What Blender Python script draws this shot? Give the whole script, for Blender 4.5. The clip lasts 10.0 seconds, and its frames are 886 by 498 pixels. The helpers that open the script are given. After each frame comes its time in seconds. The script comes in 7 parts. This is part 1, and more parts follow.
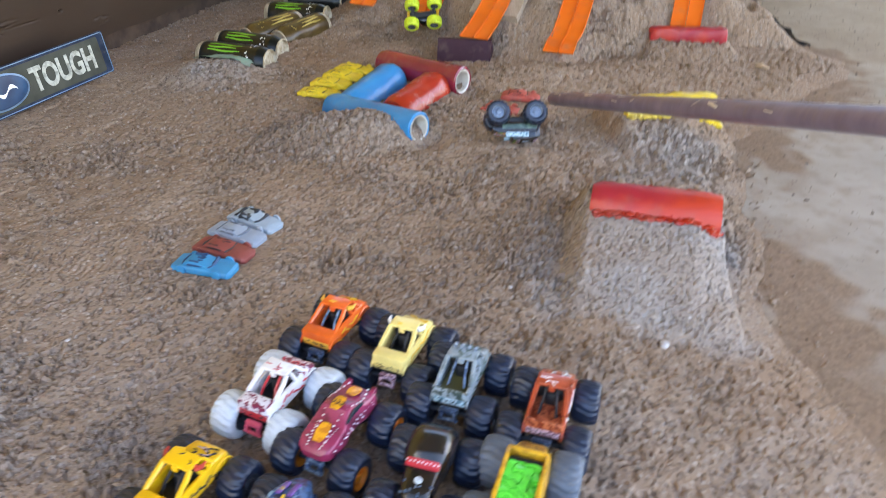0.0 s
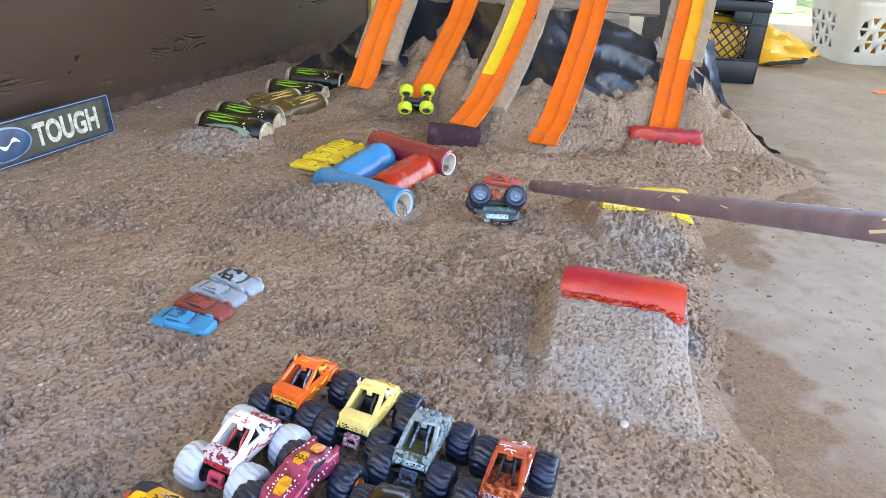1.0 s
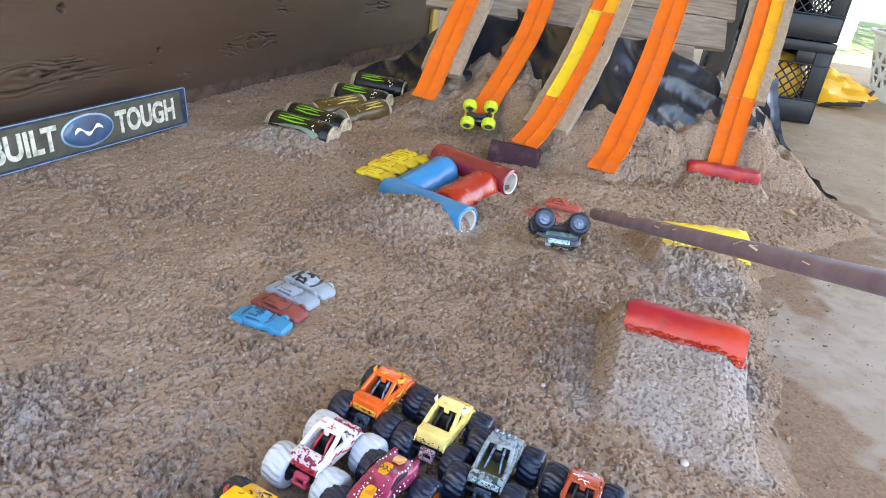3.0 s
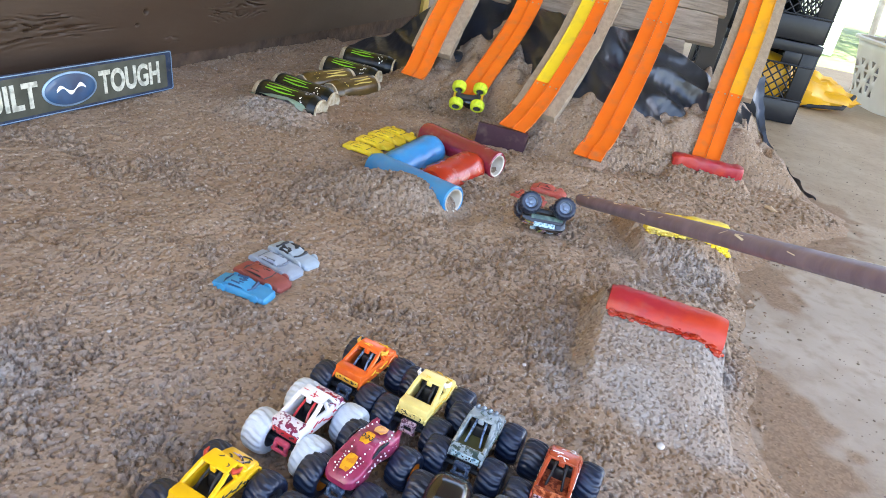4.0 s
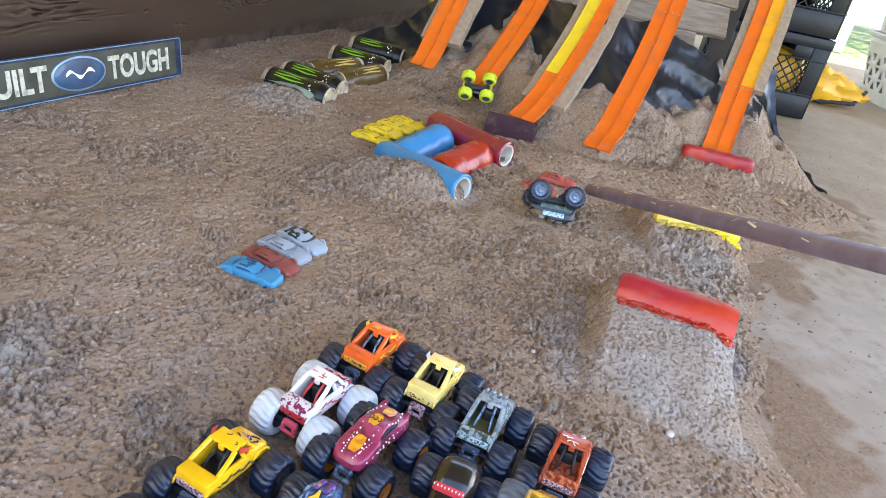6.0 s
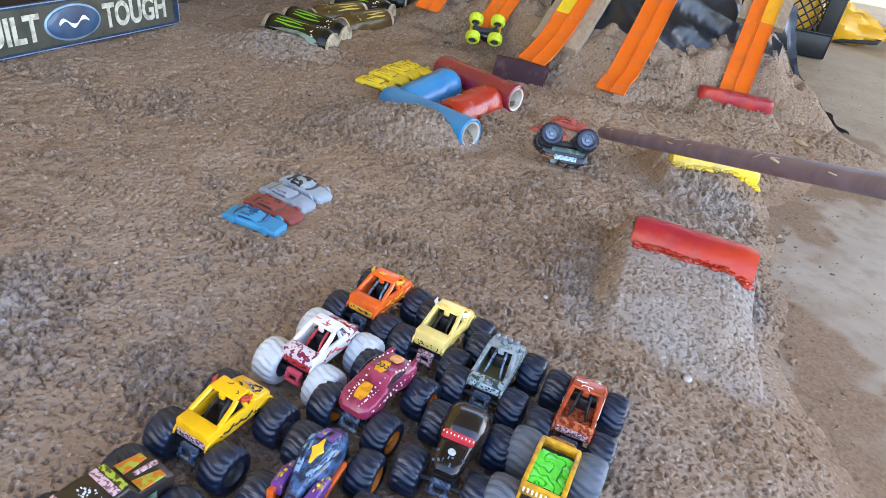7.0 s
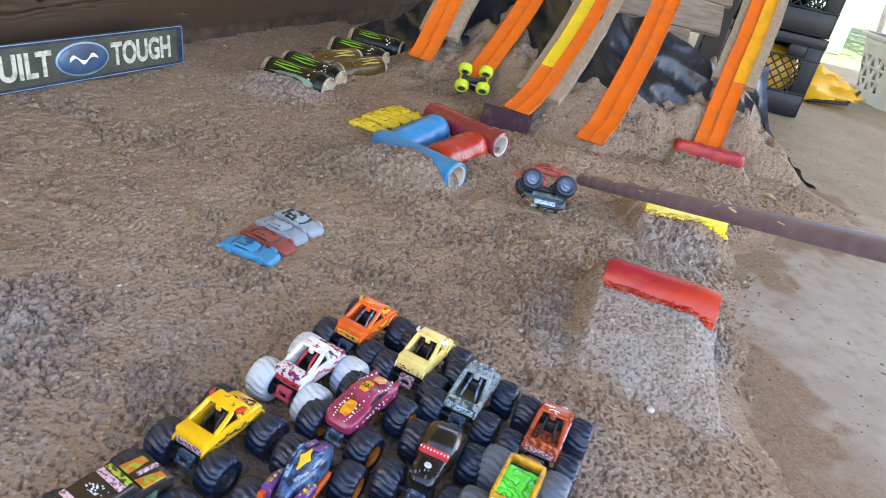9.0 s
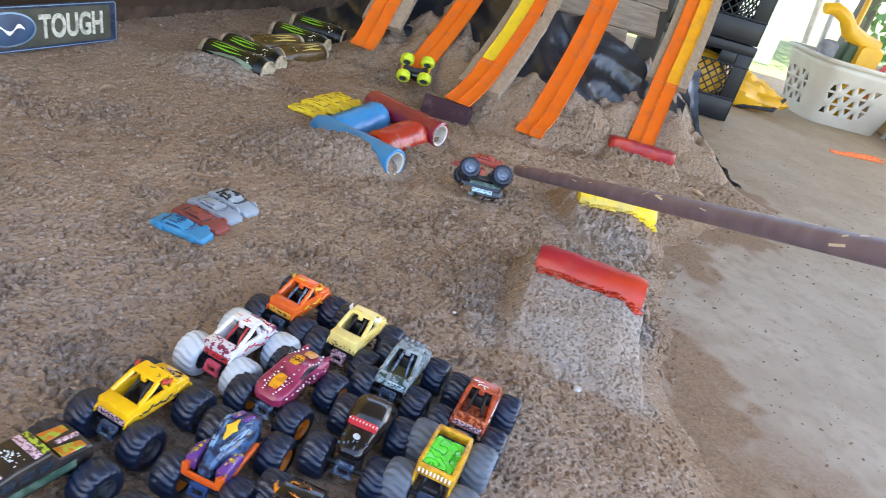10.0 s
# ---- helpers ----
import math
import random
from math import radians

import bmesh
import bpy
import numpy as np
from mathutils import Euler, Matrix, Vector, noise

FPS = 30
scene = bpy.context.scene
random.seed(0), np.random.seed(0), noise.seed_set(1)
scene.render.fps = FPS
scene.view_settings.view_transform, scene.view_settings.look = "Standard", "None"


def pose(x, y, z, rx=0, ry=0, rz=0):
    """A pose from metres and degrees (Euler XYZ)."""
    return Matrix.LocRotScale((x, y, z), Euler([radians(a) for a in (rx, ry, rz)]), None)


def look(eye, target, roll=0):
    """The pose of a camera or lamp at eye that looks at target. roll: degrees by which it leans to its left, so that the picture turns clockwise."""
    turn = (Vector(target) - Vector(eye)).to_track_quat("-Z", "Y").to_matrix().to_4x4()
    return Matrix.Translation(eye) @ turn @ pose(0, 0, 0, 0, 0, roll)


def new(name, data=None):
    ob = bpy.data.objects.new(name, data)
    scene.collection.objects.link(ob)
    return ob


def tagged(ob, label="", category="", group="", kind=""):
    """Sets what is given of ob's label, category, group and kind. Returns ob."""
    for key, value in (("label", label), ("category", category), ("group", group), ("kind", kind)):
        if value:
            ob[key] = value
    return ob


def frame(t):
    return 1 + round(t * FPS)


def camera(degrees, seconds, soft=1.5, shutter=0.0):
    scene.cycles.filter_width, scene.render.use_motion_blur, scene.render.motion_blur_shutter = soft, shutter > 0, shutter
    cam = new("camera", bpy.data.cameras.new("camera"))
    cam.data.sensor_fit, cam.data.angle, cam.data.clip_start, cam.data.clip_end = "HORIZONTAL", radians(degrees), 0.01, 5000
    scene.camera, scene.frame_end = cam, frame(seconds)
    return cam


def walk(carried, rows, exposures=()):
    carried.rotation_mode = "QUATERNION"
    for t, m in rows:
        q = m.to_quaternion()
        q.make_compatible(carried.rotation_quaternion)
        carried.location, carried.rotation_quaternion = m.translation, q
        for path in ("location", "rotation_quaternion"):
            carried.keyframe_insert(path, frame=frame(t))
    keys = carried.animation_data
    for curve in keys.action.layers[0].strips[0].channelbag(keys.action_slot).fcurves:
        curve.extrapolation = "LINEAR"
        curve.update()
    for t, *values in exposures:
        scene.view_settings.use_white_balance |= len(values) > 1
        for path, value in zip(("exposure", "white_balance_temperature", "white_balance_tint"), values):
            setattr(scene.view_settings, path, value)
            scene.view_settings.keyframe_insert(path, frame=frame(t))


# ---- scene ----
cam = camera(63.6, 10.0, soft=0.5, shutter=0.4)
PATH = [
    (0, (0.044, 0.06, 0.493), (-0.006, 1.747, -0.58), -0.3),
    (0.2, (0.064, 0.049, 0.502), (0.018, 1.788, -0.485), 2.0),
    (0.5, (0.067, 0.02, 0.518), (0.002, 1.851, -0.284), -3.7),
    (0.7, (0.039, 0.019, 0.506), (-0.148, 1.826, -0.331), -4.1),
    (1, (0.056, 0.025, 0.499), (0.039, 1.825, -0.371), 3.9),
    (1.2, (0.056, 0.014, 0.513), (0.094, 1.873, -0.226), 1.1),
    (1.5, (0.04, 0.006, 0.514), (0.119, 1.899, -0.128), 2.4),
    (1.7, (0.024, 0.0, 0.505), (0.103, 1.91, -0.084), 4.2),
    (2, (0.014, -0.012, 0.5), (-0.001, 1.876, -0.16), 4.9),
    (2.2, (0.004, -0.014, 0.531), (0.131, 1.813, -0.273), 9.1),
    (2.5, (-0.001, 0.005, 0.532), (-0.042, 1.819, -0.308), 5.9),
    (3.8, (-0.022, 0.003, 0.512), (-0.054, 1.786, -0.395), 11.5),
    (4, (-0.02, 0.001, 0.512), (-0.031, 1.79, -0.382), 11.9),
    (4.5, (-0.019, 0.002, 0.509), (-0.041, 1.79, -0.385), 11.1),
    (5, (-0.021, -0.002, 0.507), (-0.034, 1.793, -0.375), 12.9),
    (6.3, (-0.022, 0.002, 0.492), (-0.059, 1.771, -0.442), 11.6),
    (6.5, (-0.021, 0.008, 0.487), (-0.069, 1.762, -0.472), 11.0),
    (7, (-0.015, 0.021, 0.473), (-0.045, 1.741, -0.546), 11.2),
    (7.5, (-0.025, 0.009, 0.474), (-0.086, 1.729, -0.544), 11.5),
    (8, (-0.025, 0.003, 0.475), (-0.078, 1.729, -0.535), 12.1),
    (8.5, (-0.022, -0.014, 0.484), (-0.084, 1.729, -0.495), 12.1),
    (9, (-0.01, -0.034, 0.495), (-0.026, 1.746, -0.417), 13.2),
    (9.5, (-0.004, -0.047, 0.489), (0.046, 1.736, -0.417), 14.3),
    (10, (0.002, -0.049, 0.483), (0.146, 1.741, -0.396), 16.6),
]
walk(cam, [(t, look(eye, target, roll)) for t, eye, target, roll in PATH], [(0, 2.88, 6900, 15), (0.5, 2.98, 7000, 15), (1, 3.12, 6800, 15), (1.5, 3.04, 7000, 15), (2.0, 2.94, 6850, 15), (2.5, 3.10, 6850, 15), (5, 3.04, 6850, 15), (6.5, 2.98, 6800, 15), (7.5, 2.90, 6750, 15), (9.5, 2.90, 6850, 15), (10, 2.82, 6850, 15)])

# ---------- world, sun, exposure ----------
SUN_EL, SUN_AZ = 52.0, 74.0
world = bpy.data.worlds.new("sky")
world.use_nodes = True
scene.world = world
wn = world.node_tree.nodes
sky = wn.new("ShaderNodeTexSky")
sky.sky_type, sky.sun_disc = "NISHITA", False
sky.sun_elevation, sky.sun_rotation = radians(SUN_EL), radians(SUN_AZ)
world.node_tree.links.new(sky.outputs[0], wn["Background"].inputs[0])
wn["Background"].inputs[1].default_value = 0.15
sun = new("sun", bpy.data.lights.new("sun", "SUN"))
sun.data.energy, sun.data.angle, sun.data.color = 4.0, radians(0.6), (1.0, 0.95, 0.87)
az, el = radians(SUN_AZ), radians(SUN_EL)
sun.matrix_world = look((0, 0, 6), Vector((0, 0, 6)) - Vector((math.sin(az) * math.cos(el), math.cos(az) * math.cos(el), math.sin(el))))


# ---------- materials ----------
def mat(name, color, rough=0.5, metal=0.0, second=None, scale=20.0, detail=6.0, mix=(0.35, 0.7), bump=0.0, bump_scale=None,
        spec=0.5, coat=0.0, coords="Object", stretch=(1, 1, 1), per_object=0.0, rough2=None, dirt=0.0, third=None, third_scale=3.0, third_mix=(0.5, 0.7),
        emit=0.0):
    m = bpy.data.materials.new(name)
    m.use_nodes = True
    nt = m.node_tree
    n, l = nt.nodes, nt.links
    b = n["Principled BSDF"]
    b.inputs["Roughness"].default_value = rough
    b.inputs["Metallic"].default_value = metal
    b.inputs["Specular IOR Level"].default_value = spec
    b.inputs["Coat Weight"].default_value = coat
    b.inputs["Coat Roughness"].default_value = 0.15
    if emit:
        b.inputs["Emission Color"].default_value = (*color, 1)
        b.inputs["Emission Strength"].default_value = emit
    tc = n.new("ShaderNodeTexCoord")
    mp = n.new("ShaderNodeMapping")
    mp.inputs["Scale"].default_value = stretch
    l.new(tc.outputs[coords], mp.inputs["Vector"])

    def noise_tex(sc, det=detail):
        t = n.new("ShaderNodeTexNoise")
        t.inputs["Scale"].default_value, t.inputs["Detail"].default_value = sc, det
        l.new(mp.outputs[0], t.inputs["Vector"])
        return t

    def ramp(src, lo, hi):
        r = n.new("ShaderNodeMapRange")
        r.inputs["From Min"].default_value, r.inputs["From Max"].default_value = lo, hi
        l.new(src, r.inputs["Value"])
        return r.outputs[0]

    def blend(f, a, bb, kind="MIX"):
        x = n.new("ShaderNodeMix")
        x.data_type, x.blend_type = "RGBA", kind
        if isinstance(f, float):
            x.inputs[0].default_value = f
        else:
            l.new(f, x.inputs[0])
        for sock, v in ((x.inputs[6], a), (x.inputs[7], bb)):
            if isinstance(v, tuple):
                sock.default_value = (*v, 1)
            else:
                l.new(v, sock)
        return x.outputs[2]

    second = second or tuple(c * 0.85 for c in color)
    base = noise_tex(scale)
    out = blend(ramp(base.outputs["Fac"], *mix), color, second)
    if third:
        out = blend(ramp(noise_tex(third_scale).outputs["Fac"], *third_mix), out, third)
    if dirt:
        d = ramp(noise_tex(scale * 2.7).outputs["Fac"], 0.52, 0.75)
        mul = n.new("ShaderNodeMath")
        mul.operation = "MULTIPLY"
        mul.inputs[1].default_value = dirt
        l.new(d, mul.inputs[0])
        out = blend(mul.outputs[0], out, (0.24, 0.18, 0.13))
        rr = n.new("ShaderNodeMapRange")
        rr.inputs["To Min"].default_value, rr.inputs["To Max"].default_value = rough, 0.85
        l.new(mul.outputs[0], rr.inputs["Value"])
        l.new(rr.outputs[0], b.inputs["Roughness"])
    elif rough2 is not None:
        rr = n.new("ShaderNodeMapRange")
        rr.inputs["To Min"].default_value, rr.inputs["To Max"].default_value = rough, rough2
        l.new(base.outputs["Fac"], rr.inputs["Value"])
        l.new(rr.outputs[0], b.inputs["Roughness"])
    if per_object:
        oi = n.new("ShaderNodeObjectInfo")
        hv = n.new("ShaderNodeHueSaturation")
        mr = n.new("ShaderNodeMapRange")
        mr.inputs["To Min"].default_value, mr.inputs["To Max"].default_value = 1 - per_object, 1 + per_object
        l.new(oi.outputs["Random"], mr.inputs["Value"])
        l.new(mr.outputs[0], hv.inputs["Value"])
        l.new(out, hv.inputs["Color"])
        out = hv.outputs[0]
    l.new(out, b.inputs["Base Color"])
    if bump:
        bp = n.new("ShaderNodeBump")
        bp.inputs["Strength"].default_value = bump
        bp.inputs["Distance"].default_value = 0.004
        l.new(noise_tex(bump_scale or scale * 3).outputs["Fac"], bp.inputs["Height"])
        l.new(bp.outputs[0], b.inputs["Normal"])
    return m


M = {}
M["brown_board"] = mat("brown_board", (0.042, 0.023, 0.013), 0.45, spec=0.25, second=(0.052, 0.031, 0.019), scale=9, stretch=(1, 0.3, 1), bump=0.25, bump_scale=30,
                       third=(0.075, 0.050, 0.034), third_scale=5, third_mix=(0.62, 0.85), rough2=0.55)
# brown footing; shade of the gap under the board is in its colour
M["footing"] = mat("footing", (0.045, 0.024, 0.014), 0.9, second=(0.10, 0.058, 0.034), scale=22, bump=0.8, bump_scale=60)
M["yellow_siding"] = mat("yellow_siding", (0.54, 0.33, 0.040), 0.5, second=(0.48, 0.285, 0.038), scale=6, bump=0.12, bump_scale=60,
                         third=(0.55, 0.40, 0.16), third_scale=4, third_mix=(0.62, 0.85))
M["cream_trim"] = mat("cream_trim", (0.58, 0.40, 0.10), 0.5, second=(0.51, 0.34, 0.08), scale=25, bump=0.2)
M["old_wood"] = mat("old_wood", (0.40, 0.32, 0.25), 0.8, second=(0.22, 0.17, 0.13), scale=14, stretch=(1, 9, 9), bump=0.7, bump_scale=40,
                    third=(0.10, 0.075, 0.055), third_scale=6, third_mix=(0.60, 0.70))
M["plank_wood"] = mat("plank_wood", (0.40, 0.31, 0.22), 0.75, second=(0.29, 0.22, 0.16), scale=16, stretch=(7, 0.7, 7), bump=0.5, bump_scale=40,
                      dirt=0.5)
M["gap_dark"] = mat("gap_dark", (0.05, 0.043, 0.035), 0.9)
M["track_orange"] = mat("track_orange", (0.85, 0.17, 0.015), 0.32, second=(0.80, 0.145, 0.012), scale=15, bump=0.05, dirt=0.28, coat=0.2)
M["track_yellow"] = mat("track_yellow", (0.86, 0.40, 0.02), 0.34, second=(0.80, 0.34, 0.02), scale=15, dirt=0.28, coat=0.2)
M["track_lemon"] = mat("track_lemon", (0.86, 0.62, 0.03), 0.34, second=(0.78, 0.54, 0.03), scale=15, dirt=0.25, coat=0.2)
M["rivet"] = mat("rivet", (0.45, 0.42, 0.48), 0.35, metal=0.6)
M["sheet_black"] = mat("sheet_black", (0.014, 0.016, 0.022), 0.30, second=(0.022, 0.026, 0.036), scale=8, bump=0.4, bump_scale=38)
M["crate_black"] = mat("crate_black", (0.007, 0.008, 0.011), 0.4, spec=0.3, second=(0.012, 0.013, 0.017), scale=20, bump=0.1)
M["crate_red"] = mat("crate_red", (0.20, 0.045, 0.04), 0.5, second=(0.15, 0.04, 0.035), scale=12)
M["basket_white"] = mat("basket_white", (0.58, 0.53, 0.44), 0.4, second=(0.50, 0.45, 0.36), scale=9, coat=0.1)
M["toy_yellow"] = mat("toy_yellow", (0.80, 0.42, 0.015), 0.42, second=(0.72, 0.35, 0.015), scale=18)
M["toy_red"] = mat("toy_red", (0.60, 0.04, 0.02), 0.4)
M["grey_cloth"] = mat("grey_cloth", (0.25, 0.24, 0.24), 0.85, second=(0.17, 0.16, 0.16), scale=40)
M["dark_green"] = mat("dark_green", (0.05, 0.08, 0.03), 0.6)
M["black_cloth"] = mat("black_cloth", (0.018, 0.018, 0.02), 0.8, second=(0.035, 0.035, 0.04), scale=30)
M["grey_tube"] = mat("grey_tube", (0.42, 0.41, 0.39), 0.4, metal=0.4)
M["tan_block"] = mat("tan_block", (0.42, 0.31, 0.18), 0.7, second=(0.34, 0.25, 0.15), scale=10, bump=0.2)
M["paint_red"] = mat("paint_red", (0.38, 0.020, 0.032), 0.42, second=(0.34, 0.016, 0.022), scale=14, bump=0.2, bump_scale=60, dirt=0.3,
                     third=(0.50, 0.040, 0.014), third_scale=11, third_mix=(0.5, 0.62))
M["paint_scarlet"] = mat("paint_scarlet", (0.44, 0.034, 0.010), 0.24, second=(0.36, 0.022, 0.010), scale=14, bump=0.2, bump_scale=60, dirt=0.3)
M["paint_maroon"] = mat("paint_maroon", (0.27, 0.018, 0.032), 0.2, second=(0.20, 0.014, 0.035), scale=14, bump=0.08, bump_scale=60, dirt=0.2, coat=0.4)
M["paint_blue"] = mat("paint_blue", (0.028, 0.25, 0.50), 0.32, second=(0.020, 0.20, 0.44), scale=14, bump=0.22, bump_scale=60, dirt=0.25, coat=0.1)
M["paint_yellow"] = mat("paint_yellow", (0.85, 0.62, 0.015), 0.5, second=(0.78, 0.55, 0.02), scale=22, bump=0.3, bump_scale=50, dirt=0.45,
                        third=(0.62, 0.47, 0.10), third_scale=16, third_mix=(0.52, 0.66))
M["paint_purple"] = mat("paint_purple", (0.040, 0.013, 0.020), 0.65, spec=0.25, second=(0.06, 0.022, 0.03), scale=18, bump=0.15, dirt=0.25)
M["rim_white"] = mat("rim_white", (0.72, 0.66, 0.55), 0.5, second=(0.55, 0.48, 0.38), scale=40)
M["tube_inside"] = mat("tube_inside", (0.30, 0.26, 0.21), 0.8)
M["can_black"] = mat("can_black", (0.005, 0.006, 0.005), 0.3, spec=0.3, second=(0.008, 0.009, 0.008), scale=20, coat=0.1, dirt=0.06)
M["can_gold"] = mat("can_gold", (0.110, 0.062, 0.014), 0.3, second=(0.050, 0.030, 0.009), scale=30, coat=0.2, spec=0.4, dirt=0.12)
M["can_green"] = mat("can_green", (0.18, 0.50, 0.03), 0.35, coat=0.3)
M["can_tan"] = mat("can_tan", (0.55, 0.42, 0.12), 0.35, coat=0.3)
M["can_metal"] = mat("can_metal", (0.60, 0.52, 0.38), 0.5, metal=0.15, second=(0.34, 0.25, 0.14), scale=90, dirt=0.5)
M["paint_mint"] = mat("paint_mint", (0.16, 0.30, 0.20), 0.7, second=(0.24, 0.30, 0.24), scale=40, dirt=0.6)
M["clay_blue"] = mat("clay_blue", (0.030, 0.26, 0.46), 0.5, second=(0.025, 0.21, 0.40), scale=40, bump=0.15, dirt=0.15)
M["clay_maroon"] = mat("clay_maroon", (0.27, 0.055, 0.045), 0.55, second=(0.22, 0.05, 0.04), scale=40, bump=0.15, dirt=0.15)
M["clay_pale"] = mat("clay_pale", (0.31, 0.36, 0.42), 0.5, second=(0.25, 0.29, 0.35), scale=40, bump=0.15, dirt=0.15)
M["clay_white"] = mat("clay_white", (0.36, 0.43, 0.48), 0.45, second=(0.28, 0.34, 0.40), scale=40, bump=0.15, dirt=0.1)
M["clay_red"] = mat("clay_red", (0.50, 0.09, 0.06), 0.5, second=(0.42, 0.08, 0.06), scale=40, bump=0.15, dirt=0.5)
M["clay_yellow"] = mat("clay_yellow", (0.82, 0.60, 0.02), 0.5, second=(0.74, 0.52, 0.03), scale=40, bump=0.15, dirt=0.2)
M["ink"] = mat("ink", (0.02, 0.022, 0.026), 0.6)
M["ink_grey"] = mat("ink_grey", (0.12, 0.14, 0.17), 0.6)
M["ink_blue"] = mat("ink_blue", (0.02, 0.07, 0.16), 0.6)
M["sign_blue"] = mat("sign_blue", (0.009, 0.016, 0.034), 0.6, spec=0.25, second=(0.020, 0.038, 0.075), scale=30, dirt=0.15)
M["sign_dark"] = mat("sign_dark", (0.050, 0.050, 0.036), 0.85, spec=0.2, second=(0.085, 0.082, 0.062), scale=25)
M["sign_letter"] = mat("sign_letter", (0.50, 0.48, 0.39), 0.65, second=(0.27, 0.26, 0.21), scale=110, mix=(0.45, 0.65))
M["oval_blue"] = mat("oval_blue", (0.008, 0.026, 0.070), 0.4, second=(0.022, 0.080, 0.165), scale=22, coat=0.2)
M["oval_rim"] = mat("oval_rim", (0.22, 0.32, 0.43), 0.4, metal=0.3, second=(0.12, 0.19, 0.28), scale=40)
M["white_mark"] = mat("white_mark", (0.80, 0.80, 0.80), 0.4)
M["rubber"] = mat("rubber", (0.007, 0.014, 0.034), 0.28, second=(0.013, 0.025, 0.056), scale=120, spec=0.6, rough2=0.42)
M["rubber_grey"] = mat("rubber_grey", (0.115, 0.145, 0.19), 0.5, second=(0.09, 0.115, 0.15), scale=120, dirt=0.35)
M["rubber_white"] = mat("rubber_white", (0.60, 0.65, 0.69), 0.5, second=(0.52, 0.57, 0.61), scale=120, dirt=0.12)
M["rubber_lime"] = mat("rubber_lime", (0.62, 0.75, 0.03), 0.5, second=(0.55, 0.66, 0.03), scale=120, dirt=0.15)
M["hub_grey"] = mat("hub_grey", (0.10, 0.11, 0.125), 0.4, metal=0.4)
M["hub_steel"] = mat("hub_steel", (0.22, 0.27, 0.34), 0.35, metal=0.5)
M["hub_orange"] = mat("hub_orange", (0.70, 0.22, 0.02), 0.4)
M["chassis_dark"] = mat("chassis_dark", (0.035, 0.037, 0.042), 0.45)
M["chassis_blue"] = mat("chassis_blue", (0.22, 0.32, 0.46), 0.32, metal=0.35, second=(0.05, 0.08, 0.15), scale=170, mix=(0.44, 0.56))
M["chassis_rose"] = mat("chassis_rose", (0.66, 0.09, 0.14), 0.4)
M["interior"] = mat("interior", (0.012, 0.012, 0.014), 0.55)
M["pole_paint"] = mat("pole_paint", (0.140, 0.106, 0.150), 0.42, second=(0.205, 0.165, 0.215), scale=45, stretch=(1, 1, 0.25), dirt=0.25, coat=0.15, bump=0.1)
M["bare_wood"] = mat("bare_wood", (0.50, 0.34, 0.18), 0.7)
M["chip_tan"] = mat("chip_tan", (0.55, 0.40, 0.26), 0.6)
M["grit_dark"] = mat("grit_dark", (0.13, 0.095, 0.07), 0.9, second=(0.26, 0.20, 0.15), scale=60)
M["pebble"] = mat("pebble", (0.42, 0.38, 0.36), 0.8, second=(0.55, 0.52, 0.5), scale=80)


def car_paint(name, color, second=None, scale=40.0, mix=(0.5, 0.62), rough=0.28, metal=0.0):
    M[name] = mat(name, color, rough, metal=metal, second=second or tuple(c * 0.9 for c in color), scale=scale, mix=mix, coat=0.35)


car_paint("car_orange", (0.80, 0.13, 0.015), (0.70, 0.10, 0.015))
car_paint("car_cream", (0.84, 0.66, 0.22))
car_paint("car_yellow", (0.86, 0.48, 0.01))
car_paint("car_white", (0.76, 0.74, 0.72), (0.62, 0.58, 0.58))
car_paint("car_grey", (0.27, 0.32, 0.35), (0.14, 0.18, 0.19), 130, (0.48, 0.58))
car_paint("car_brick", (0.42, 0.07, 0.025), (0.30, 0.05, 0.02))
car_paint("car_gold", (0.66, 0.36, 0.02), (0.40, 0.20, 0.02), 90)
car_paint("car_slime", (0.10, 0.72, 0.06), (0.07, 0.55, 0.05), 60)
car_paint("car_maroon", (0.30, 0.03, 0.085), (0.17, 0.015, 0.045), 90)
car_paint("car_black", (0.010, 0.009, 0.009), (0.028, 0.018, 0.016), 50, rough=0.2)
car_paint("car_navy", (0.05, 0.12, 0.26), (0.012, 0.02, 0.05), 150, (0.42, 0.58))
car_paint("car_purple", (0.14, 0.05, 0.26), (0.40, 0.28, 0.06), 170, (0.58, 0.62))
car_paint("car_hearse", (0.012, 0.009, 0.009), (0.030, 0.018, 0.016), 60, rough=0.5)
car_paint("car_patch", (0.68, 0.62, 0.64), (0.20, 0.015, 0.06), 210, (0.50, 0.53))
car_paint("car_camo", (0.30, 0.36, 0.38), (0.05, 0.075, 0.06), 200, (0.46, 0.52))
car_paint("car_rust", (0.55, 0.16, 0.07), (0.20, 0.03, 0.012), 190, (0.46, 0.54))
car_paint("car_flame", (0.78, 0.25, 0.015), (0.10, 0.04, 0.01), 120, (0.48, 0.54))
car_paint("car_leaf", (0.34, 0.42, 0.05), (0.05, 0.05, 0.012), 190, (0.47, 0.52))
car_paint("car_licks", (0.55, 0.16, 0.02), (0.32, 0.42, 0.05), 150, (0.50, 0.54))
car_paint("car_blue", (0.03, 0.07, 0.20))
car_paint("car_green", (0.03, 0.07, 0.05), (0.10, 0.16, 0.12), 110)
car_paint("decal_pink", (0.60, 0.42, 0.47), (0.16, 0.07, 0.10), 420, (0.50, 0.56))
car_paint("decal_ice", (0.46, 0.62, 0.68), (0.10, 0.22, 0.27), 300, (0.52, 0.58))
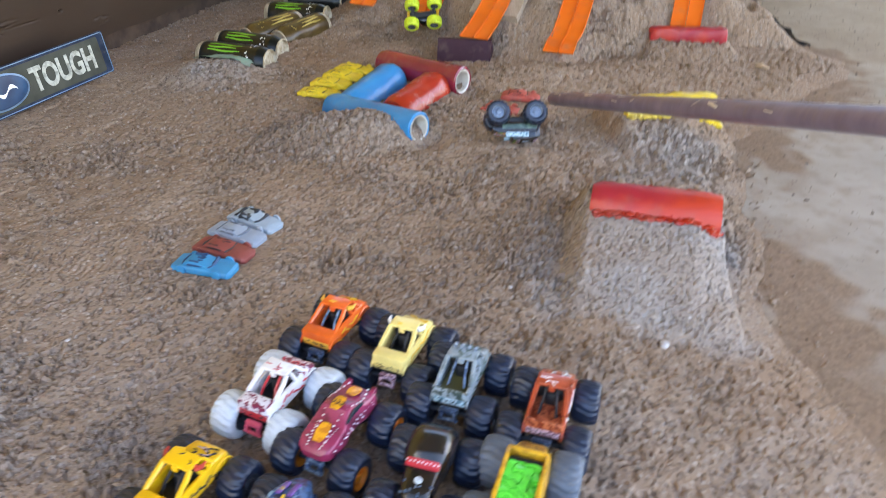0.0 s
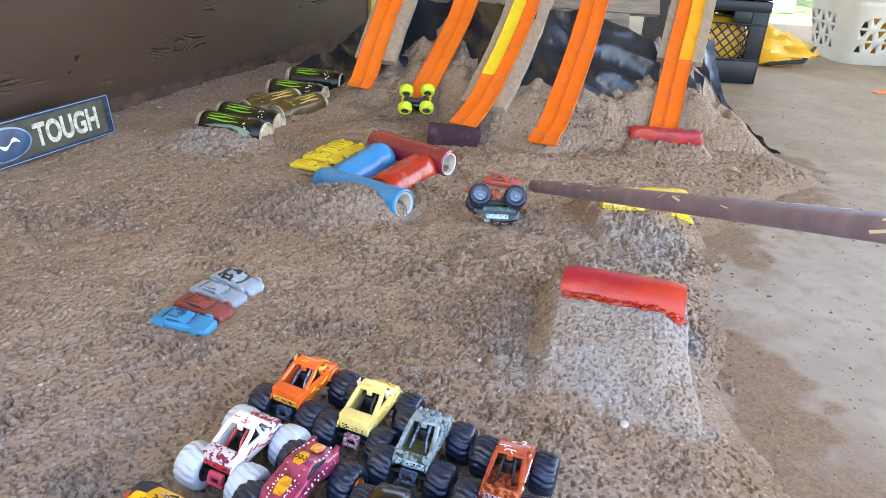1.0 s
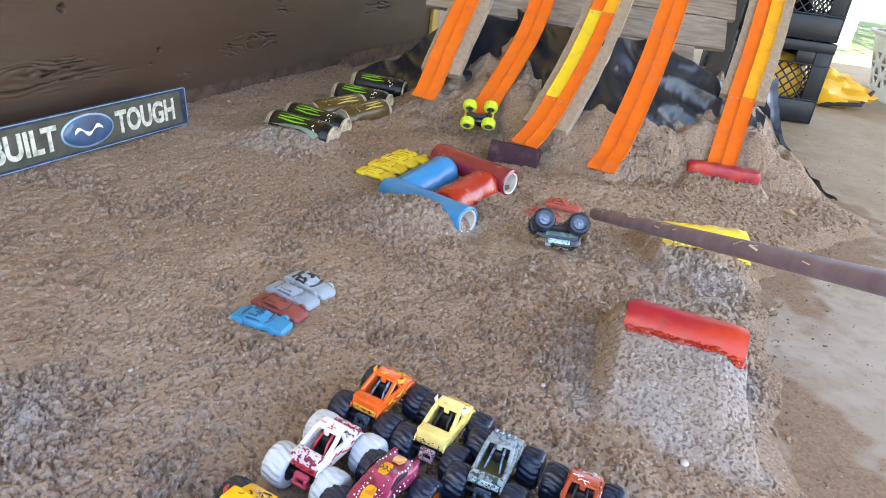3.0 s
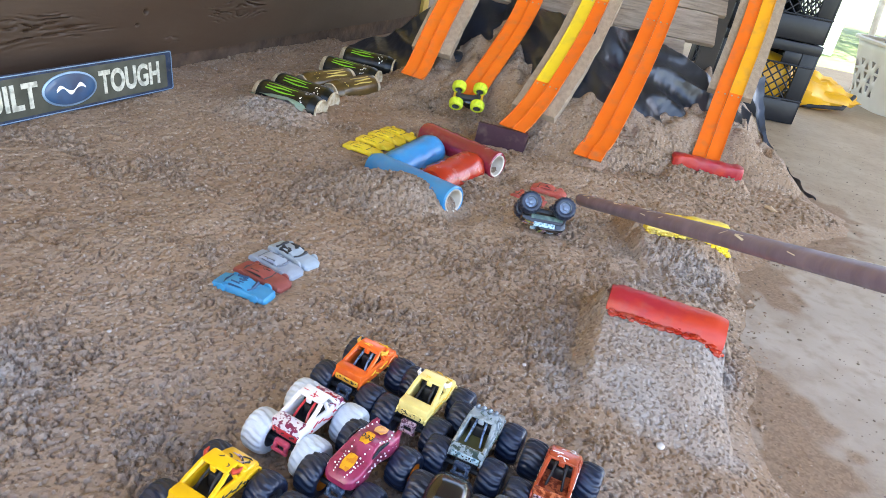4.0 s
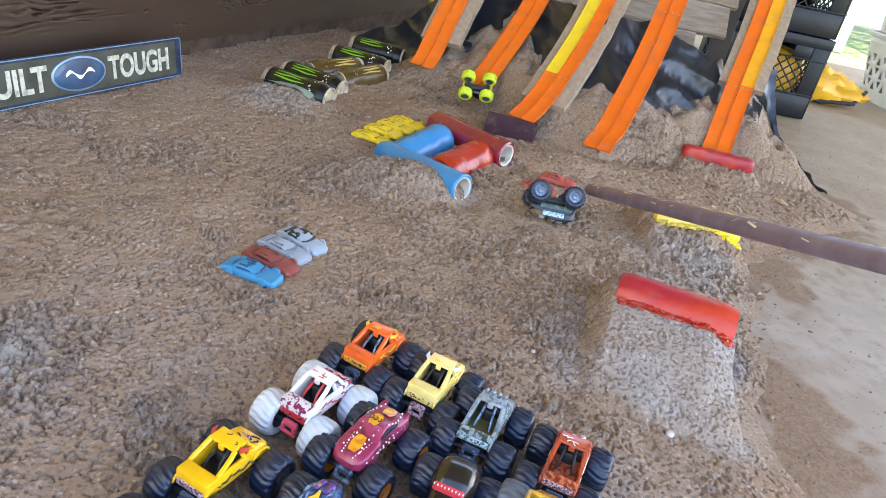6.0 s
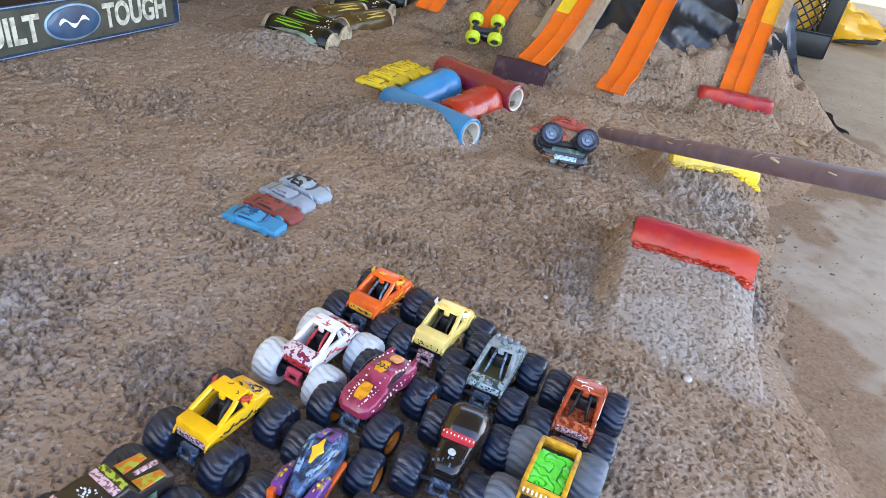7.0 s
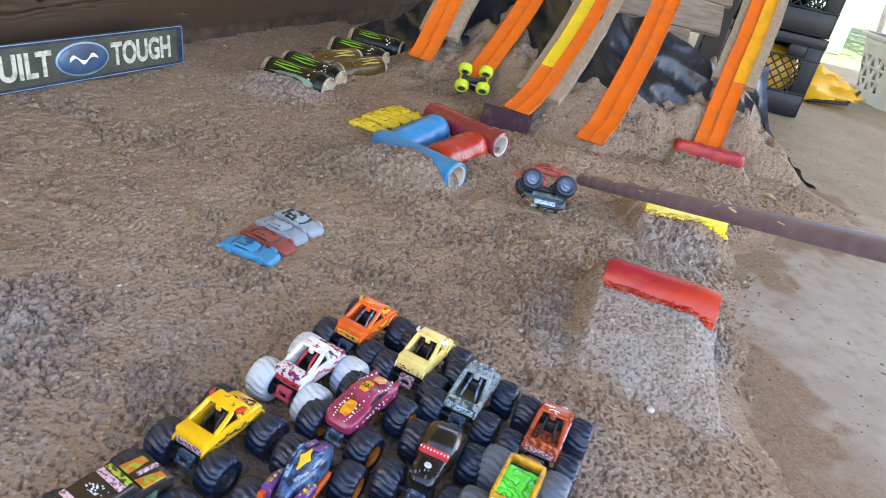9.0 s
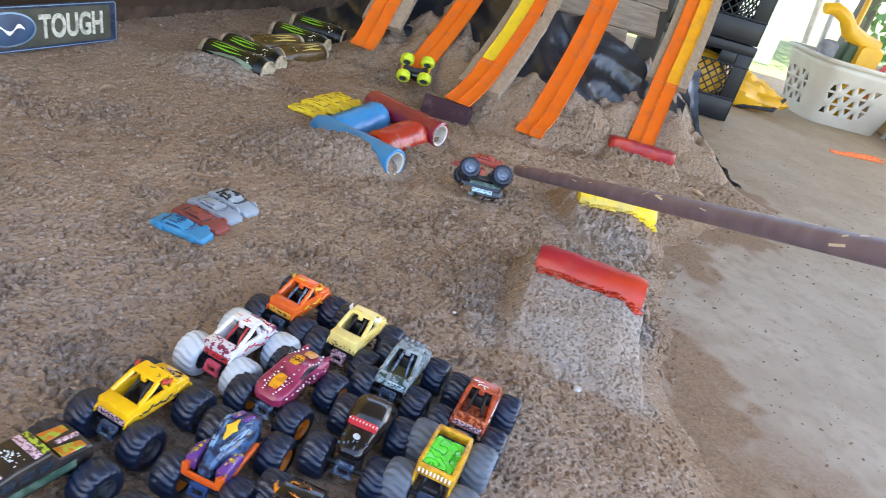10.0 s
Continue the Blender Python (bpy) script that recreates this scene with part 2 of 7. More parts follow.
car_paint("bed_olive", (0.10, 0.095, 0.035), (0.05, 0.05, 0.02))
car_paint("hood_bronze", (0.20, 0.09, 0.015), (0.42, 0.22, 0.03), 230, (0.50, 0.56))
car_paint("decal_red", (0.55, 0.03, 0.04))
car_paint("decal_amber", (0.80, 0.36, 0.02), (0.62, 0.22, 0.02), 160, (0.52, 0.6))
car_paint("decal_yellow", (0.85, 0.52, 0.04))
car_paint("horn_red", (0.50, 0.05, 0.03))
car_paint("horn_yellow", (0.80, 0.42, 0.05))
car_paint("decal_pale", (0.55, 0.62, 0.66))
car_paint("glass_dark", (0.02, 0.028, 0.04), rough=0.12)
car_paint("glass_pale", (0.20, 0.34, 0.48), (0.04, 0.08, 0.20), 160, (0.48, 0.56), rough=0.15)


# ---------- building helpers ----------
def link(name, bm, material, parent=None, label="", smooth=35.0, matrix=None):
    me = bpy.data.meshes.new(name)
    bmesh.ops.recalc_face_normals(bm, faces=bm.faces)
    bm.to_mesh(me)
    bm.free()
    me.materials.append(material)
    if smooth:
        me.shade_smooth()
        me.set_sharp_from_angle(angle=radians(smooth))
    ob = new(name, me)
    if matrix is not None:
        ob.matrix_basis = matrix
    if parent is not None:
        ob.parent = parent
    if label:
        tagged(ob, label)
    return ob


def part(name, bm, material, parent, label="", smooth=35.0, matrix=None):
    return link(name, bm, material, parent, label, smooth, matrix)


def pieces(name, bm, material, parent, label="", matrix=None):
    """One part for each loose piece of the bmesh."""
    left = set(bm.faces)
    while left:
        stack, isle = [left.pop()], []
        while stack:
            f = stack.pop()
            isle.append(f)
            for e in f.edges:
                for g in e.link_faces:
                    if g in left:
                        left.remove(g)
                        stack.append(g)
        one, seen = bmesh.new(), {}
        for f in isle:
            for v in f.verts:
                if v not in seen:
                    seen[v] = one.verts.new(v.co)
            one.faces.new([seen[v] for v in f.verts])
        part(name, one, material, parent, label, matrix=matrix)
    bm.free()


def thing(name, label, category, group="", m=None):
    e = new(name)
    e.empty_display_size = 0.02
    if m is not None:
        e.matrix_basis = m
    return tagged(e, label, category, group)


def rings(bm, loops, caps=(True, True), closed=True):
    """Skin a list of equally long loops of points."""
    vs = [[bm.verts.new(p) for p in loop] for loop in loops]
    k = len(vs[0])
    for a, b in zip(vs, vs[1:]):
        for i in range(k if closed else k - 1):
            j = (i + 1) % k
            bm.faces.new((a[i], a[j], b[j], b[i]))
    if caps[0]:
        bm.faces.new(vs[0][::-1])
    if caps[1]:
        bm.faces.new(vs[-1])
    return vs


def rrect(hx, hz, r, seg=3):
    """A rounded rectangle's outline round the origin."""
    r = min(r, hx * 0.98, hz * 0.98)
    out = []
    for cx, cz, a0 in ((hx - r, hz - r, 0), (-hx + r, hz - r, 90), (-hx + r, -hz + r, 180), (hx - r, -hz + r, 270)):
        for i in range(seg + 1):
            a = radians(a0 + 90 * i / seg)
            out.append((cx + r * math.cos(a), cz + r * math.sin(a)))
    return out


def rbox(bm, centre, size, r=0.001, m=None, seg=2, top=1.0):
    """A box with rounded edges; top: how much its upper face narrows."""
    cx, cy, cz = centre
    hx, hy, hz = (s / 2 for s in size)
    r = min(r, hx * 0.9, hy * 0.9, hz * 0.9)
    loops = []
    for z, inset in ((-hz, r), (-hz + r * 0.3, r * 0.3), (-hz + r, 0), (hz - r, 0), (hz - r * 0.3, r * 0.3), (hz, r)):
        k = 1 + (top - 1) * (z + hz) / (2 * hz)
        pts = rrect((hx - inset) * k, (hy - inset) * k, max(r, 1e-5), seg)
        loops.append([Vector((cx + x, cy + y, cz + z)) for x, y in pts])
    if m is not None:
        loops = [[m @ p for p in lp] for lp in loops]
    rings(bm, loops)


def loft(bm, stations, seg=3, power=None):
    """Stations (y, x centre, half width, z low, z high, corner radius) skinned into one rounded body."""
    loops = []
    for y, xc, hw, z0, z1, r in stations:
        loops.append([Vector((xc + x, y, (z0 + z1) / 2 + z)) for x, z in rrect(hw, (z1 - z0) / 2, r, seg)])
    rings(bm, loops)


def lathe(bm, profile, seg=32, m=None, caps=(False, False)):
    """Turn (radius, along) pairs about the x axis."""
    loops = []
    for r, x in profile:
        lp = [Vector((x, r * math.cos(2 * math.pi * i / seg), r * math.sin(2 * math.pi * i / seg))) for i in range(seg)]
        loops.append([m @ p for p in lp] if m is not None else lp)
    rings(bm, loops, caps)


def tube(bm, pts, r, seg=8, caps=(True, True)):
    pts = [Vector(p) for p in pts]
    loops = []
    for i, p in enumerate(pts):
        d = (pts[min(i + 1, len(pts) - 1)] - pts[max(i - 1, 0)]).normalized()
        a = d.orthogonal().normalized() if abs(d.z) > 0.95 else Vector((0, 0, 1)).cross(d).normalized()
        b = d.cross(a)
        rr = r[i] if isinstance(r, (list, tuple)) else r
        loops.append([p + rr * (a * math.cos(2 * math.pi * k / seg) + b * math.sin(2 * math.pi * k / seg)) for k in range(seg)])
    rings(bm, loops, caps)


def jitter(bm, amount, scale, seed=0.0):
    for v in bm.verts:
        v.co += amount * noise.noise_vector(v.co * scale + Vector((seed, seed * 1.7, 0)))


LATTICES = {}


def lattice(seed):
    if seed not in LATTICES:
        LATTICES[seed] = np.random.default_rng(seed).random((256, 256))
    return LATTICES[seed]


def value_noise(x, y, cell, seed):
    """Smooth noise in -1..1 on arrays."""
    g = lattice(seed)
    u, v = x / cell + 100.37, y / cell + 100.71
    i, j = np.floor(u).astype(int), np.floor(v).astype(int)
    fu, fv = u - i, v - j
    fu, fv = fu * fu * (3 - 2 * fu), fv * fv * (3 - 2 * fv)
    i, j, i1, j1 = i % 256, j % 256, (i + 1) % 256, (j + 1) % 256
    return 2 * ((g[j, i] * (1 - fu) + g[j, i1] * fu) * (1 - fv) + (g[j1, i] * (1 - fu) + g[j1, i1] * fu) * fv) - 1


def smooth(t):
    t = np.clip(t, 0, 1)
    return t * t * (3 - 2 * t)


# ---------- the lie of the dirt ----------
WALL_X, WALL_Y, WALL_K = -0.722, 1.62, 0.335
WALL_U = Vector((WALL_K, 1, 0)).normalized()
WALL_N = Vector((1, -WALL_K, 0)).normalized()


def seg_frame(x, y, ax, ay, bx, by):
    """Along (0..1) and signed across (metres, positive on the near side) of a line."""
    dx, dy = bx - ax, by - ay
    ln = math.hypot(dx, dy)
    return ((x - ax) * dx + (y - ay) * dy) / ln ** 2, ((x - ax) * dy - (y - ay) * dx) / ln


# where the dirt thins out onto the concrete
EDGE_Y = [-0.6, 0.1, 0.45, 0.62, 0.72, 0.85, 0.95, 1.15, 1.25, 1.36, 1.50, 1.61, 1.70, 1.90, 2.2]
EDGE_X = [0.50, 0.46, 0.42, 0.40, 0.39, 0.425, 0.44, 0.495, 0.575, 0.69, 0.83, 0.87, 0.83, 0.82, 0.82]


def ramp_plane(x, y):
    """The height of the slope in which the tracks lie."""
    y0 = np.interp(x, [-0.20, 0.0, 0.1, 0.25, 0.45, 0.6], [1.80, 1.77, 1.61, 1.54, 1.63, 1.69])
    z0 = np.interp(x, [-0.20, 0.0, 0.1, 0.25, 0.45, 0.6], [0.088, 0.083, 0.052, 0.045, 0.052, 0.06])
    k = np.interp(x, [-0.20, 0.0, 0.1, 0.25, 0.45, 0.6], [0.95, 0.95, 0.87, 0.85, 0.92, 1.0])
    return z0 + k * (y - y0)


def terrain(x, y):
    x, y = np.asarray(x, float), np.asarray(y, float)
    z = 0.020 + 0.004 * value_noise(x, y, 0.16, 1) + 0.002 * value_noise(x, y, 0.07, 2)
    z = z * (0.15 + 0.85 * smooth((np.interp(y, EDGE_Y, EDGE_X) - x) / 0.24))
    # towards the wall
    dw = (x - WALL_X - WALL_K * (y - WALL_Y)) * 0.948
    z = z + 0.004 * smooth(1 - dw / 0.10)
    # ramp in front of the red tube
    s, c = seg_frame(x, y, 0.205, 0.862, 0.368, 0.832)
    side = smooth((s + 0.20) / 0.22) * smooth((1.05 - s + 0.02 * value_noise(x, y, 0.03, 15)) / 0.06)
    prof = np.where(c > 0, np.clip((0.215 - c) / 0.215, 0, 1) ** 0.8 * 0.043, smooth((c + 0.085) / 0.06) * 0.048)
    z = np.maximum(z, 0.018 + side * prof)
    # bank under the yellow tube
    s, c = seg_frame(x, y, 0.300, 1.175, 0.470, 1.205)
    side = smooth((s + 0.14) / 0.14) * smooth((1.13 - s) / 0.10)
    prof = np.where(c > 0, smooth((0.125 - c) / 0.10) * 0.032, smooth((c + 0.10) / 0.07) * 0.043)
    z = np.maximum(z, 0.018 + side * prof)
    # bank under the red bar
    s, c = seg_frame(x, y, 0.455, 1.655, 0.612, 1.648)
    side = smooth((s + 0.25) / 0.25) * smooth((1.2 - s) / 0.2)
    prof = smooth((0.13 - c) / 0.12) * smooth((c + 0.10) / 0.08) * 0.026
    z = np.maximum(z, 0.018 + side * prof)
    # bank round the blue and red tubes
    for px, py, rx, ry, h in ((-0.15, 1.155, 0.12, 0.075, 0.030), (-0.09, 1.15, 0.06, 0.05, 0.006), (-0.012, 1.130, 0.035, 0.040, -0.016), (0.058, 1.352, 0.030, 0.035, -0.012), (-0.455, 1.45, 0.12, 0.08, 0.026),
                              (-0.38, 1.70, 0.13, 0.26, 0.014), (-0.10, 1.64, 0.16, 0.05, 0.012), (-0.20, 1.76, 0.09, 0.08, 0.020),
                              (0.22, 1.48, 0.12, 0.04, 0.008), (0.02, 1.78, 0.12, 0.12, 0.018), (-0.20, 1.42, 0.10, 0.08, 0.006)):
        q = np.sqrt(((x - px) / rx) ** 2 + ((y - py) / ry) ** 2)
        z = z + h * smooth(1.25 - q)
    # the big bank under the tracks
    plane = ramp_plane(x, y)
    top = np.interp(x, [-0.36, -0.24, -0.14, -0.09, -0.05, 0.0, 0.05, 0.10, 0.15, 0.2, 0.27, 0.33, 0.38, 0.42, 0.5, 0.60, 0.72, 0.84],
                    [0.0, 0.05, 0.09, 0.10, 0.165, 0.20, 0.175, 0.125, 0.115, 0.13, 0.15, 0.14, 0.095, 0.10, 0.15, 0.16, 0.08, 0.0])
    top = top + (0.030 * value_noise(x, y, 0.06, 8) + 0.022 * value_noise(x, y, 0.022, 9)) * smooth((top - 0.02) / 0.1)
    bank = np.clip(plane - 0.017 - 0.034 * np.exp(-((x - 0.54) / 0.07) ** 2), 1e-4, 0.6)
    bank = np.where(top > 0.002, (bank ** -4.0 + np.maximum(top, 0.002) ** -4.0) ** -0.25, 0)
    z = np.maximum(z, 0.008 + bank) + 0.06 * np.minimum(z - 0.016, bank) + 0.005 * value_noise(x, y, 0.05, 7) * smooth(bank / 0.06)
    # thin out on the right, where the concrete shows
    edge = np.interp(y, EDGE_Y, EDGE_X) + 0.016 * value_noise(x, y, 0.11, 5) + 0.010 * value_noise(x, y, 0.03, 6)
    z = z * (1 - 0.55 * np.exp(-((x - 0.64) / 0.15) ** 2 - ((y - 1.42) / 0.13) ** 2))
    fade = smooth((edge + 0.04 - x) / 0.15)
    return z * fade - 0.005 * (1 - fade)


def ground_z(x, y):
    return max(0.0, float(terrain(x, y)))


# ---------- setting ----------
def slab(name, lo, hi, material, label="", category="", kind="structure", r=0.0):
    bm = bmesh.new()
    c = [(a + b) / 2 for a, b in zip(lo, hi)]
    bmesh.ops.create_cube(bm, size=1, matrix=Matrix.Translation(c) @ Matrix.Diagonal([b - a for a, b in zip(lo, hi)] + [1]))
    return tagged(link(name, bm, material, smooth=0), label, category, kind=kind)


M["grass"] = mat("grass", (0.16, 0.22, 0.06), 0.9, second=(0.10, 0.14, 0.04), scale=3, bump=0.4, bump_scale=25)
M["pale_paint"] = mat("pale_paint", (0.86, 0.85, 0.82), 0.6, second=(0.8, 0.79, 0.76), scale=2)
M["unseen_ceiling"] = mat("unseen_ceiling", (0.24, 0.19, 0.14), 0.8, second=(0.19, 0.15, 0.11), scale=3)
M["bark"] = mat("bark", (0.20, 0.17, 0.15), 0.9, second=(0.12, 0.10, 0.09), scale=12, stretch=(1, 1, 0.2), bump=0.8)
M["leaf"] = mat("leaf", (0.10, 0.20, 0.05), 0.6, second=(0.05, 0.12, 0.03), scale=4, per_object=0.1)

bm = bmesh.new()
bmesh.ops.create_grid(bm, x_segments=40, y_segments=40, size=400)
tagged(link("ground", bm, M["grass"], matrix=pose(0, 0, -0.16), smooth=0), "mown grass ground outside the porch", "ground", kind="structure")
slab("floor_base", (-2.0, -3.2, -0.14), (2.75, 4.3, -0.004), M["pale_paint"], "edge of the concrete porch slab", "floor")
# an unseen ceiling, added only to keep sky and sun off the dirt
slab("ceiling", (-2.3, -0.5, 2.5), (4.0, 4.9, 2.6), M["unseen_ceiling"], "unseen brown ceiling added to hold back sky and sun", "ceiling")

# the house wall: brown skirting board below, yellow boards and battens above
WALL_M = Matrix.Translation((WALL_X, WALL_Y, 0)) @ Matrix.Rotation(-math.atan(WALL_K), 4, "Z")   # local y runs along the wall, local x into the room
WALL_END = 1.285
house = tagged(new("wall_west"), "house wall with brown skirting board and yellow boards", "wall", kind="structure")
house.matrix_basis = WALL_M


def wall_box(name, lo, hi, material, label="", r=0.002):
    bm = bmesh.new()
    rbox(bm, [(a + b) / 2 for a, b in zip(lo, hi)], [b - a for a, b in zip(lo, hi)], r, seg=1)
    return part(name, bm, material, house, label)


wall_box("core", (-0.16, -5.2, 0.0), (-0.022, WALL_END, 2.5), M["pale_paint"])
# shallow recess, so the board's shade is put into the footing's colour
wall_box("footing", (-0.0215, -5.2, 0.0), (-0.014, WALL_END, 0.075), M["footing"], "dirt-stained brown footing, its colour darkened for the shade under the board")
# the skirting board: raised weathered grain bending round knots, splits and nail holes
KNOTS = [(0.215, 0.142, 0.13, 0.026), (-0.442, 0.140, 0.20, 0.030), (-1.05, 0.17, 0.16, 0.03), (0.37, 0.215, 0.05, 0.012), (-0.03, 0.090, 0.03, 0.008), (-0.75, 0.22, 0.10, 0.02), (0.88, 0.19, 0.12, 0.02)]
HOLES = [(-0.102, 0.157, 0.0065), (-0.127, 0.131, 0.0035), (0.33, 0.236, 0.005), (-0.336, 0.259, 0.009), (0.62, 0.27, 0.004), (-0.70, 0.11, 0.005)]
ny, nz = 780, 170
wy, wz = np.meshgrid(np.concatenate([np.linspace(-2.6, -1.25, 60)[:-1], np.linspace(-1.25, WALL_END, ny - 58)]), np.linspace(0.055, 0.345, nz + 1))
bend, worn = np.zeros_like(wy), np.zeros_like(wy)
for ky, kz, kr, kh in KNOTS:
    q = ((wy - ky) / kr) ** 2 + ((wz - kz) / kh) ** 2
    bend += 0.55 * kh * np.exp(-((wy - ky) / (kr * 0.28)) ** 2) * np.tanh((wz - kz) / (kh * 0.35)) * np.exp(-((wz - kz) / (kh * 2.2)) ** 2)
    worn = np.maximum(worn, smooth(1.35 - q + 0.5 * value_noise(wy, wz * 5, 0.05, 83)))
lines = (wz - bend) / 0.0085 + 1.1 * value_noise(wy, wz * 6, 0.13, 81) + 0.5 * value_noise(wy, wz * 8, 0.04, 82)
ridge = np.abs((lines % 1.0) * 2 - 1)
deep = worn * smooth((0.42 - ridge) / 0.34) * smooth(0.40 + 1.1 * value_noise(wy, wz * 7, 0.045, 84))
wx = -0.0075 * deep + 0.0009 * worn * (ridge - 0.5) + 0.0005 * value_noise(wy, wz * 3, 0.12, 85) + 0.00008 * value_noise(wy, wz * 14, 0.03, 86)
wx += -0.0035 * smooth(0.7 - np.abs((wz - 0.128) / 0.0016 + 1.5 * value_noise(wy, wz * 0, 0.10, 87))) * smooth((wy + 0.33) / 0.05) * smooth((-0.17 - wy) / 0.05)
for hy, hz, hr in HOLES:
    wx -= 0.012 * smooth(1.3 - np.hypot((wy - hy) / hr, (wz - hz) / (hr * 1.2)) * 1.3)
wz = wz + 0.0022 * value_noise(wy, wz * 0, 0.05, 88) * (wz < 0.058)
me = bpy.data.meshes.new("skirting_board")
wi = np.arange(wy.size).reshape(wy.shape)
last = wy.size
edge_lo, edge_hi = np.stack([np.full(wy.shape[1], -0.020), wy[0], wz[0]], -1), np.stack([np.full(wy.shape[1], -0.020), wy[-1], wz[-1]], -1)
lo_i, hi_i = last + np.arange(wy.shape[1]), last + wy.shape[1] + np.arange(wy.shape[1])
wq = [np.stack([wi[:-1, :-1], wi[:-1, 1:], wi[1:, 1:], wi[1:, :-1]], -1).reshape(-1, 4), np.stack([lo_i[:-1], lo_i[1:], wi[0, 1:], wi[0, :-1]], -1), np.stack([wi[-1, :-1], wi[-1, 1:], hi_i[1:], hi_i[:-1]], -1)]
me.from_pydata(np.concatenate([np.stack([wx, wy, wz], -1).reshape(-1, 3), edge_lo, edge_hi]), [], np.concatenate(wq))
me.materials.append(M["brown_board"])
me.shade_smooth()
me.set_sharp_from_angle(angle=radians(60))
skirting = tagged(new("skirting_board", me), "dark brown painted board with weathered grain and splits")
skirting.parent = house
wall_box("trim", (-0.020, -5.2, 0.345), (0.008, WALL_END, 0.373), M["cream_trim"], "pale yellow strip of trim")
batten_y = [0.032 + 0.2655 * k for k in range(-9, 5)]
for a, b in zip(batten_y, batten_y[1:]):
    wall_box("siding_board", (-0.020, a + 0.0008, 0.373), (-0.006, b - 0.0008, 2.5), M["yellow_siding"])
wall_box("siding_board", (-0.020, batten_y[-1] + 0.0008, 0.373), (-0.006, WALL_END, 2.5), M["yellow_siding"])
for y in batten_y:
    wall_box("batten", (-0.006, y - 0.011, 0.374), (0.005, y + 0.011, 2.5), M["cream_trim"])
wall_box("corner_post", (-0.03, WALL_END + 0.001, 0.0), (0.012, WALL_END + 0.05, 2.5), M["cream_trim"])

# low tan block at the porch's edge, past the basket
bm = bmesh.new()
rbox(bm, (2.35, 3.0, 0.075), (0.55, 1.0, 0.15), 0.01)
tagged(link("low_wall", bm, M["tan_block"]), "low tan masonry kerb at the porch edge", "low wall", kind="structure")

# pale sunlit boards outside, past the porch's end
bm = bmesh.new()
for i in range(36):
    rbox(bm, (-2.6 + i * 0.152, 6.4 + 0.004 * (i % 2), 0.95), (0.148, 0.03, 2.2), 0.004, seg=1)
tagged(link("fence", bm, M["pale_paint"]), "white painted board fence in bright sunlight", "fence", kind="structure")

# ---------- dirt ----------
PATCHES = ((-0.425, 0.55, 0.05, 0.05, 1.0), (-0.385, 0.47, 0.05, 0.04, 0.6), (-0.488, 1.075, 0.08, 0.06, 0.75), (-0.71, 1.08, 0.06, 0.04, 0.5), (-0.44, 1.42, 0.10, 0.05, 0.8), (-0.23, 1.10, 0.07, 0.05, 0.8),
           (-0.13, 1.14, 0.07, 0.06, 0.5), (0.05, 1.25, 0.12, 0.07, 0.5), (0.20, 1.12, 0.10, 0.10, 0.15), (0.37, 1.10, 0.12, 0.06, 0.8), (-0.255, 0.48, 0.05, 0.04, 0.9), (-0.29, 0.735, 0.10, 0.03, 0.4), (-0.08, 0.79, 0.10, 0.05, 0.45),
           (0.02, 0.98, 0.16, 0.08, 0.25), (-0.09, 1.70, 0.10, 0.06, 0.7), (0.40, 1.62, 0.20, 0.06, 0.6), (0.18, 0.90, 0.05, 0.08, 0.6), (0.40, 0.82, 0.03, 0.12, 0.8), (0.47, 1.05, 0.04, 0.12, 0.6),
           (0.125, 0.74, 0.04, 0.08, 0.7), (0.155, 0.84, 0.03, 0.05, 0.9))
TRODDEN = ((0.50, 1.20, 0.16, 0.08, 0.7), (0.62, 1.30, 0.12, 0.10, 0.6), (0.28, 0.73, 0.11, 0.11, 0.75), (-0.60, 1.22, 0.18, 0.08, 0.4), (-0.28, 1.35, 0.05, 0.04, 0.5), (0.27, 1.40, 0.16, 0.07, 0.7), (-0.19, 0.92, 0.09, 0.05, 0.3), (-0.70, 1.50, 0.12, 0.20, 0.6), (-0.56, 1.30, 0.10, 0.10, 0.35), (0.62, 1.45, 0.16, 0.14, 0.7),
           (-0.30, 1.56, 0.05, 0.05, 0.5), (0.0, 0.42, 0.20, 0.14, 0.2), (0.34, 0.50, 0.16, 0.13, 0.55), (0.12, 0.60, 0.08, 0.06, 0.3))
# things pressed into the dirt, where no clods lie
PRESSED = ((-0.243, 0.808, 0.075, 0.100), (-0.200, 1.395, 0.075, 0.110), (0.150, 1.315, 0.050, 0.035), (0.112, 1.270, 0.045, 0.025))


def looseness(x, y):
    """0: trodden smooth, 1: heaped with clods."""
    p = -0.26 + 0.26 * value_noise(x, y, 0.17, 11) + 0.46 * value_noise(x, y * 1.3, 0.065, 12) + 0.40 * value_noise(x, y * 1.4, 0.024, 13)
    for spots, sign in ((PATCHES, 1), (TRODDEN, -1)):
        for px, py, rx, ry, k in spots:
            p = p + sign * k * np.exp(-((x - px) / rx) ** 2 - ((y - py) / ry) ** 2)
    return smooth((p + 0.40) / 0.95)


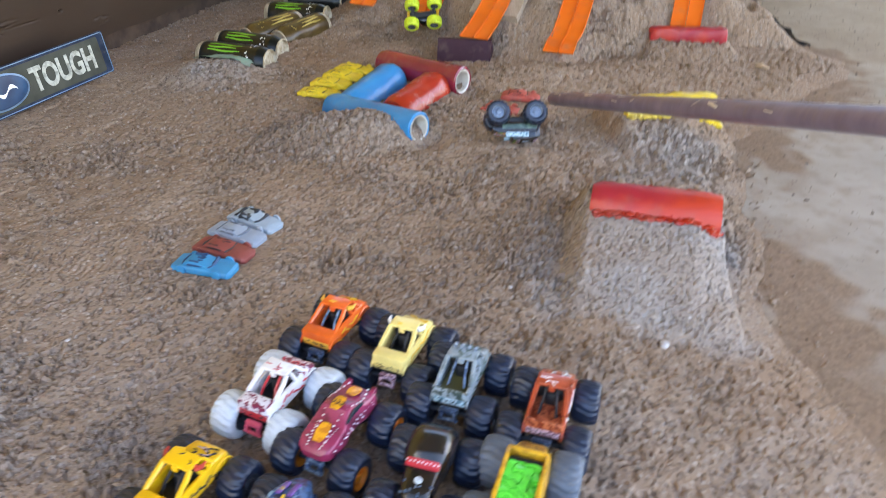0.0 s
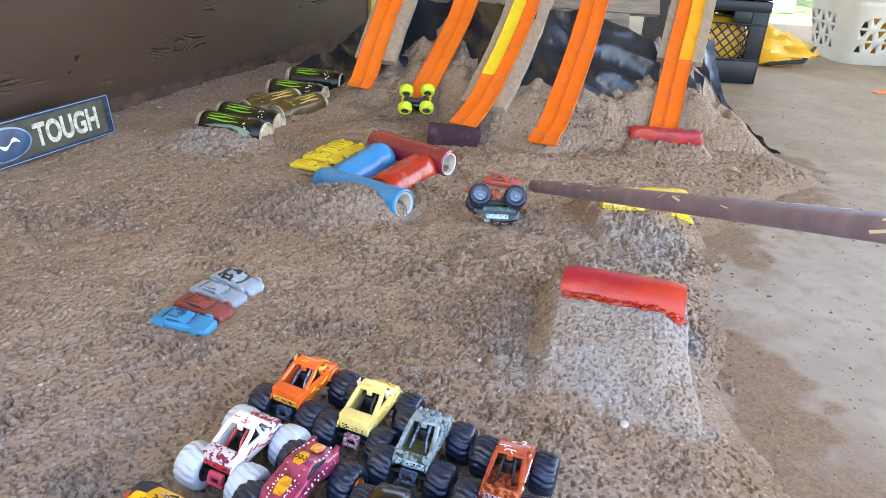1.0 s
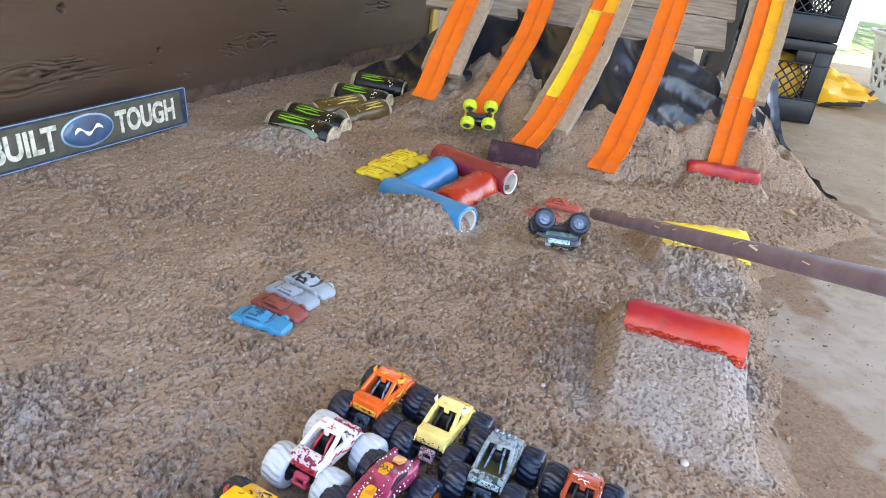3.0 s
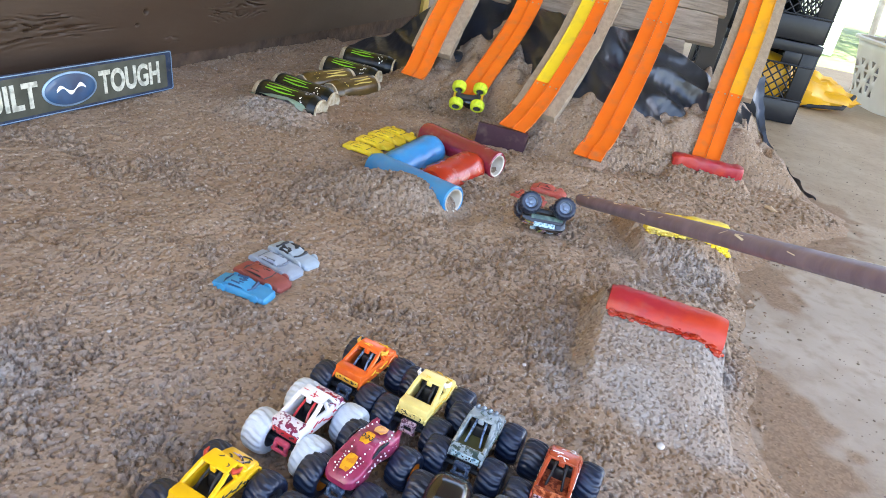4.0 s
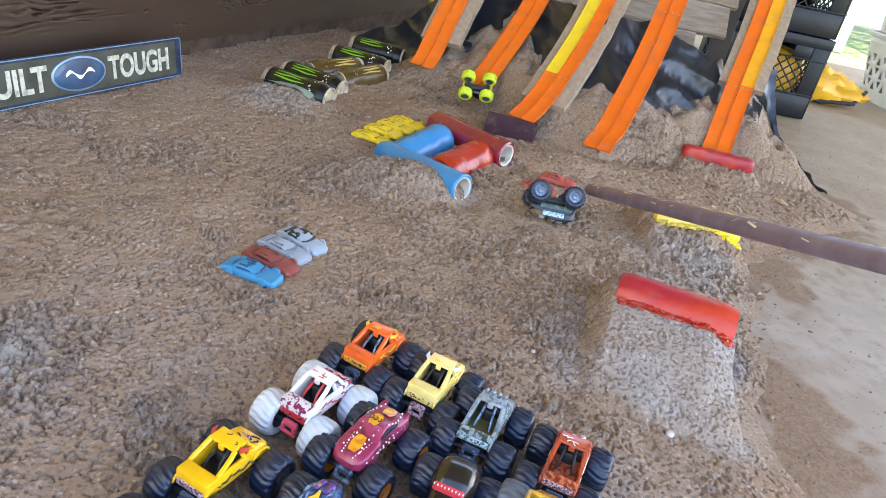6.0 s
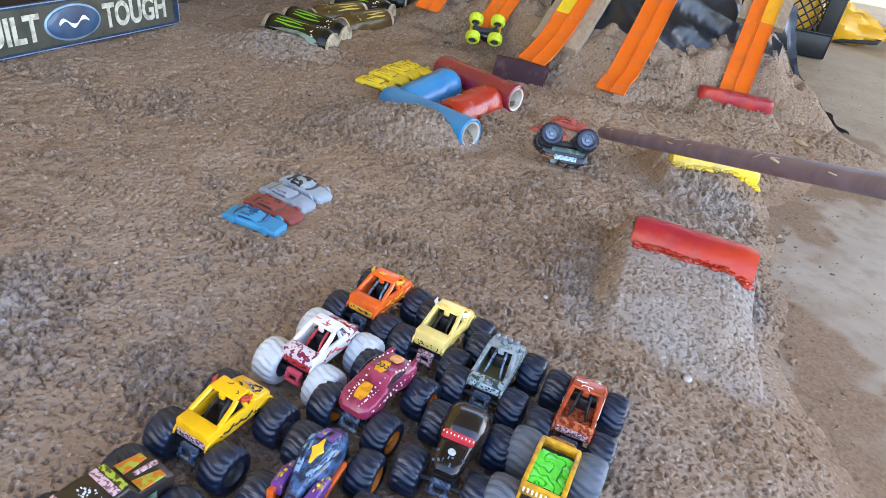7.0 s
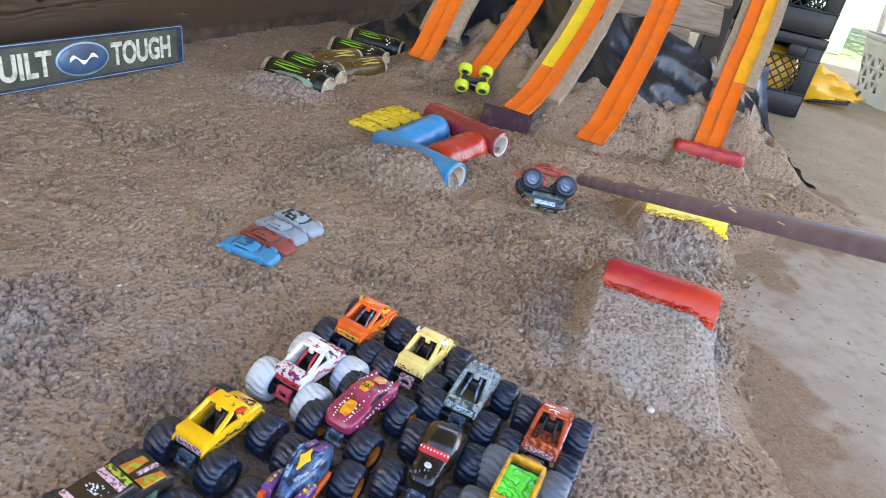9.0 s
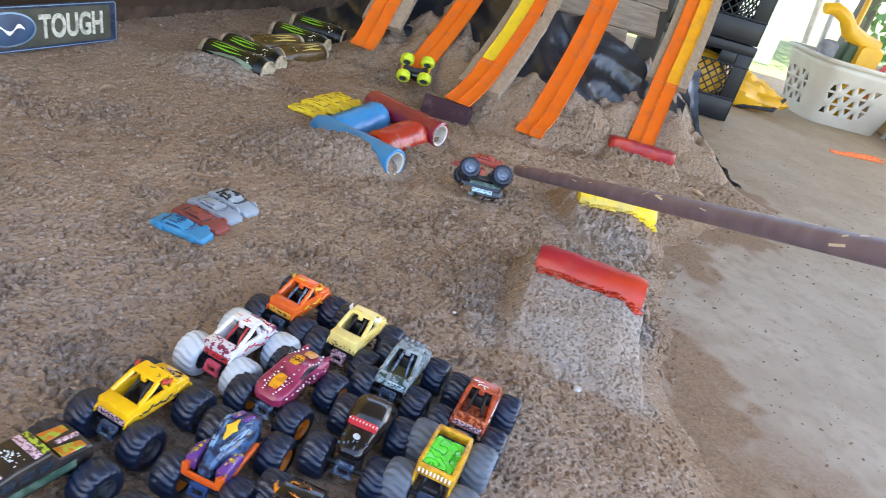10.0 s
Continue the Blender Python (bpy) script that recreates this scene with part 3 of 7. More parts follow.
def lumps(u, v, cell, seed, fill):
    """Rounded, turned clods of uneven size strewn over the plane; fill: the share of places that hold one."""
    g = np.random.default_rng(seed).random((6, 256, 256))
    i0, j0 = np.floor(u / cell).astype(int), np.floor(v / cell).astype(int)
    out = np.zeros_like(u)
    for di in (-1, 0, 1):
        for dj in (-1, 0, 1):
            i, j = i0 + di, j0 + dj
            a, b, c, d, e, f = (layer[j % 256, i % 256] for layer in g)
            dx, dy = u - (i + 0.15 + 0.7 * a) * cell, v - (j + 0.15 + 0.7 * b) * cell
            cs, sn = np.cos(6.28 * c), np.sin(6.28 * c)
            r = cell * (0.30 + 0.36 * d)
            q = ((dx * cs + dy * sn) / (r * (1.0 + 0.6 * f))) ** 2 + ((dy * cs - dx * sn) / (r * (0.9 - 0.3 * f))) ** 2
            out = np.maximum(out, np.sqrt(np.clip(1 - q, 0, 1)) * (0.45 + 0.75 * d) * smooth((fill - e) / 0.10 + 0.5))
    return out


def bed(x, y):
    """Height, looseness and how far a clod stands out."""
    z = terrain(x, y)
    loose = looseness(x, y)
    thin = smooth((z - 0.0005) / 0.012)
    clear = thin
    for px, py, rx, ry in PRESSED:
        clear = clear * smooth((np.maximum(np.abs(x - px) / rx, np.abs(y - py) / ry) - 0.55) / 0.45)
    u, v = x + 0.0025 * value_noise(x, y, 0.011, 24), y + 0.0025 * value_noise(x, y, 0.011, 25)
    large = lumps(u, v, 0.0165, 51, 0.55 * smooth((loose - 0.42) / 0.45) * clear)
    mid = lumps(u, v, 0.0090, 52, (0.75 * smooth((loose - 0.22) / 0.6)) * clear)
    # the gaps between packed crumbs
    gap = np.zeros_like(x)
    for k, (grain, weight) in enumerate(((0.0041, 1 - smooth((y - 0.80) / 0.12)), (0.0058, smooth((y - 0.80) / 0.12)))):
        q = 0.62 * value_noise(u * 1.1, v * 0.9, grain, 54 + 4 * k) + 0.48 * value_noise(u * 0.8 + v * 0.6, v * 0.8 - u * 0.6, grain * 0.83, 55 + 4 * k)
        gap = gap + weight * smooth((-0.31 + 0.36 * loose - q) / 0.14 + 0.5)
    z = z + (0.0034 * large + 0.0028 * np.maximum(mid - 0.35 * large, 0)) * clear - gap * (0.0034 + 0.0020 * loose) * (1 - 0.5 * np.exp(-((x - 0.28) / 0.11) ** 2 - ((y - 0.73) / 0.12) ** 2)) * (1 - 0.5 * np.exp(-((x - 0.34) / 0.18) ** 2 - ((y - 0.48) / 0.15) ** 2)) * (1 - 0.6 * smooth((z - 0.05) / 0.05)) * clear
    z = z + 0.0004 * value_noise(x, y, 0.0035, 71) * thin + 0.0014 * value_noise(x, y, 0.021, 72) * thin
    # tread marks pressed by toy tyres
    for rx0, ry0, rx1, ry1, w in ((-0.62, 0.66, -0.20, 0.72, 0.011), (-0.60, 0.72, -0.25, 0.77, 0.009), (-0.30, 0.52, -0.12, 0.70, 0.011)):
        f, c = seg_frame(x, y, rx0, ry0, rx1, ry1)
        z = z - 0.0018 * smooth(1.3 - np.abs(c + 0.01 * value_noise(x, y, 0.09, 73)) / w) * smooth(f / 0.2) * smooth((1 - f) / 0.2) * (0.6 + 0.5 * np.sin(f * 260 + c * 160))
    return z, loose, np.clip(np.maximum(large, 0.8 * mid), 0, 1) * clear


# one sheet out of several grids, the finest where the camera stands nearest
NEAR = (-0.50, 0.45, 0.22, 0.86)
grids = [(np.arange(NEAR[0], NEAR[1] + 0.0006, 0.00125), np.arange(NEAR[2], NEAR[3] + 0.0006, 0.0013)), (np.arange(-1.12, NEAR[0] + 0.003, 0.004), np.arange(-0.2, NEAR[3] + 0.002, 0.0034)),
         (np.arange(NEAR[1], 0.70, 0.0034), np.arange(-0.2, NEAR[3] + 0.002, 0.0034)), (np.arange(NEAR[0], NEAR[1] + 0.004, 0.006), np.arange(-0.2, NEAR[2] + 0.004, 0.006)),
         (np.arange(-0.60, 0.525, 0.0019), np.arange(NEAR[3], 1.361, 0.0020)), (np.arange(-1.02, -0.597, 0.0030), np.arange(NEAR[3], 1.363, 0.0028)), (np.arange(0.5227, 0.80, 0.0034), np.arange(NEAR[3], 1.363, 0.0034)),
         (np.arange(-0.98, 0.93, 0.0030), np.arange(1.3600, 2.26, 0.0036))]
parts_co, parts_q, parts_loose, parts_lump, base = [], [], [], [], 0
for gxs, gys in grids:
    gx, gy = np.meshgrid(gxs, gys)
    gz, rough, lump = bed(gx, gy)
    idx = np.arange(gx.size).reshape(gx.shape)
    quads = np.stack([idx[:-1, :-1], idx[:-1, 1:], idx[1:, 1:], idx[1:, :-1]], -1).reshape(-1, 4)
    top_z = np.maximum.reduce([gz[:-1, :-1], gz[:-1, 1:], gz[1:, 1:], gz[1:, :-1]]).ravel()
    wall_d = (gx - WALL_X - WALL_K * (gy - WALL_Y))[:-1, :-1].ravel()
    quads = quads[(top_z > -0.003) & (wall_d > -0.016)]
    used = np.unique(quads)
    remap = np.full(gx.size, -1)
    remap[used] = base + np.arange(len(used))
    base += len(used)
    parts_co.append(np.stack([gx, gy, gz], -1).reshape(-1, 3)[used])
    parts_q.append(remap[quads])
    parts_loose.append(rough.ravel()[used])
    parts_lump.append(lump.ravel()[used])
co, rough, lump = np.concatenate(parts_co), np.concatenate(parts_loose), np.concatenate(parts_lump)
me = bpy.data.meshes.new("dirt_bed")
me.from_pydata(co, [], np.concatenate(parts_q))
me.shade_smooth()
dirt = tagged(new("dirt_bed", me), "brown loose dirt heaped into toy ramps and banks", "dirt", kind="stuff")


def dirt_material():
    m = bpy.data.materials.new("dirt")
    m.use_nodes = True
    n, l = m.node_tree.nodes, m.node_tree.links
    b = n["Principled BSDF"]
    b.inputs["Roughness"].default_value = 0.92
    b.inputs["Specular IOR Level"].default_value = 0.2
    tc = n.new("ShaderNodeTexCoord")

    def tex(sc, det=5.0, rgh=0.55):
        t = n.new("ShaderNodeTexNoise")
        t.inputs["Scale"].default_value, t.inputs["Detail"].default_value, t.inputs["Roughness"].default_value = sc, det, rgh
        l.new(tc.outputs["Object"], t.inputs["Vector"])
        return t.outputs["Fac"]

    def rng(src, lo, hi, a=0.0, c=1.0):
        r = n.new("ShaderNodeMapRange")
        for k, v in zip(("From Min", "From Max", "To Min", "To Max"), (lo, hi, a, c)):
            r.inputs[k].default_value = v
        l.new(src, r.inputs["Value"])
        return r.outputs[0]

    def blend(f, a, c):
        x = n.new("ShaderNodeMix")
        x.data_type = "RGBA"
        l.new(f, x.inputs[0])
        for s, v in ((x.inputs[6], a), (x.inputs[7], c)):
            if isinstance(v, tuple):
                s.default_value = (*v, 1)
            else:
                l.new(v, s)
        return x.outputs[2]

    tone = blend(rng(tex(4.5), 0.40, 0.62), (0.285, 0.192, 0.124), (0.318, 0.222, 0.150))
    tone = blend(rng(tex(17, 6), 0.52, 0.70, 0.0, 0.5), tone, (0.265, 0.170, 0.105))
    # grey of dry grains, and of cool skylight painted onto the near dirt
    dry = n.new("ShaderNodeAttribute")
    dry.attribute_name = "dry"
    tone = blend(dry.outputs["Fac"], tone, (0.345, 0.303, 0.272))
    brown_mix = n.new("ShaderNodeAttribute")
    brown_mix.attribute_name = "brown_mix"
    tone = blend(brown_mix.outputs["Fac"], tone, (0.250, 0.150, 0.086))
    # pale soil, and light painted onto the middle of the bed
    pale = n.new("ShaderNodeAttribute")
    pale.attribute_name = "pale"
    tone = blend(pale.outputs["Fac"], tone, (0.415, 0.296, 0.206))
    tone = blend(rng(tex(60, 4), 0.50, 0.75, 0.0, 0.35), tone, (0.370, 0.300, 0.245))
    # single grains, lighter and darker
    cell = n.new("ShaderNodeTexVoronoi")
    cell.inputs["Scale"].default_value, cell.inputs["Randomness"].default_value = 330, 1.0
    l.new(tc.outputs["Object"], cell.inputs["Vector"])
    split = n.new("ShaderNodeSeparateColor")
    l.new(cell.outputs["Color"], split.inputs[0])
    tone = blend(rng(split.outputs[0], 0.76, 0.92, 0.0, 0.62), tone, (0.120, 0.086, 0.066))
    tone = blend(rng(split.outputs[1], 0.90, 0.99, 0.0, 0.40), tone, (0.58, 0.52, 0.46))
    loose = n.new("ShaderNodeAttribute")
    loose.attribute_name = "loose"
    # dark specks that paint in the shade among crumbs, stronger where loose
    darken = n.new("ShaderNodeMath")
    darken.operation = "MULTIPLY"
    l.new(rng(tex(150, 4, 0.62), 0.53, 0.62), darken.inputs[0])
    l.new(rng(loose.outputs["Fac"], 0.05, 0.8, 0.20, 0.34), darken.inputs[1])
    grain = blend(darken.outputs[0], tone, (0.205, 0.142, 0.104))
    shade = n.new("ShaderNodeAttribute")
    shade.attribute_name = "tone"
    mul = n.new("ShaderNodeMix")
    mul.data_type, mul.blend_type = "RGBA", "MULTIPLY"
    mul.inputs[0].default_value = 1.0
    l.new(grain, mul.inputs[6])
    l.new(shade.outputs["Color"], mul.inputs[7])
    l.new(mul.outputs[2], b.inputs["Base Color"])
    bp = n.new("ShaderNodeBump")
    bp.inputs["Strength"].default_value, bp.inputs["Distance"].default_value = 0.7, 0.0025
    crumb = n.new("ShaderNodeMath")
    crumb.operation = "MULTIPLY"
    l.new(rng(tex(240, 4, 0.65), 0.40, 0.62), crumb.inputs[0])
    l.new(rng(loose.outputs["Fac"], 0.0, 0.7, 0.30, 0.6), crumb.inputs[1])
    l.new(crumb.outputs[0], bp.inputs["Height"])
    l.new(bp.outputs[0], b.inputs["Normal"])
    return m


M["dirt"] = dirt_material()
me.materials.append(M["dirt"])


def dry_and_skylit(x, y, z):
    """Where loose grey grains lie, on the ramps, banks and clods; the near dirt is greyed too, as painted cool
    skylight.
    """
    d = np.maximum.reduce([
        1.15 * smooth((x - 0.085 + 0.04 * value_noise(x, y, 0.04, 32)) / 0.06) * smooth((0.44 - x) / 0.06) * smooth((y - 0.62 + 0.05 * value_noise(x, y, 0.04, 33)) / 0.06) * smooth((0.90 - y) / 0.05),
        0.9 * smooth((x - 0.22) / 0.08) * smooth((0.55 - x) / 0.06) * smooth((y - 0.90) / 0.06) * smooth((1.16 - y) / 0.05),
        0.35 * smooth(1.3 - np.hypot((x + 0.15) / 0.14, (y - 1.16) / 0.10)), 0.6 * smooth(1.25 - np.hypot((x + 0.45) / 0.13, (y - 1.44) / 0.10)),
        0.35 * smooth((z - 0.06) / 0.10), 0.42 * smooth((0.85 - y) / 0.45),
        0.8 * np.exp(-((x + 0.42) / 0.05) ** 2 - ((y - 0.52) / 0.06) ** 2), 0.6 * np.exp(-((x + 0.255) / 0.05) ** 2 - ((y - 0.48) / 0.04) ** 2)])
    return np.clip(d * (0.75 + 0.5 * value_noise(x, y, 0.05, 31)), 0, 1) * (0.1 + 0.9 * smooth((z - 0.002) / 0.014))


me.attributes.new("loose", "FLOAT", "POINT").data.foreach_set("value", rough.astype(np.float32))
me.attributes.new("tone", "FLOAT", "POINT").data.foreach_set("value", np.ones(len(co), np.float32))
# browner and darker towards the wall's foot, and in a few spots
darken = 0.75 * smooth(1 - (co[:, 0] - WALL_X - WALL_K * (co[:, 1] - WALL_Y)) / 0.22)
# pale trodden soil; spots left of the ramps also paint in brighter light
lighten = np.zeros(len(co))
for field, spots in ((darken, ((-0.28, 1.55, 0.07, 0.10, 0.8), (0.02, 0.42, 0.26, 0.16, 0.35), (0.36, 0.56, 0.14, 0.06, 0.5), (0.64, 1.36, 0.14, 0.14, 0.6), (0.50, 1.20, 0.14, 0.07, 0.5))),
                     (lighten, ((0.27, 1.41, 0.22, 0.10, 0.8), (0.62, 1.46, 0.22, 0.16, 0.35), (0.30, 0.975, 0.12, 0.04, 0.8), (0.10, 1.03, 0.20, 0.14, 0.8), (0.14, 1.20, 0.14, 0.10, 0.8), (-0.15, 0.90, 0.16, 0.07, 0.4)))):
    for px, py, rx, ry, k in spots:
        np.maximum(field, k * np.exp(-((co[:, 0] - px) / rx) ** 2 - ((co[:, 1] - py) / ry) ** 2), out=field)
mottle = 1 + 0.5 * value_noise(co[:, 0], co[:, 1], 0.05, 36) + 0.3 * value_noise(co[:, 0], co[:, 1], 0.018, 37)
for name, field in (("brown_mix", darken), ("pale", lighten)):
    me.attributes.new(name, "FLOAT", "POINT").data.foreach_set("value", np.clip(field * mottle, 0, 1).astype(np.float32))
# the lump term lightens clod tops, painting in the light that catches them
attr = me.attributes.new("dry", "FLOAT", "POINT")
attr.data.foreach_set("value", np.clip(dry_and_skylit(co[:, 0], co[:, 1], co[:, 2]) + 0.16 * smooth(lump), 0, 1).astype(np.float32))

# the concrete floor, with dirt trodden onto it along the heap's edge
fx, fy = np.meshgrid(np.concatenate([np.linspace(-2.0, 0.2, 30), np.linspace(0.21, 1.3, 270), np.linspace(1.32, 2.75, 60)]), np.concatenate([np.linspace(-3.2, -0.22, 40), np.linspace(-0.2, 2.4, 420), np.linspace(2.42, 4.3, 50)]))
reach = np.interp(fy, EDGE_Y, EDGE_X)
dust = smooth((reach + 0.045 - fx) / 0.07 + 0.6 * value_noise(fx, fy, 0.08, 41) + 0.5 * value_noise(fx, fy, 0.03, 44)) * 0.97
film = smooth((reach + 0.30 + 0.25 * smooth((0.75 - fy) / 0.3) - fx) / 0.40) * (0.46 + 0.44 * smooth((0.75 - fy) / 0.25))
dust = np.maximum(dust, film * smooth(0.62 + 0.55 * value_noise(fx, fy, 0.15, 42) + 0.40 * value_noise(fx, fy, 0.045, 45) + 0.35 * value_noise(fx, fy, 0.016, 47)))
for px, py, rx, ry in ((0.67, 1.40, 0.15, 0.15), (0.425, 0.745, 0.075, 0.15), (0.55, 1.14, 0.07, 0.14), (0.72, 1.62, 0.16, 0.10), (0.40, 0.50, 0.12, 0.14)):
    dust = np.maximum(dust, 0.92 * smooth((1.15 - np.hypot((fx - px) / rx, (fy - py) / ry) + 0.40 * value_noise(fx, fy, 0.07, 43) + 0.35 * value_noise(fx, fy, 0.025, 46)) / 0.5))
me3 = bpy.data.meshes.new("floor")
fi = np.arange(fx.size).reshape(fx.shape)
me3.from_pydata(np.stack([fx, fy, np.zeros_like(fx)], -1).reshape(-1, 3), [], np.stack([fi[:-1, :-1], fi[:-1, 1:], fi[1:, 1:], fi[1:, :-1]], -1).reshape(-1, 4))
# warm bounced sunlight painted into the floor's colour, growing towards the far end
me3.attributes.new("warm_bounce", "FLOAT", "POINT").data.foreach_set("value", smooth((fy - 1.0 + 0.25 * value_noise(fx, fy, 0.4, 48)) / 1.2).ravel().astype(np.float32))
me3.attributes.new("dust", "FLOAT", "POINT").data.foreach_set("value", dust.ravel().astype(np.float32))
M["concrete"] = mat("concrete", (0.385, 0.328, 0.268), 0.8, spec=0.25, second=(0.320, 0.266, 0.210), scale=7, detail=12, mix=(0.35, 0.65), bump=0.3, bump_scale=160,
                    third=(0.26, 0.205, 0.155), third_scale=42, third_mix=(0.50, 0.85), dirt=0.30)
nt = M["concrete"].node_tree
pb = nt.nodes["Principled BSDF"]
da, dm, dn = nt.nodes.new("ShaderNodeAttribute"), nt.nodes.new("ShaderNodeMix"), nt.nodes.new("ShaderNodeMapRange")
da.attribute_name, dm.data_type = "dust", "RGBA"
nt.links.new(da.outputs["Fac"], dm.inputs[0])
# multiply in the painted warm light of the far floor
bounce_attr, am = nt.nodes.new("ShaderNodeAttribute"), nt.nodes.new("ShaderNodeMix")
bounce_attr.attribute_name, am.data_type, am.blend_type = "warm_bounce", "RGBA", "MULTIPLY"
nt.links.new(bounce_attr.outputs["Fac"], am.inputs[0])
nt.links.new(pb.inputs["Base Color"].links[0].from_socket, am.inputs[6])
am.inputs[7].default_value = (0.93, 0.83, 0.64, 1)
nt.links.new(am.outputs[2], dm.inputs[6])
# trodden dirt in grains of two shades
dg, dc, dw = nt.nodes.new("ShaderNodeTexVoronoi"), nt.nodes.new("ShaderNodeSeparateColor"), nt.nodes.new("ShaderNodeMix")
dg.inputs["Scale"].default_value, dw.data_type = 300, "RGBA"
nt.links.new(nt.nodes["Texture Coordinate"].outputs["Object"], dg.inputs["Vector"])
nt.links.new(dg.outputs["Color"], dc.inputs[0])
nt.links.new(dc.outputs[0], dw.inputs[0])
dw.inputs[6].default_value, dw.inputs[7].default_value = (0.175, 0.110, 0.066, 1), (0.268, 0.178, 0.114, 1)
nt.links.new(dw.outputs[2], dm.inputs[7])
nt.links.new(dm.outputs[2], pb.inputs["Base Color"])
dn.inputs["To Min"].default_value, dn.inputs["To Max"].default_value = 0.65, 0.92
nt.links.new(da.outputs["Fac"], dn.inputs["Value"])
nt.links.new(dn.outputs[0], pb.inputs["Roughness"])
me3.materials.append(M["concrete"])
tagged(new("floor", me3), "grey concrete porch floor with dirt trodden along the heap", "floor", kind="structure")

# loose crumbs
rng = np.random.default_rng(5)
N = 300000
py = 0.12 + 1.85 * rng.random(N) ** 1.25
px = rng.uniform(-0.95, 0.75, N)
pz, pr, _ = bed(px, py)
grit = dry_and_skylit(px, py, pz)
skirt = smooth(1 - np.abs(px - np.interp(py, EDGE_Y, EDGE_X)) / 0.07)
keep = (px > WALL_X + WALL_K * (py - WALL_Y) + 0.02) & (rng.random(N) < np.where(pz > 0.0015, 0.22 * pr ** 1.5 + 0.04 * grit + 0.03, 0.10 * skirt))
pz = np.maximum(pz, 0.0)
px, py, pz, pr, grit = (v[keep][:48000] for v in (px, py, pz, pr, grit))
count = len(px)
size = (0.0010 + 0.0023 * rng.random(count) ** 2.4) * (0.70 + 0.35 * pr) * (1 - 0.30 * grit) * (1 + 0.35 * smooth((py - 0.8) / 0.8))
octa = np.array([(1, 0, 0), (0, 1, 0), (-1, 0, 0), (0, -1, 0), (0, 0, 1), (0, 0, -1)], float)
faces = np.array([(0, 1, 4), (1, 2, 4), (2, 3, 4), (3, 0, 4), (1, 0, 5), (2, 1, 5), (3, 2, 5), (0, 3, 5)])
body = octa[None] * (1 + 0.30 * rng.standard_normal((count, 6, 1))) + 0.25 * rng.standard_normal((count, 6, 3))
body = body * size[:, None, None] * np.stack([rng.uniform(0.9, 1.9, count), rng.uniform(0.8, 1.3, count), rng.uniform(0.55, 0.9, count)], -1)[:, None]
turn = rng.uniform(0, 6.28, count)[:, None]
bx, by = body[..., 0] * np.cos(turn) - body[..., 1] * np.sin(turn), body[..., 0] * np.sin(turn) + body[..., 1] * np.cos(turn)
body = np.stack([bx + px[:, None], by + py[:, None], body[..., 2] + (pz + size * 0.35)[:, None]], -1)
me2 = bpy.data.meshes.new("dirt_crumbs")
me2.from_pydata(body.reshape(-1, 3), [], (faces[None] + 6 * np.arange(count)[:, None, None]).reshape(-1, 3))
me2.materials.append(M["dirt"])
me2.attributes.new("loose", "FLOAT", "POINT").data.foreach_set("value", np.full(count * 6, 0.2, np.float32))
me2.attributes.new("tone", "FLOAT", "POINT").data.foreach_set("value", np.repeat(rng.uniform(0.66, 1.15, count), 6).astype(np.float32))
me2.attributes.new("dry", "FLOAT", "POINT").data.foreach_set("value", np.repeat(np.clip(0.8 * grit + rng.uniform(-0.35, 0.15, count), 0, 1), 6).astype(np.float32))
tagged(new("dirt_crumbs", me2), "loose dry crumbs of brown dirt", "dirt", kind="stuff")

# ---------- the backboard, planks and tracks ----------
BOARD_Y, BOARD_Z, BOARD_K = 2.10, 0.28, 1.3


def board_point(x, z, off=0.0):
    ln = math.hypot(1, BOARD_K)
    return Vector((x, BOARD_Y + (z - BOARD_Z) / BOARD_K - off * BOARD_K / ln, z + off / ln))


backboard = thing("backboard", "weathered grey wooden board of nailed planks leaning over the dirt", "board")
z = 0.185
heights = [0.072, 0.075, 0.062, 0.068, 0.075, 0.07, 0.08, 0.075, 0.09]
lr = random.Random(4)
for k, h in enumerate(heights, 1):
    z1 = z + h - 0.003
    x0, x1 = -0.30 + 0.21 * z + lr.uniform(-0.012, 0.012), 0.535 + 0.21 * z + lr.uniform(-0.01, 0.01)
    spans = [(x0, x1)] if k > 1 else [(0.26, 0.50)]
    if 0.45 < z < 0.50:
        spans = [(x0, x1 - 0.075)]
    for a, b in spans:
        bm = bmesh.new()
        n = max(4, int((b - a) / 0.03))
        loops = []
        for i in range(n + 1):
            x = a + (b - a) * i / n
            w0, w1 = 0.0025 * noise.noise(Vector((x * 18, k, 0))), 0.0025 * noise.noise(Vector((x * 18, k, 5)))
            bow = 0.002 * noise.noise(Vector((x * 6, k, 9)))
            loops.append([board_point(x, z + w0, 0.008 + bow), board_point(x, z1 + w1, 0.008 + bow), board_point(x, z1 + w1, -0.008 + bow), board_point(x, z + w0, -0.008 + bow)])
        rings(bm, loops)
        part("board_plank", bm, M["old_wood"], backboard, smooth=20)
    z += h
for x in (-0.16, 0.18, 0.50):
    bm = bmesh.new()
    rings(bm, [[board_point(x + dx + 0.21 * zz, zz, o) for dx, o in ((0, -0.011), (0.05, -0.011), (0.05, -0.035), (0, -0.035))] for zz in (0.06, 0.45, 0.84)])
    part("back_batten", bm, M["gap_dark"], backboard)


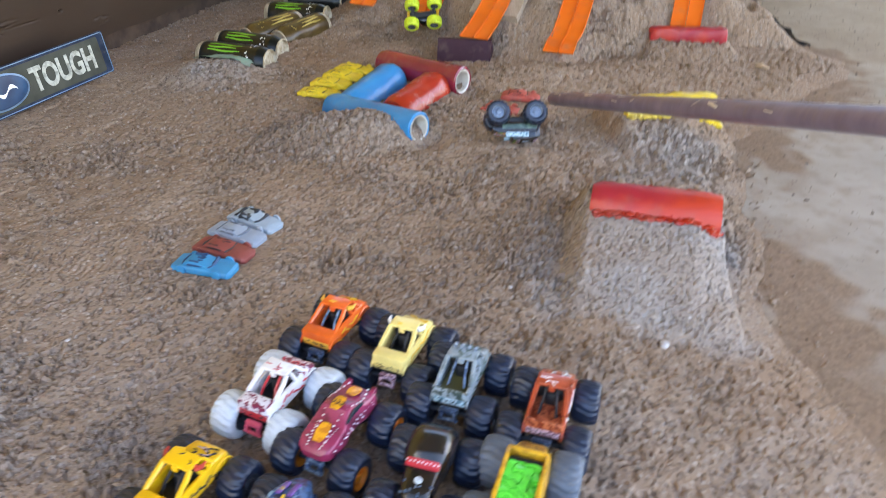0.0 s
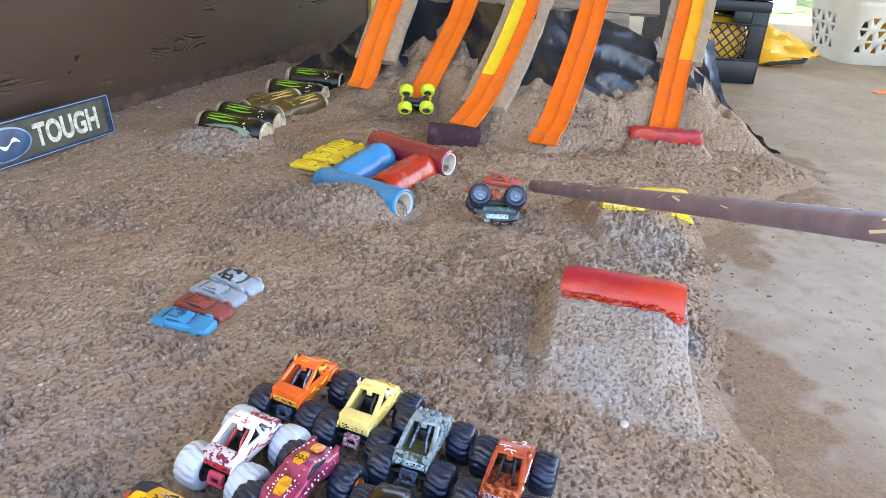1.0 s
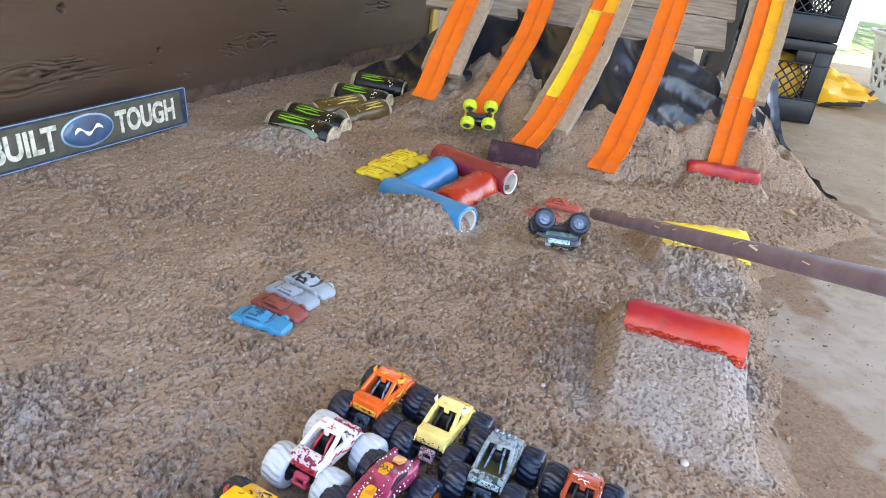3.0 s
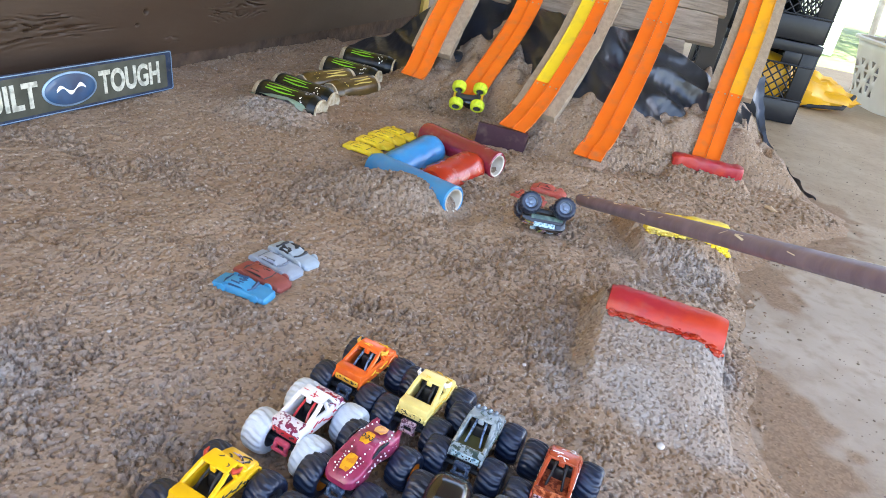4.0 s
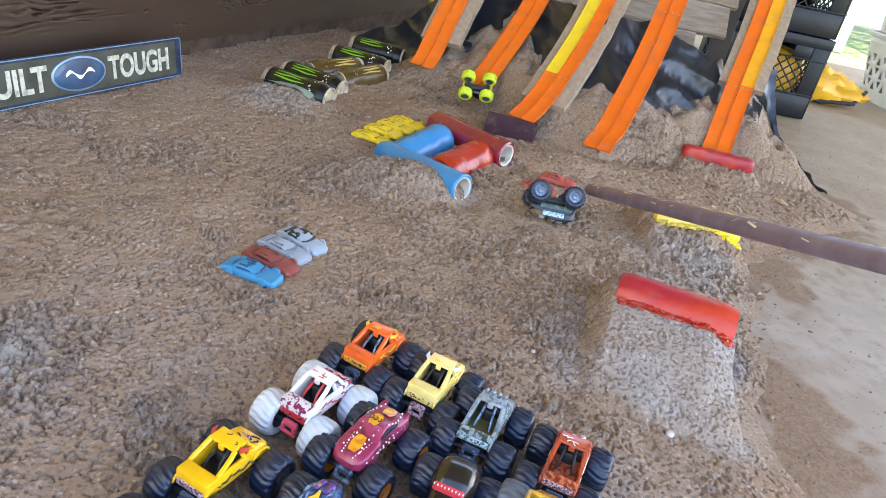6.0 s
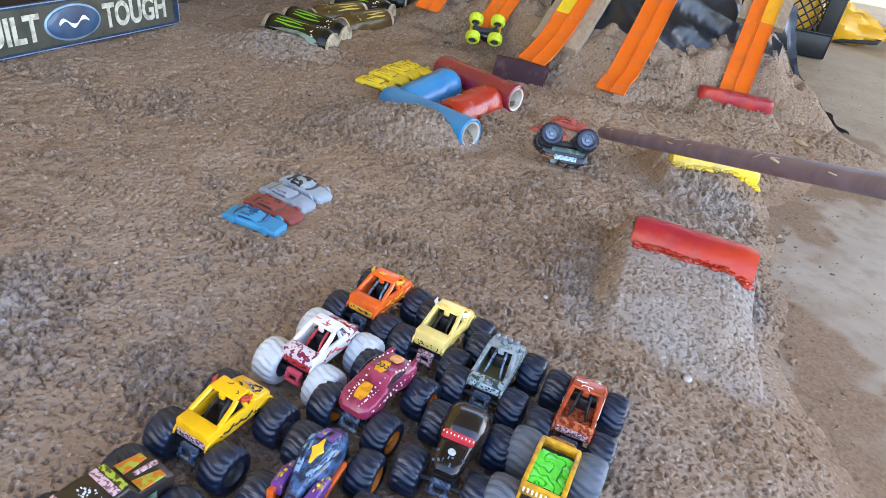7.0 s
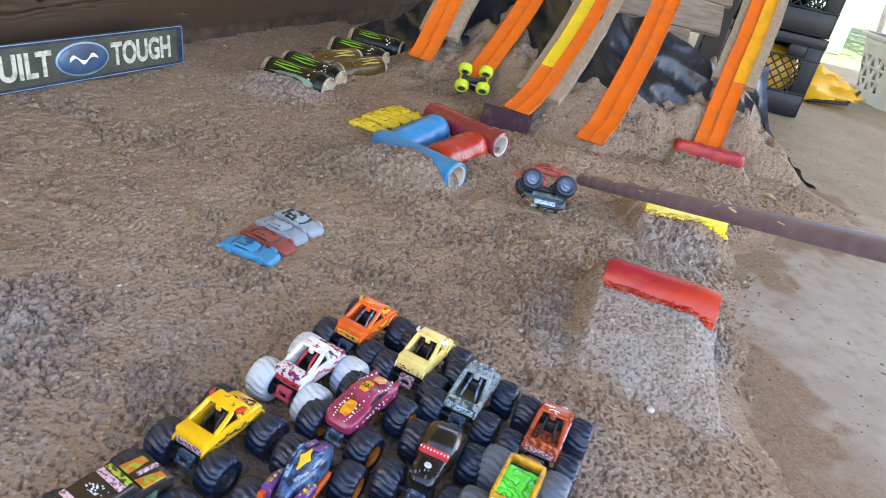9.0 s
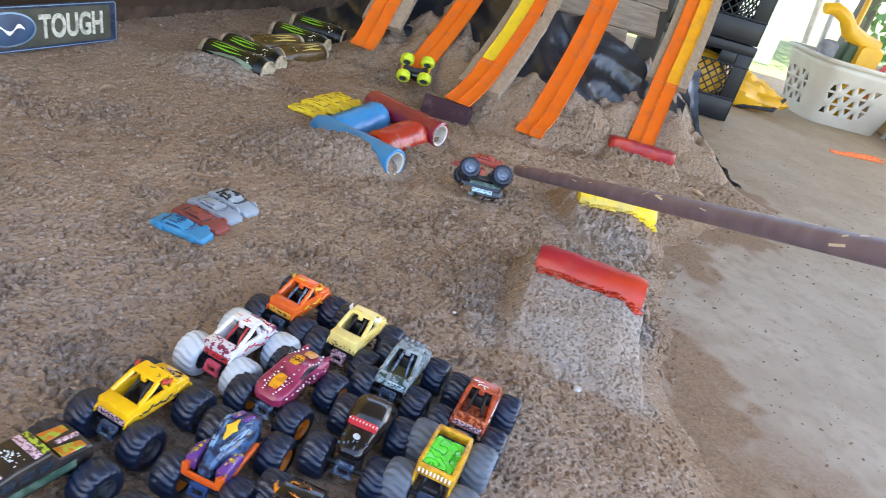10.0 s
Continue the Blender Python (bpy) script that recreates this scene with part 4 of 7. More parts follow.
def resample(pts, step):
    pts = [Vector(p) for p in pts]
    dense = []
    for i in range(len(pts) - 1):
        p0, p1, p2, p3 = pts[max(i - 1, 0)], pts[i], pts[i + 1], pts[min(i + 2, len(pts) - 1)]
        n = max(2, int((p2 - p1).length / step))
        for k in range(n):
            t = k / n
            dense.append(0.5 * ((2 * p1) + (p2 - p0) * t + (2 * p0 - 5 * p1 + 4 * p2 - p3) * t * t + (3 * p1 - p0 - 3 * p2 + p3) * t ** 3))
    return dense + [pts[-1]]


def sweep(bm, pts, outline, shift=0.0, lift=0.0):
    """Carry an outline (across, up) along a path that climbs away."""
    loops = []
    for i, p in enumerate(pts):
        d = (pts[min(i + 1, len(pts) - 1)] - pts[max(i - 1, 0)]).normalized()
        side = Vector((d.y, -d.x, 0)).normalized()
        up = side.cross(d)
        loops.append([p + side * (u + shift) + up * (v + lift) for u, v in outline])
    rings(bm, loops)


LANE = 0.0325


def lane_outline(w=LANE - 0.001):
    h, t = 0.0045, 0.0014
    return [(-w / 2, 0), (w / 2, 0), (w / 2, h), (w / 2 - t, h), (w / 2 - t, t), (-w / 2 + t, t), (-w / 2 + t, h), (-w / 2, h)]


def toy_track(path, pieces, label, plank=None, plank_label=""):
    """pieces: for the left and the right lane, (share where it starts, share where it ends, material)."""
    t = thing("toy_track", label, "toy track", "toy car tracks on the bank")
    pts = resample(path, 0.012)
    last = len(pts) - 1
    for side, lane in zip((-LANE / 2, LANE / 2), pieces):
        for a, b, m in lane:
            run = pts[int(round(a * last)):int(round(b * last)) + 1]
            bm = bmesh.new()
            sweep(bm, run, lane_outline(), side)
            lane_ob = part("lane", bm, M[m], t, smooth=25)
            if b < 0.99:
                bm = bmesh.new()
                p, d = run[-1], (run[-1] - run[-3]).normalized()
                up = Vector((d.y, -d.x, 0)).normalized().cross(d)
                for off in (-0.008, 0.008):
                    q = p + Vector((d.y, -d.x, 0)).normalized() * (side + off) + up * 0.0015 - d * 0.008
                    mm = Matrix.Translation(q) @ up.to_track_quat("X", "Y").to_matrix().to_4x4()
                    lathe(bm, [(0.0022, 0), (0.0022, 0.0006), (0.0014, 0.0011)], 8, mm, (True, True))
                part("rivet", bm, M["rivet"], lane_ob)
    if plank:
        a, b, left, right = plank
        run = pts[int(a * last):int(b * last) + 1]
        bm = bmesh.new()
        sweep(bm, run, [(left, -0.0205), (right, -0.0205), (right, -0.003), (left, -0.003)])
        jitter(bm, 0.0012, 30)
        tagged(link("plank", bm, M["plank_wood"], smooth=25), plank_label, "plank", "planks under the tracks")


O, Y, L = "track_orange", "track_yellow", "track_lemon"
toy_track([(-0.196, 1.775, 0.078), (-0.186, 1.802, 0.094), (-0.163, 1.902, 0.187), (-0.121, 2.063, 0.34), (-0.079, 2.313, 0.577), (-0.04, 2.47, 0.79)],
          [[(0, .47, O), (.47, 1, Y)], [(0, .47, O), (.47, 1, Y)]], "two-lane orange and amber plastic toy track on a plank",
          (0.10, 1, -0.044, 0.062), "rough grey wooden plank under a toy track")
toy_track([(-0.045, 1.745, 0.066), (-0.03, 1.778, 0.093), (0.043, 1.934, 0.241), (0.08, 2.084, 0.383), (0.136, 2.304, 0.592), (0.18, 2.47, 0.80)],
          [[(0, .32, O), (.32, 1, O)], [(0, .32, O), (.32, 1, O)]], "two-lane orange plastic toy track on the dirt bank")
toy_track([(0.066, 1.562, 0.062), (0.095, 1.625, 0.086), (0.130, 1.70, 0.139), (0.204, 1.878, 0.296), (0.303, 2.229, 0.601), (0.36, 2.42, 0.80)],
          [[(0, .16, O), (.16, .41, L), (.41, 1, O)], [(0, .16, O), (.16, .41, O), (.41, 1, Y)]], "two-lane orange, yellow and amber toy track ending on a purple block",
          (0.09, 1, -0.052, 0.060), "rough tan wooden plank under a toy track")
toy_track([(0.240, 1.528, 0.042), (0.250, 1.552, 0.056), (0.276, 1.60, 0.096), (0.351, 1.803, 0.273), (0.464, 2.202, 0.612), (0.53, 2.42, 0.80)],
          [[(0, .38, O), (.38, 1, O)], [(0, .38, O), (.38, 1, O)]], "two-lane orange plastic toy track curving onto the dirt")
toy_track([(0.533, 1.668, 0.056), (0.543, 1.699, 0.076), (0.582, 1.821, 0.191), (0.627, 1.954, 0.324), (0.692, 2.179, 0.549), (0.76, 2.40, 0.78)],
          [[(0, .2, O), (.2, 1, O)], [(0, .2, O), (.2, 1, Y)]], "two-lane orange and amber toy track on a steep plank",
          (0.20, 1, -0.052, 0.056), "pale wooden plank leaning under a toy track")

# the black plastic sheet tucked under the board: it lies on the bank, and its upper hem is rolled over
def sheet_point(x, f):
    """f: 0 at the buried lower edge, 1 at the hem; past 1 the hem curls down behind."""
    left = float(smooth((-0.16 - x) / 0.24))
    hem = float(np.interp(x, [-0.56, -0.42, -0.30, -0.20, -0.10, 0.02, 0.12, 0.25, 0.34, 0.40, 0.50, 0.58, 0.70, 0.80],
                          [0.030, 0.045, 0.115, 0.205, 0.268, 0.276, 0.272, 0.272, 0.282, 0.262, 0.218, 0.185, 0.12, 0.05]))
    xr = max(x, -0.2)
    y0, k0 = float(np.interp(xr, [-0.20, 0.0, 0.1, 0.25, 0.45, 0.6], [1.80, 1.77, 1.61, 1.54, 1.63, 1.69])), 0.92
    z_low, z_up = 0.012, hem
    g = min(f, 1.0)
    z = z_low + (z_up - z_low) * g
    y = y0 + (z - 0.055) / k0 + (0.074 + 0.044 * math.exp(-((x - 0.06) / 0.10) ** 2)) * (1 - left) + left * (0.17 + 0.10 * g)
    # long creases that run slantwise down from the hem, and small crumples
    crease = noise.noise(Vector((x * 9 + z * 14, z * 6 - x * 4, 1.0)))
    lift = 0.024 * (0.7 - abs(crease) * 2.4) * (0.35 + 0.65 * g) + 0.007 * noise.noise(Vector((x * 26 + z * 18, z * 20, 3))) + 0.005 * abs(noise.noise(Vector((x * 60, z * 50, 5))))
    p = Vector((x + 0.012 * noise.noise(Vector((x * 9, z * 9, 8))), y - lift * 0.70, z + lift * 0.55))
    if f > 1:
        a, r = (f - 1) / 0.25 * 3.6, 0.009 + 0.006 * noise.noise(Vector((x * 14, 2, 2)))
        p += Vector((0, r * math.sin(a) * 0.8 + r * (1 - math.cos(a)) * 0.9, -r * (1 - math.cos(a)) + r * math.sin(a) * 0.5))
    return p


bm = bmesh.new()
nu, nv = 210, 58
rows = [[bm.verts.new(sheet_point(-0.42 + 1.08 * i / nu, 1.25 * j / nv)) for j in range(nv + 1)] for i in range(nu + 1)]
for a, b in zip(rows, rows[1:]):
    for j in range(nv):
        bm.faces.new((a[j], b[j], b[j + 1], a[j + 1]))
tagged(link("plastic_sheet", bm, M["sheet_black"], smooth=50), "crumpled black plastic sheet half buried under the dirt bank", "plastic sheet")

# its loose twisted end on the floor
bm = bmesh.new()
path = resample([(0.685, 1.96, 0.205), (0.706, 1.935, 0.140), (0.736, 1.895, 0.060), (0.772, 1.855, 0.026), (0.802, 1.79, 0.014), (0.815, 1.72, 0.008), (0.822, 1.68, 0.006)], 0.008)
loops = []
for i, p in enumerate(path):
    f = i / len(path)
    p.z = max(p.z, ground_z(p.x, p.y) + 0.006)
    w = 0.020 * (1 - f) ** 0.6 + 0.003
    tw = 1.0 + 3.0 * f
    loops.append([p + Vector((w * c * math.cos(tw * 0.5), w * c * 0.35, abs(c) * w * 0.8 + 0.006 * noise.noise(Vector((f * 12, c * 3, 2))))) for c in (-1, -0.5, 0, 0.5, 1, 0.5, 0, -0.5)])
    for k in range(4, 8):
        loops[-1][k] = loops[-1][k] + Vector((0, 0.002, 0.004))
rings(bm, loops)
jitter(bm, 0.005, 40)
tagged(link("plastic_strip", bm, M["sheet_black"], smooth=60), "twisted strip of torn black plastic lying on the floor", "plastic sheet")


# ---------- half-buried painted tubes and cans ----------
def along(a, b):
    """A frame whose x axis runs from a to b."""
    a, b = Vector(a), Vector(b)
    return Matrix.Translation(a) @ (b - a).to_track_quat("X", "Z").to_matrix().to_4x4(), (b - a).length


def painted_tube(name, a, b, r, material, label, open_end=False, taper=0.9, seed=0.0, dent=0.0008):
    m, ln = along(a, b)
    t = thing(name, label, "painted can", "painted cans set in the dirt", m)
    bm = bmesh.new()
    n = 14
    prof = [(r * 0.35, 0), (r * taper * 0.97, 0.001), (r * taper, 0.004), (r, 0.014)] + [(r, 0.014 + (ln - 0.028) * i / n) for i in range(1, n)] + [(r, ln - 0.014)]
    prof += [(r * taper, ln - 0.004), (r * taper * 0.97, ln)] if not open_end else [(r * 1.03, ln - 0.006), (r * 1.0, ln - 0.001), (r * 0.90, ln + 0.001), (r * 0.80, ln - 0.001)]
    lathe(bm, prof, 40, caps=(True, not open_end))
    jitter(bm, dent, 45, seed)
    part("shell", bm, material, t)
    if open_end:
        bm = bmesh.new()
        lathe(bm, [(r * 0.81, ln - 0.0015), (r * 0.79, ln + 0.001), (r * 0.70, ln - 0.0005), (r * 0.67, ln - 0.006), (r * 0.66, ln - 0.03)], 40)
        part("rim", bm, M["rim_white"], t, "pale bare rim")
        bm = bmesh.new()
        lathe(bm, [(r * 0.66, ln - 0.028), (r * 0.64, ln - 0.05), (0.001, ln - 0.051)], 32)
        part("lining", bm, M["tube_inside"], t)
    return t


def overspray(can, ax, ay, bx, by, r, top, material, seed):
    """Painted clods of dirt along both edges of a half-buried can."""
    g = random.Random(seed)
    bm = bmesh.new()
    dx, dy = bx - ax, by - ay
    ln = math.hypot(dx, dy)
    inv = can.matrix_basis.inverted()
    for k in range(260):
        f, side = g.uniform(0.03, 1.0), g.choice((-1, 1))
        off = side * (r * g.uniform(0.82, 1.14))
        x, y = ax + dx * f + dy / ln * -off, ay + dy * f + dx / ln * off
        z = ground_z(x, y)
        s = g.uniform(0.0016, 0.0042)
        m = inv @ Matrix.Translation((x, y, z + g.uniform(-0.001, 0.0045))) @ Matrix.Diagonal((g.uniform(1, 2.2) * s, g.uniform(1, 1.6) * s, s * 0.8, 1))
        bmesh.ops.create_icosphere(bm, subdivisions=1, radius=1, matrix=m)
    jitter(bm, 0.0012, 260, seed)
    tagged(part("overspray", bm, material, can, "painted crust of dirt clods"), kind="stuff")


RED_A, RED_B, YEL_A, YEL_B = (0.209, 0.867, 0.047), (0.362, 0.835, 0.047), (0.306, 1.187, 0.040), (0.464, 1.214, 0.040)
red = painted_tube("ramp_can", RED_A, RED_B, 0.0335, M["paint_red"], "red painted can half buried at the top of a dirt ramp", taper=0.93, dent=0.0016)
overspray(red, RED_A[0], RED_A[1], RED_B[0], RED_B[1], 0.0335, 0.06, M["paint_scarlet"], 5)
yel = painted_tube("ramp_can", YEL_A, YEL_B, 0.034, M["paint_yellow"], "yellow painted can half buried in a dirt bank", taper=0.95, seed=3, dent=0.0024)
overspray(yel, YEL_A[0], YEL_A[1], YEL_B[0], YEL_B[1], 0.034, 0.06, M["paint_yellow"], 6)
painted_tube("tunnel_can", (-0.190, 1.268, 0.022), (-0.026, 1.148, 0.034), 0.0272, M["paint_blue"], "blue painted open tube half buried in dirt", True, seed=5)
painted_tube("tunnel_can", (-0.118, 1.478, 0.036), (0.044, 1.366, 0.037), 0.0280, M["paint_maroon"], "glossy maroon painted open tube half buried in dirt", True, seed=6)
painted_tube("tunnel_can", (-0.160, 1.258, 0.014), (-0.092, 1.410, 0.026), 0.036, M["paint_blue"], "blue painted can wedged between two tubes", seed=7, dent=0.002)
painted_tube("tunnel_can", (-0.076, 1.232, 0.016), (-0.006, 1.365, 0.024), 0.036, M["paint_scarlet"], "scarlet painted can wedged between two tubes", seed=8, dent=0.002)

# the red bar at the foot of the right-hand track
t = thing("stop_bar", "chipped red painted bar across the foot of a toy track", "stop bar")
bm = bmesh.new()
m, ln = along((0.450, 1.642, 0.054), (0.614, 1.630, 0.054))
rbox(bm, (ln / 2, 0, -0.006), (ln, 0.034, 0.036), 0.008, m)
bmesh.ops.subdivide_edges(bm, edges=[e for e in bm.edges if e.calc_length() > 0.05], cuts=14)
jitter(bm, 0.0032, 50)
part("bar", bm, M["paint_red"], t)
bm = bmesh.new()
rbox(bm, (ln - 0.022, -0.0145, 0.0), (0.012, 0.003, 0.009), 0.001, m)
part("chip_mark", bm, M["white_mark"], t, "bare white chip in the paint")

# the purple block at the foot of the third track
bm = bmesh.new()
m = pose(0.048, 1.560, 0.012, 0, 0, -8)
rings(bm, [[m @ Vector((x, y, z)) for y, z in ((-0.024, 0.004), (-0.010, 0.050), (0.0, 0.050), (0.03, 0.03), (0.06, 0.004))] for x in (-0.056, -0.0545, 0.0545, 0.056)])
tagged(link("wedge_block", bm, M["paint_purple"], smooth=20), "dull purple wedge block under the end of a toy track", "block")


def drink_can(a, b, body, marks, label, flip=1):
    m, ln = along(a, b)
    r = 0.031
    t = thing("drink_can", label, "drink can", "row of cans lying in the dirt", m)
    bm = bmesh.new()
    prof = [(0.004, 0.004), (r * 0.72, 0.002), (r * 0.80, 0.0), (r * 0.86, 0.004), (r, 0.012)] + [(r, 0.012 + (ln - 0.034) * i / 12) for i in range(1, 13)]
    lathe(bm, prof, 40, caps=(True, False))
    jitter(bm, 0.0008, 40, a[0] * 9)
    sh = part("shell", bm, M[body], t)
    bm = bmesh.new()
    lathe(bm, [(r, ln - 0.022), (r * 0.94, ln - 0.014), (r * 0.82, ln - 0.007), (r * 0.80, ln - 0.005)], 40)
    part("shoulder", bm, M[body], t)
    bm = bmesh.new()
    lathe(bm, [(r * 0.80, ln - 0.0055), (r * 0.855, ln - 0.004), (r * 0.865, ln - 0.001), (r * 0.80, ln), (r * 0.76, ln - 0.004), (r * 0.70, ln - 0.006), (0.001, ln - 0.005)], 40)
    part("rim", bm, M["can_metal"], t, "bare metal rim and lid")
    bm = bmesh.new()
    lathe(bm, [(r * 0.78, -0.0006), (r * 0.86, -0.0012), (r * 0.93, 0.0030), (r * 0.99, 0.0105)], 40)
    part("base_rim", bm, M["can_metal"], t, "bare metal base rim")
    g = random.Random(int(a[1] * 1000))
    bm = bmesh.new()
    for k in range(16):
        ang, xx = math.pi / 2 + g.uniform(-1.1, 1.1), ln - g.uniform(0.030, 0.046)
        rbox(bm, (0, 0, 0), (g.uniform(0.001, 0.004), g.uniform(0.001, 0.004), 0.0006), 0.0002,
             Matrix.Translation((xx, (r + 0.0002) * math.cos(ang), (r + 0.0002) * math.sin(ang))) @ Matrix.Rotation(ang - math.pi / 2, 4, "X"), seg=1)
    pieces("print_fleck", bm, M["white_mark" if body == "can_black" else marks], sh)
    # three claw-like streaks
    for k, wob in ((-1, 0.3), (0, 0.0), (1, -0.25)):
        bm = bmesh.new()
        loops = []
        for i in range(15):
            f = i / 14
            x = 0.028 + f * (ln - 0.085) * (1.0 if k else 0.86)
            ang = math.pi / 2 + flip * (0.50 + k * 0.26) + 0.03 * math.sin(f * 7 + wob * 9)
            half = (0.022 + 0.045 * math.sin(math.pi * min(1, f * 0.9 + 0.08))) * (0.9 if k else 1.0)
            loops.append([Vector((x, (r + 0.0006) * math.cos(ang + q * half), (r + 0.0006) * math.sin(ang + q * half))) for q in (-1, 0, 1)])
        rings(bm, loops, caps=(False, False), closed=False)
        part("streak", bm, M[marks], sh)
    return t


CANS = [((-0.496, 1.515, 0.038), (-0.344, 1.474, 0.036), "can_black", "can_green"), ((-0.480, 1.590, 0.040), (-0.335, 1.548, 0.036), "can_black", "can_green"),
        ((-0.346, 1.756, 0.042), (-0.438, 1.640, 0.034), "can_gold", "can_tan"), ((-0.424, 1.805, 0.048), (-0.276, 1.775, 0.048), "can_black", "can_green"),
        ((-0.405, 1.930, 0.052), (-0.258, 1.915, 0.052), "can_black", "can_green"), ((-0.288, 1.764, 0.036), (-0.368, 1.642, 0.028), "can_gold", "can_tan")]
for a, b, body, marks in CANS:
    drink_can(a, b, body, marks, "black and green drink can lying half buried in dirt" if body == "can_black" else "brown and gold drink can lying half buried in dirt", 1 if body == "can_black" else -1)
bm = bmesh.new()
bmesh.ops.create_grid(bm, x_segments=40, y_segments=10, size=0.5)
for v in bm.verts:
    x, y = -0.440 + v.co.x * 0.13 + 0.01 * noise.noise(v.co * 6), 1.474 - 0.29 * v.co.x * 0.17 + v.co.y * 0.034 * (1 + 0.5 * noise.noise(v.co * 9))
    v.co = (x, y, ground_z(x, y) + 0.004 + 0.002 * noise.noise(Vector((x * 60, y * 60, 0))))
tagged(link("paint_crust", bm, M["paint_mint"]), "crust of dried mint-green spray paint on the dirt", "paint")


# ---------- squashed toy cars ----------
def flat_car(x, y, angle, material, label, ln=0.077, w=0.032, h=0.0125, group="squashed toy cars in the dirt", sink=0.001, marks="ink", seed=0, tilt=0.0, bold=1.0):
    t = thing("squashed_car", label, "toy car", group, pose(x, y, ground_z(x, y) - sink, 0, tilt, angle - 90))
    rr = random.Random(seed)
    L, W = ln / 2, w / 2

    def warp(bm):
        jitter(bm, 0.0007, 90, seed)
    bm = bmesh.new()
    loft(bm, [(-L, 0, W * 0.74, 0, h * 0.42, 0.002), (-L * 0.95, 0, W * 0.92, 0, h * 0.66, 0.003), (-L * 0.70, 0, W * 0.99, 0, h * 0.82, 0.0035), (-L * 0.50, 0, W * 0.96, 0, h * 0.86, 0.0035),
              (0, 0, W, 0, h * 0.84, 0.0035), (L * 0.35, 0, W * 0.96, 0, h * 0.80, 0.0035), (L * 0.62, 0, W, 0, h * 0.74, 0.0035), (L * 0.92, 0, W * 0.90, 0, h * 0.60, 0.003), (L, 0, W * 0.66, 0, h * 0.38, 0.002)], 3)
    warp(bm)
    part("shell", bm, material, t)
    bm = bmesh.new()
    loft(bm, [(-L * 0.60, 0, W * 0.66, h * 0.6, h * 0.86, 0.001), (-L * 0.42, 0, W * 0.70, h * 0.6, h * 1.16, 0.002), (L * 0.05, 0, W * 0.70, h * 0.6, h * 1.18, 0.002), (L * 0.34, 0, W * 0.74, h * 0.6, h * 0.84, 0.001)], 3)
    warp(bm)
    part("cabin", bm, material, t)

    def stroke(name, pts, r=0.0007):
        bm = bmesh.new()
        tube(bm, [(px + rr.uniform(-0.0004, 0.0004), py + rr.uniform(-0.0005, 0.0005), pz) for px, py, pz in pts], [r * bold * rr.uniform(0.3, 1.4) for _ in pts], 5)
        warp(bm)
        part(name, bm, M[marks], t)
    hi, lo = h * 1.17, h * 0.87
    stroke("windscreen_line", [(k * W * 0.70, L * (0.36 - 0.06 * k * k), lo) for k in (-1, -0.5, 0, 0.5, 1)], 0.0010)
    stroke("rear_line", [(k * W * 0.66, -L * (0.62 - 0.03 * k * k), lo) for k in (-1, -0.4, 0.3, 1)], 0.0009)
    for sx in (-1, 1):
        stroke("side_line", [(sx * W * 0.73, L * q, h * 0.93) for q in (-0.40, -0.2, rr.uniform(0.0, 0.2))], 0.0007)
        stroke("window_mark", [(sx * W * 0.5, L * q, hi) for q in (-0.36, -0.2, rr.uniform(-0.1, 0.1))], 0.0009)
        for sy in (-0.58, 0.60):
            bm = bmesh.new()
            lathe(bm, [(0.0058, 0.0), (0.0060, 0.0022), (0.0036, 0.0030), (0.001, 0.0030)], 14, Matrix.Translation((sx * W * 0.93, sy * L, 0.0058)) @ Matrix.Rotation(0 if sx > 0 else math.pi, 4, "Z"), (True, True))
            part("wheel", bm, material, t)
    for k in range(3):
        px, py = rr.uniform(-0.5, 0.5) * W, rr.uniform(-0.3, 0.05) * L
        stroke("scuff", [(px, py, hi), (px + rr.uniform(-0.004, 0.004), py + rr.uniform(0.002, 0.008), hi)], 0.0007)
    return t


flat_car(-0.257, 0.752, -14, M["clay_blue"], "bright blue squashed toy car pressed in the dirt", marks="ink_blue", seed=1, bold=2.2)
flat_car(-0.246, 0.790, -22, M["clay_maroon"], "dull maroon squashed toy car pressed in the dirt", seed=2)
flat_car(-0.240, 0.828, -25, M["clay_pale"], "pale grey-blue squashed toy car pressed in the dirt", seed=3, marks="ink_grey", bold=1.4)
flat_car(-0.226, 0.864, -30, M["clay_white"], "pale blue squashed toy car with dark windows in the dirt", seed=4, bold=3.2, marks="ink")
for k in range(4):
    flat_car(-0.224 + 0.017 * k, 1.338 + 0.040 * k, -16 - 2 * k, M["clay_yellow"], "yellow squashed toy car pressed in the dirt", ln=0.078, w=0.036, seed=11 + k,
             group="yellow squashed toy cars", h=0.011, bold=0.65)
flat_car(0.150, 1.315, -12, M["clay_red"], "dusty red squashed toy car pressed in the dirt", ln=0.07, seed=21, h=0.013)
flat_car(0.112, 1.270, -20, M["clay_red"], "dusty red squashed toy car half covered by dirt", ln=0.07, seed=22, h=0.010, sink=0.005)


# ---------- monster trucks ----------
TYRE_R, TYRE_W = 0.0195, 0.0225
shared = {}


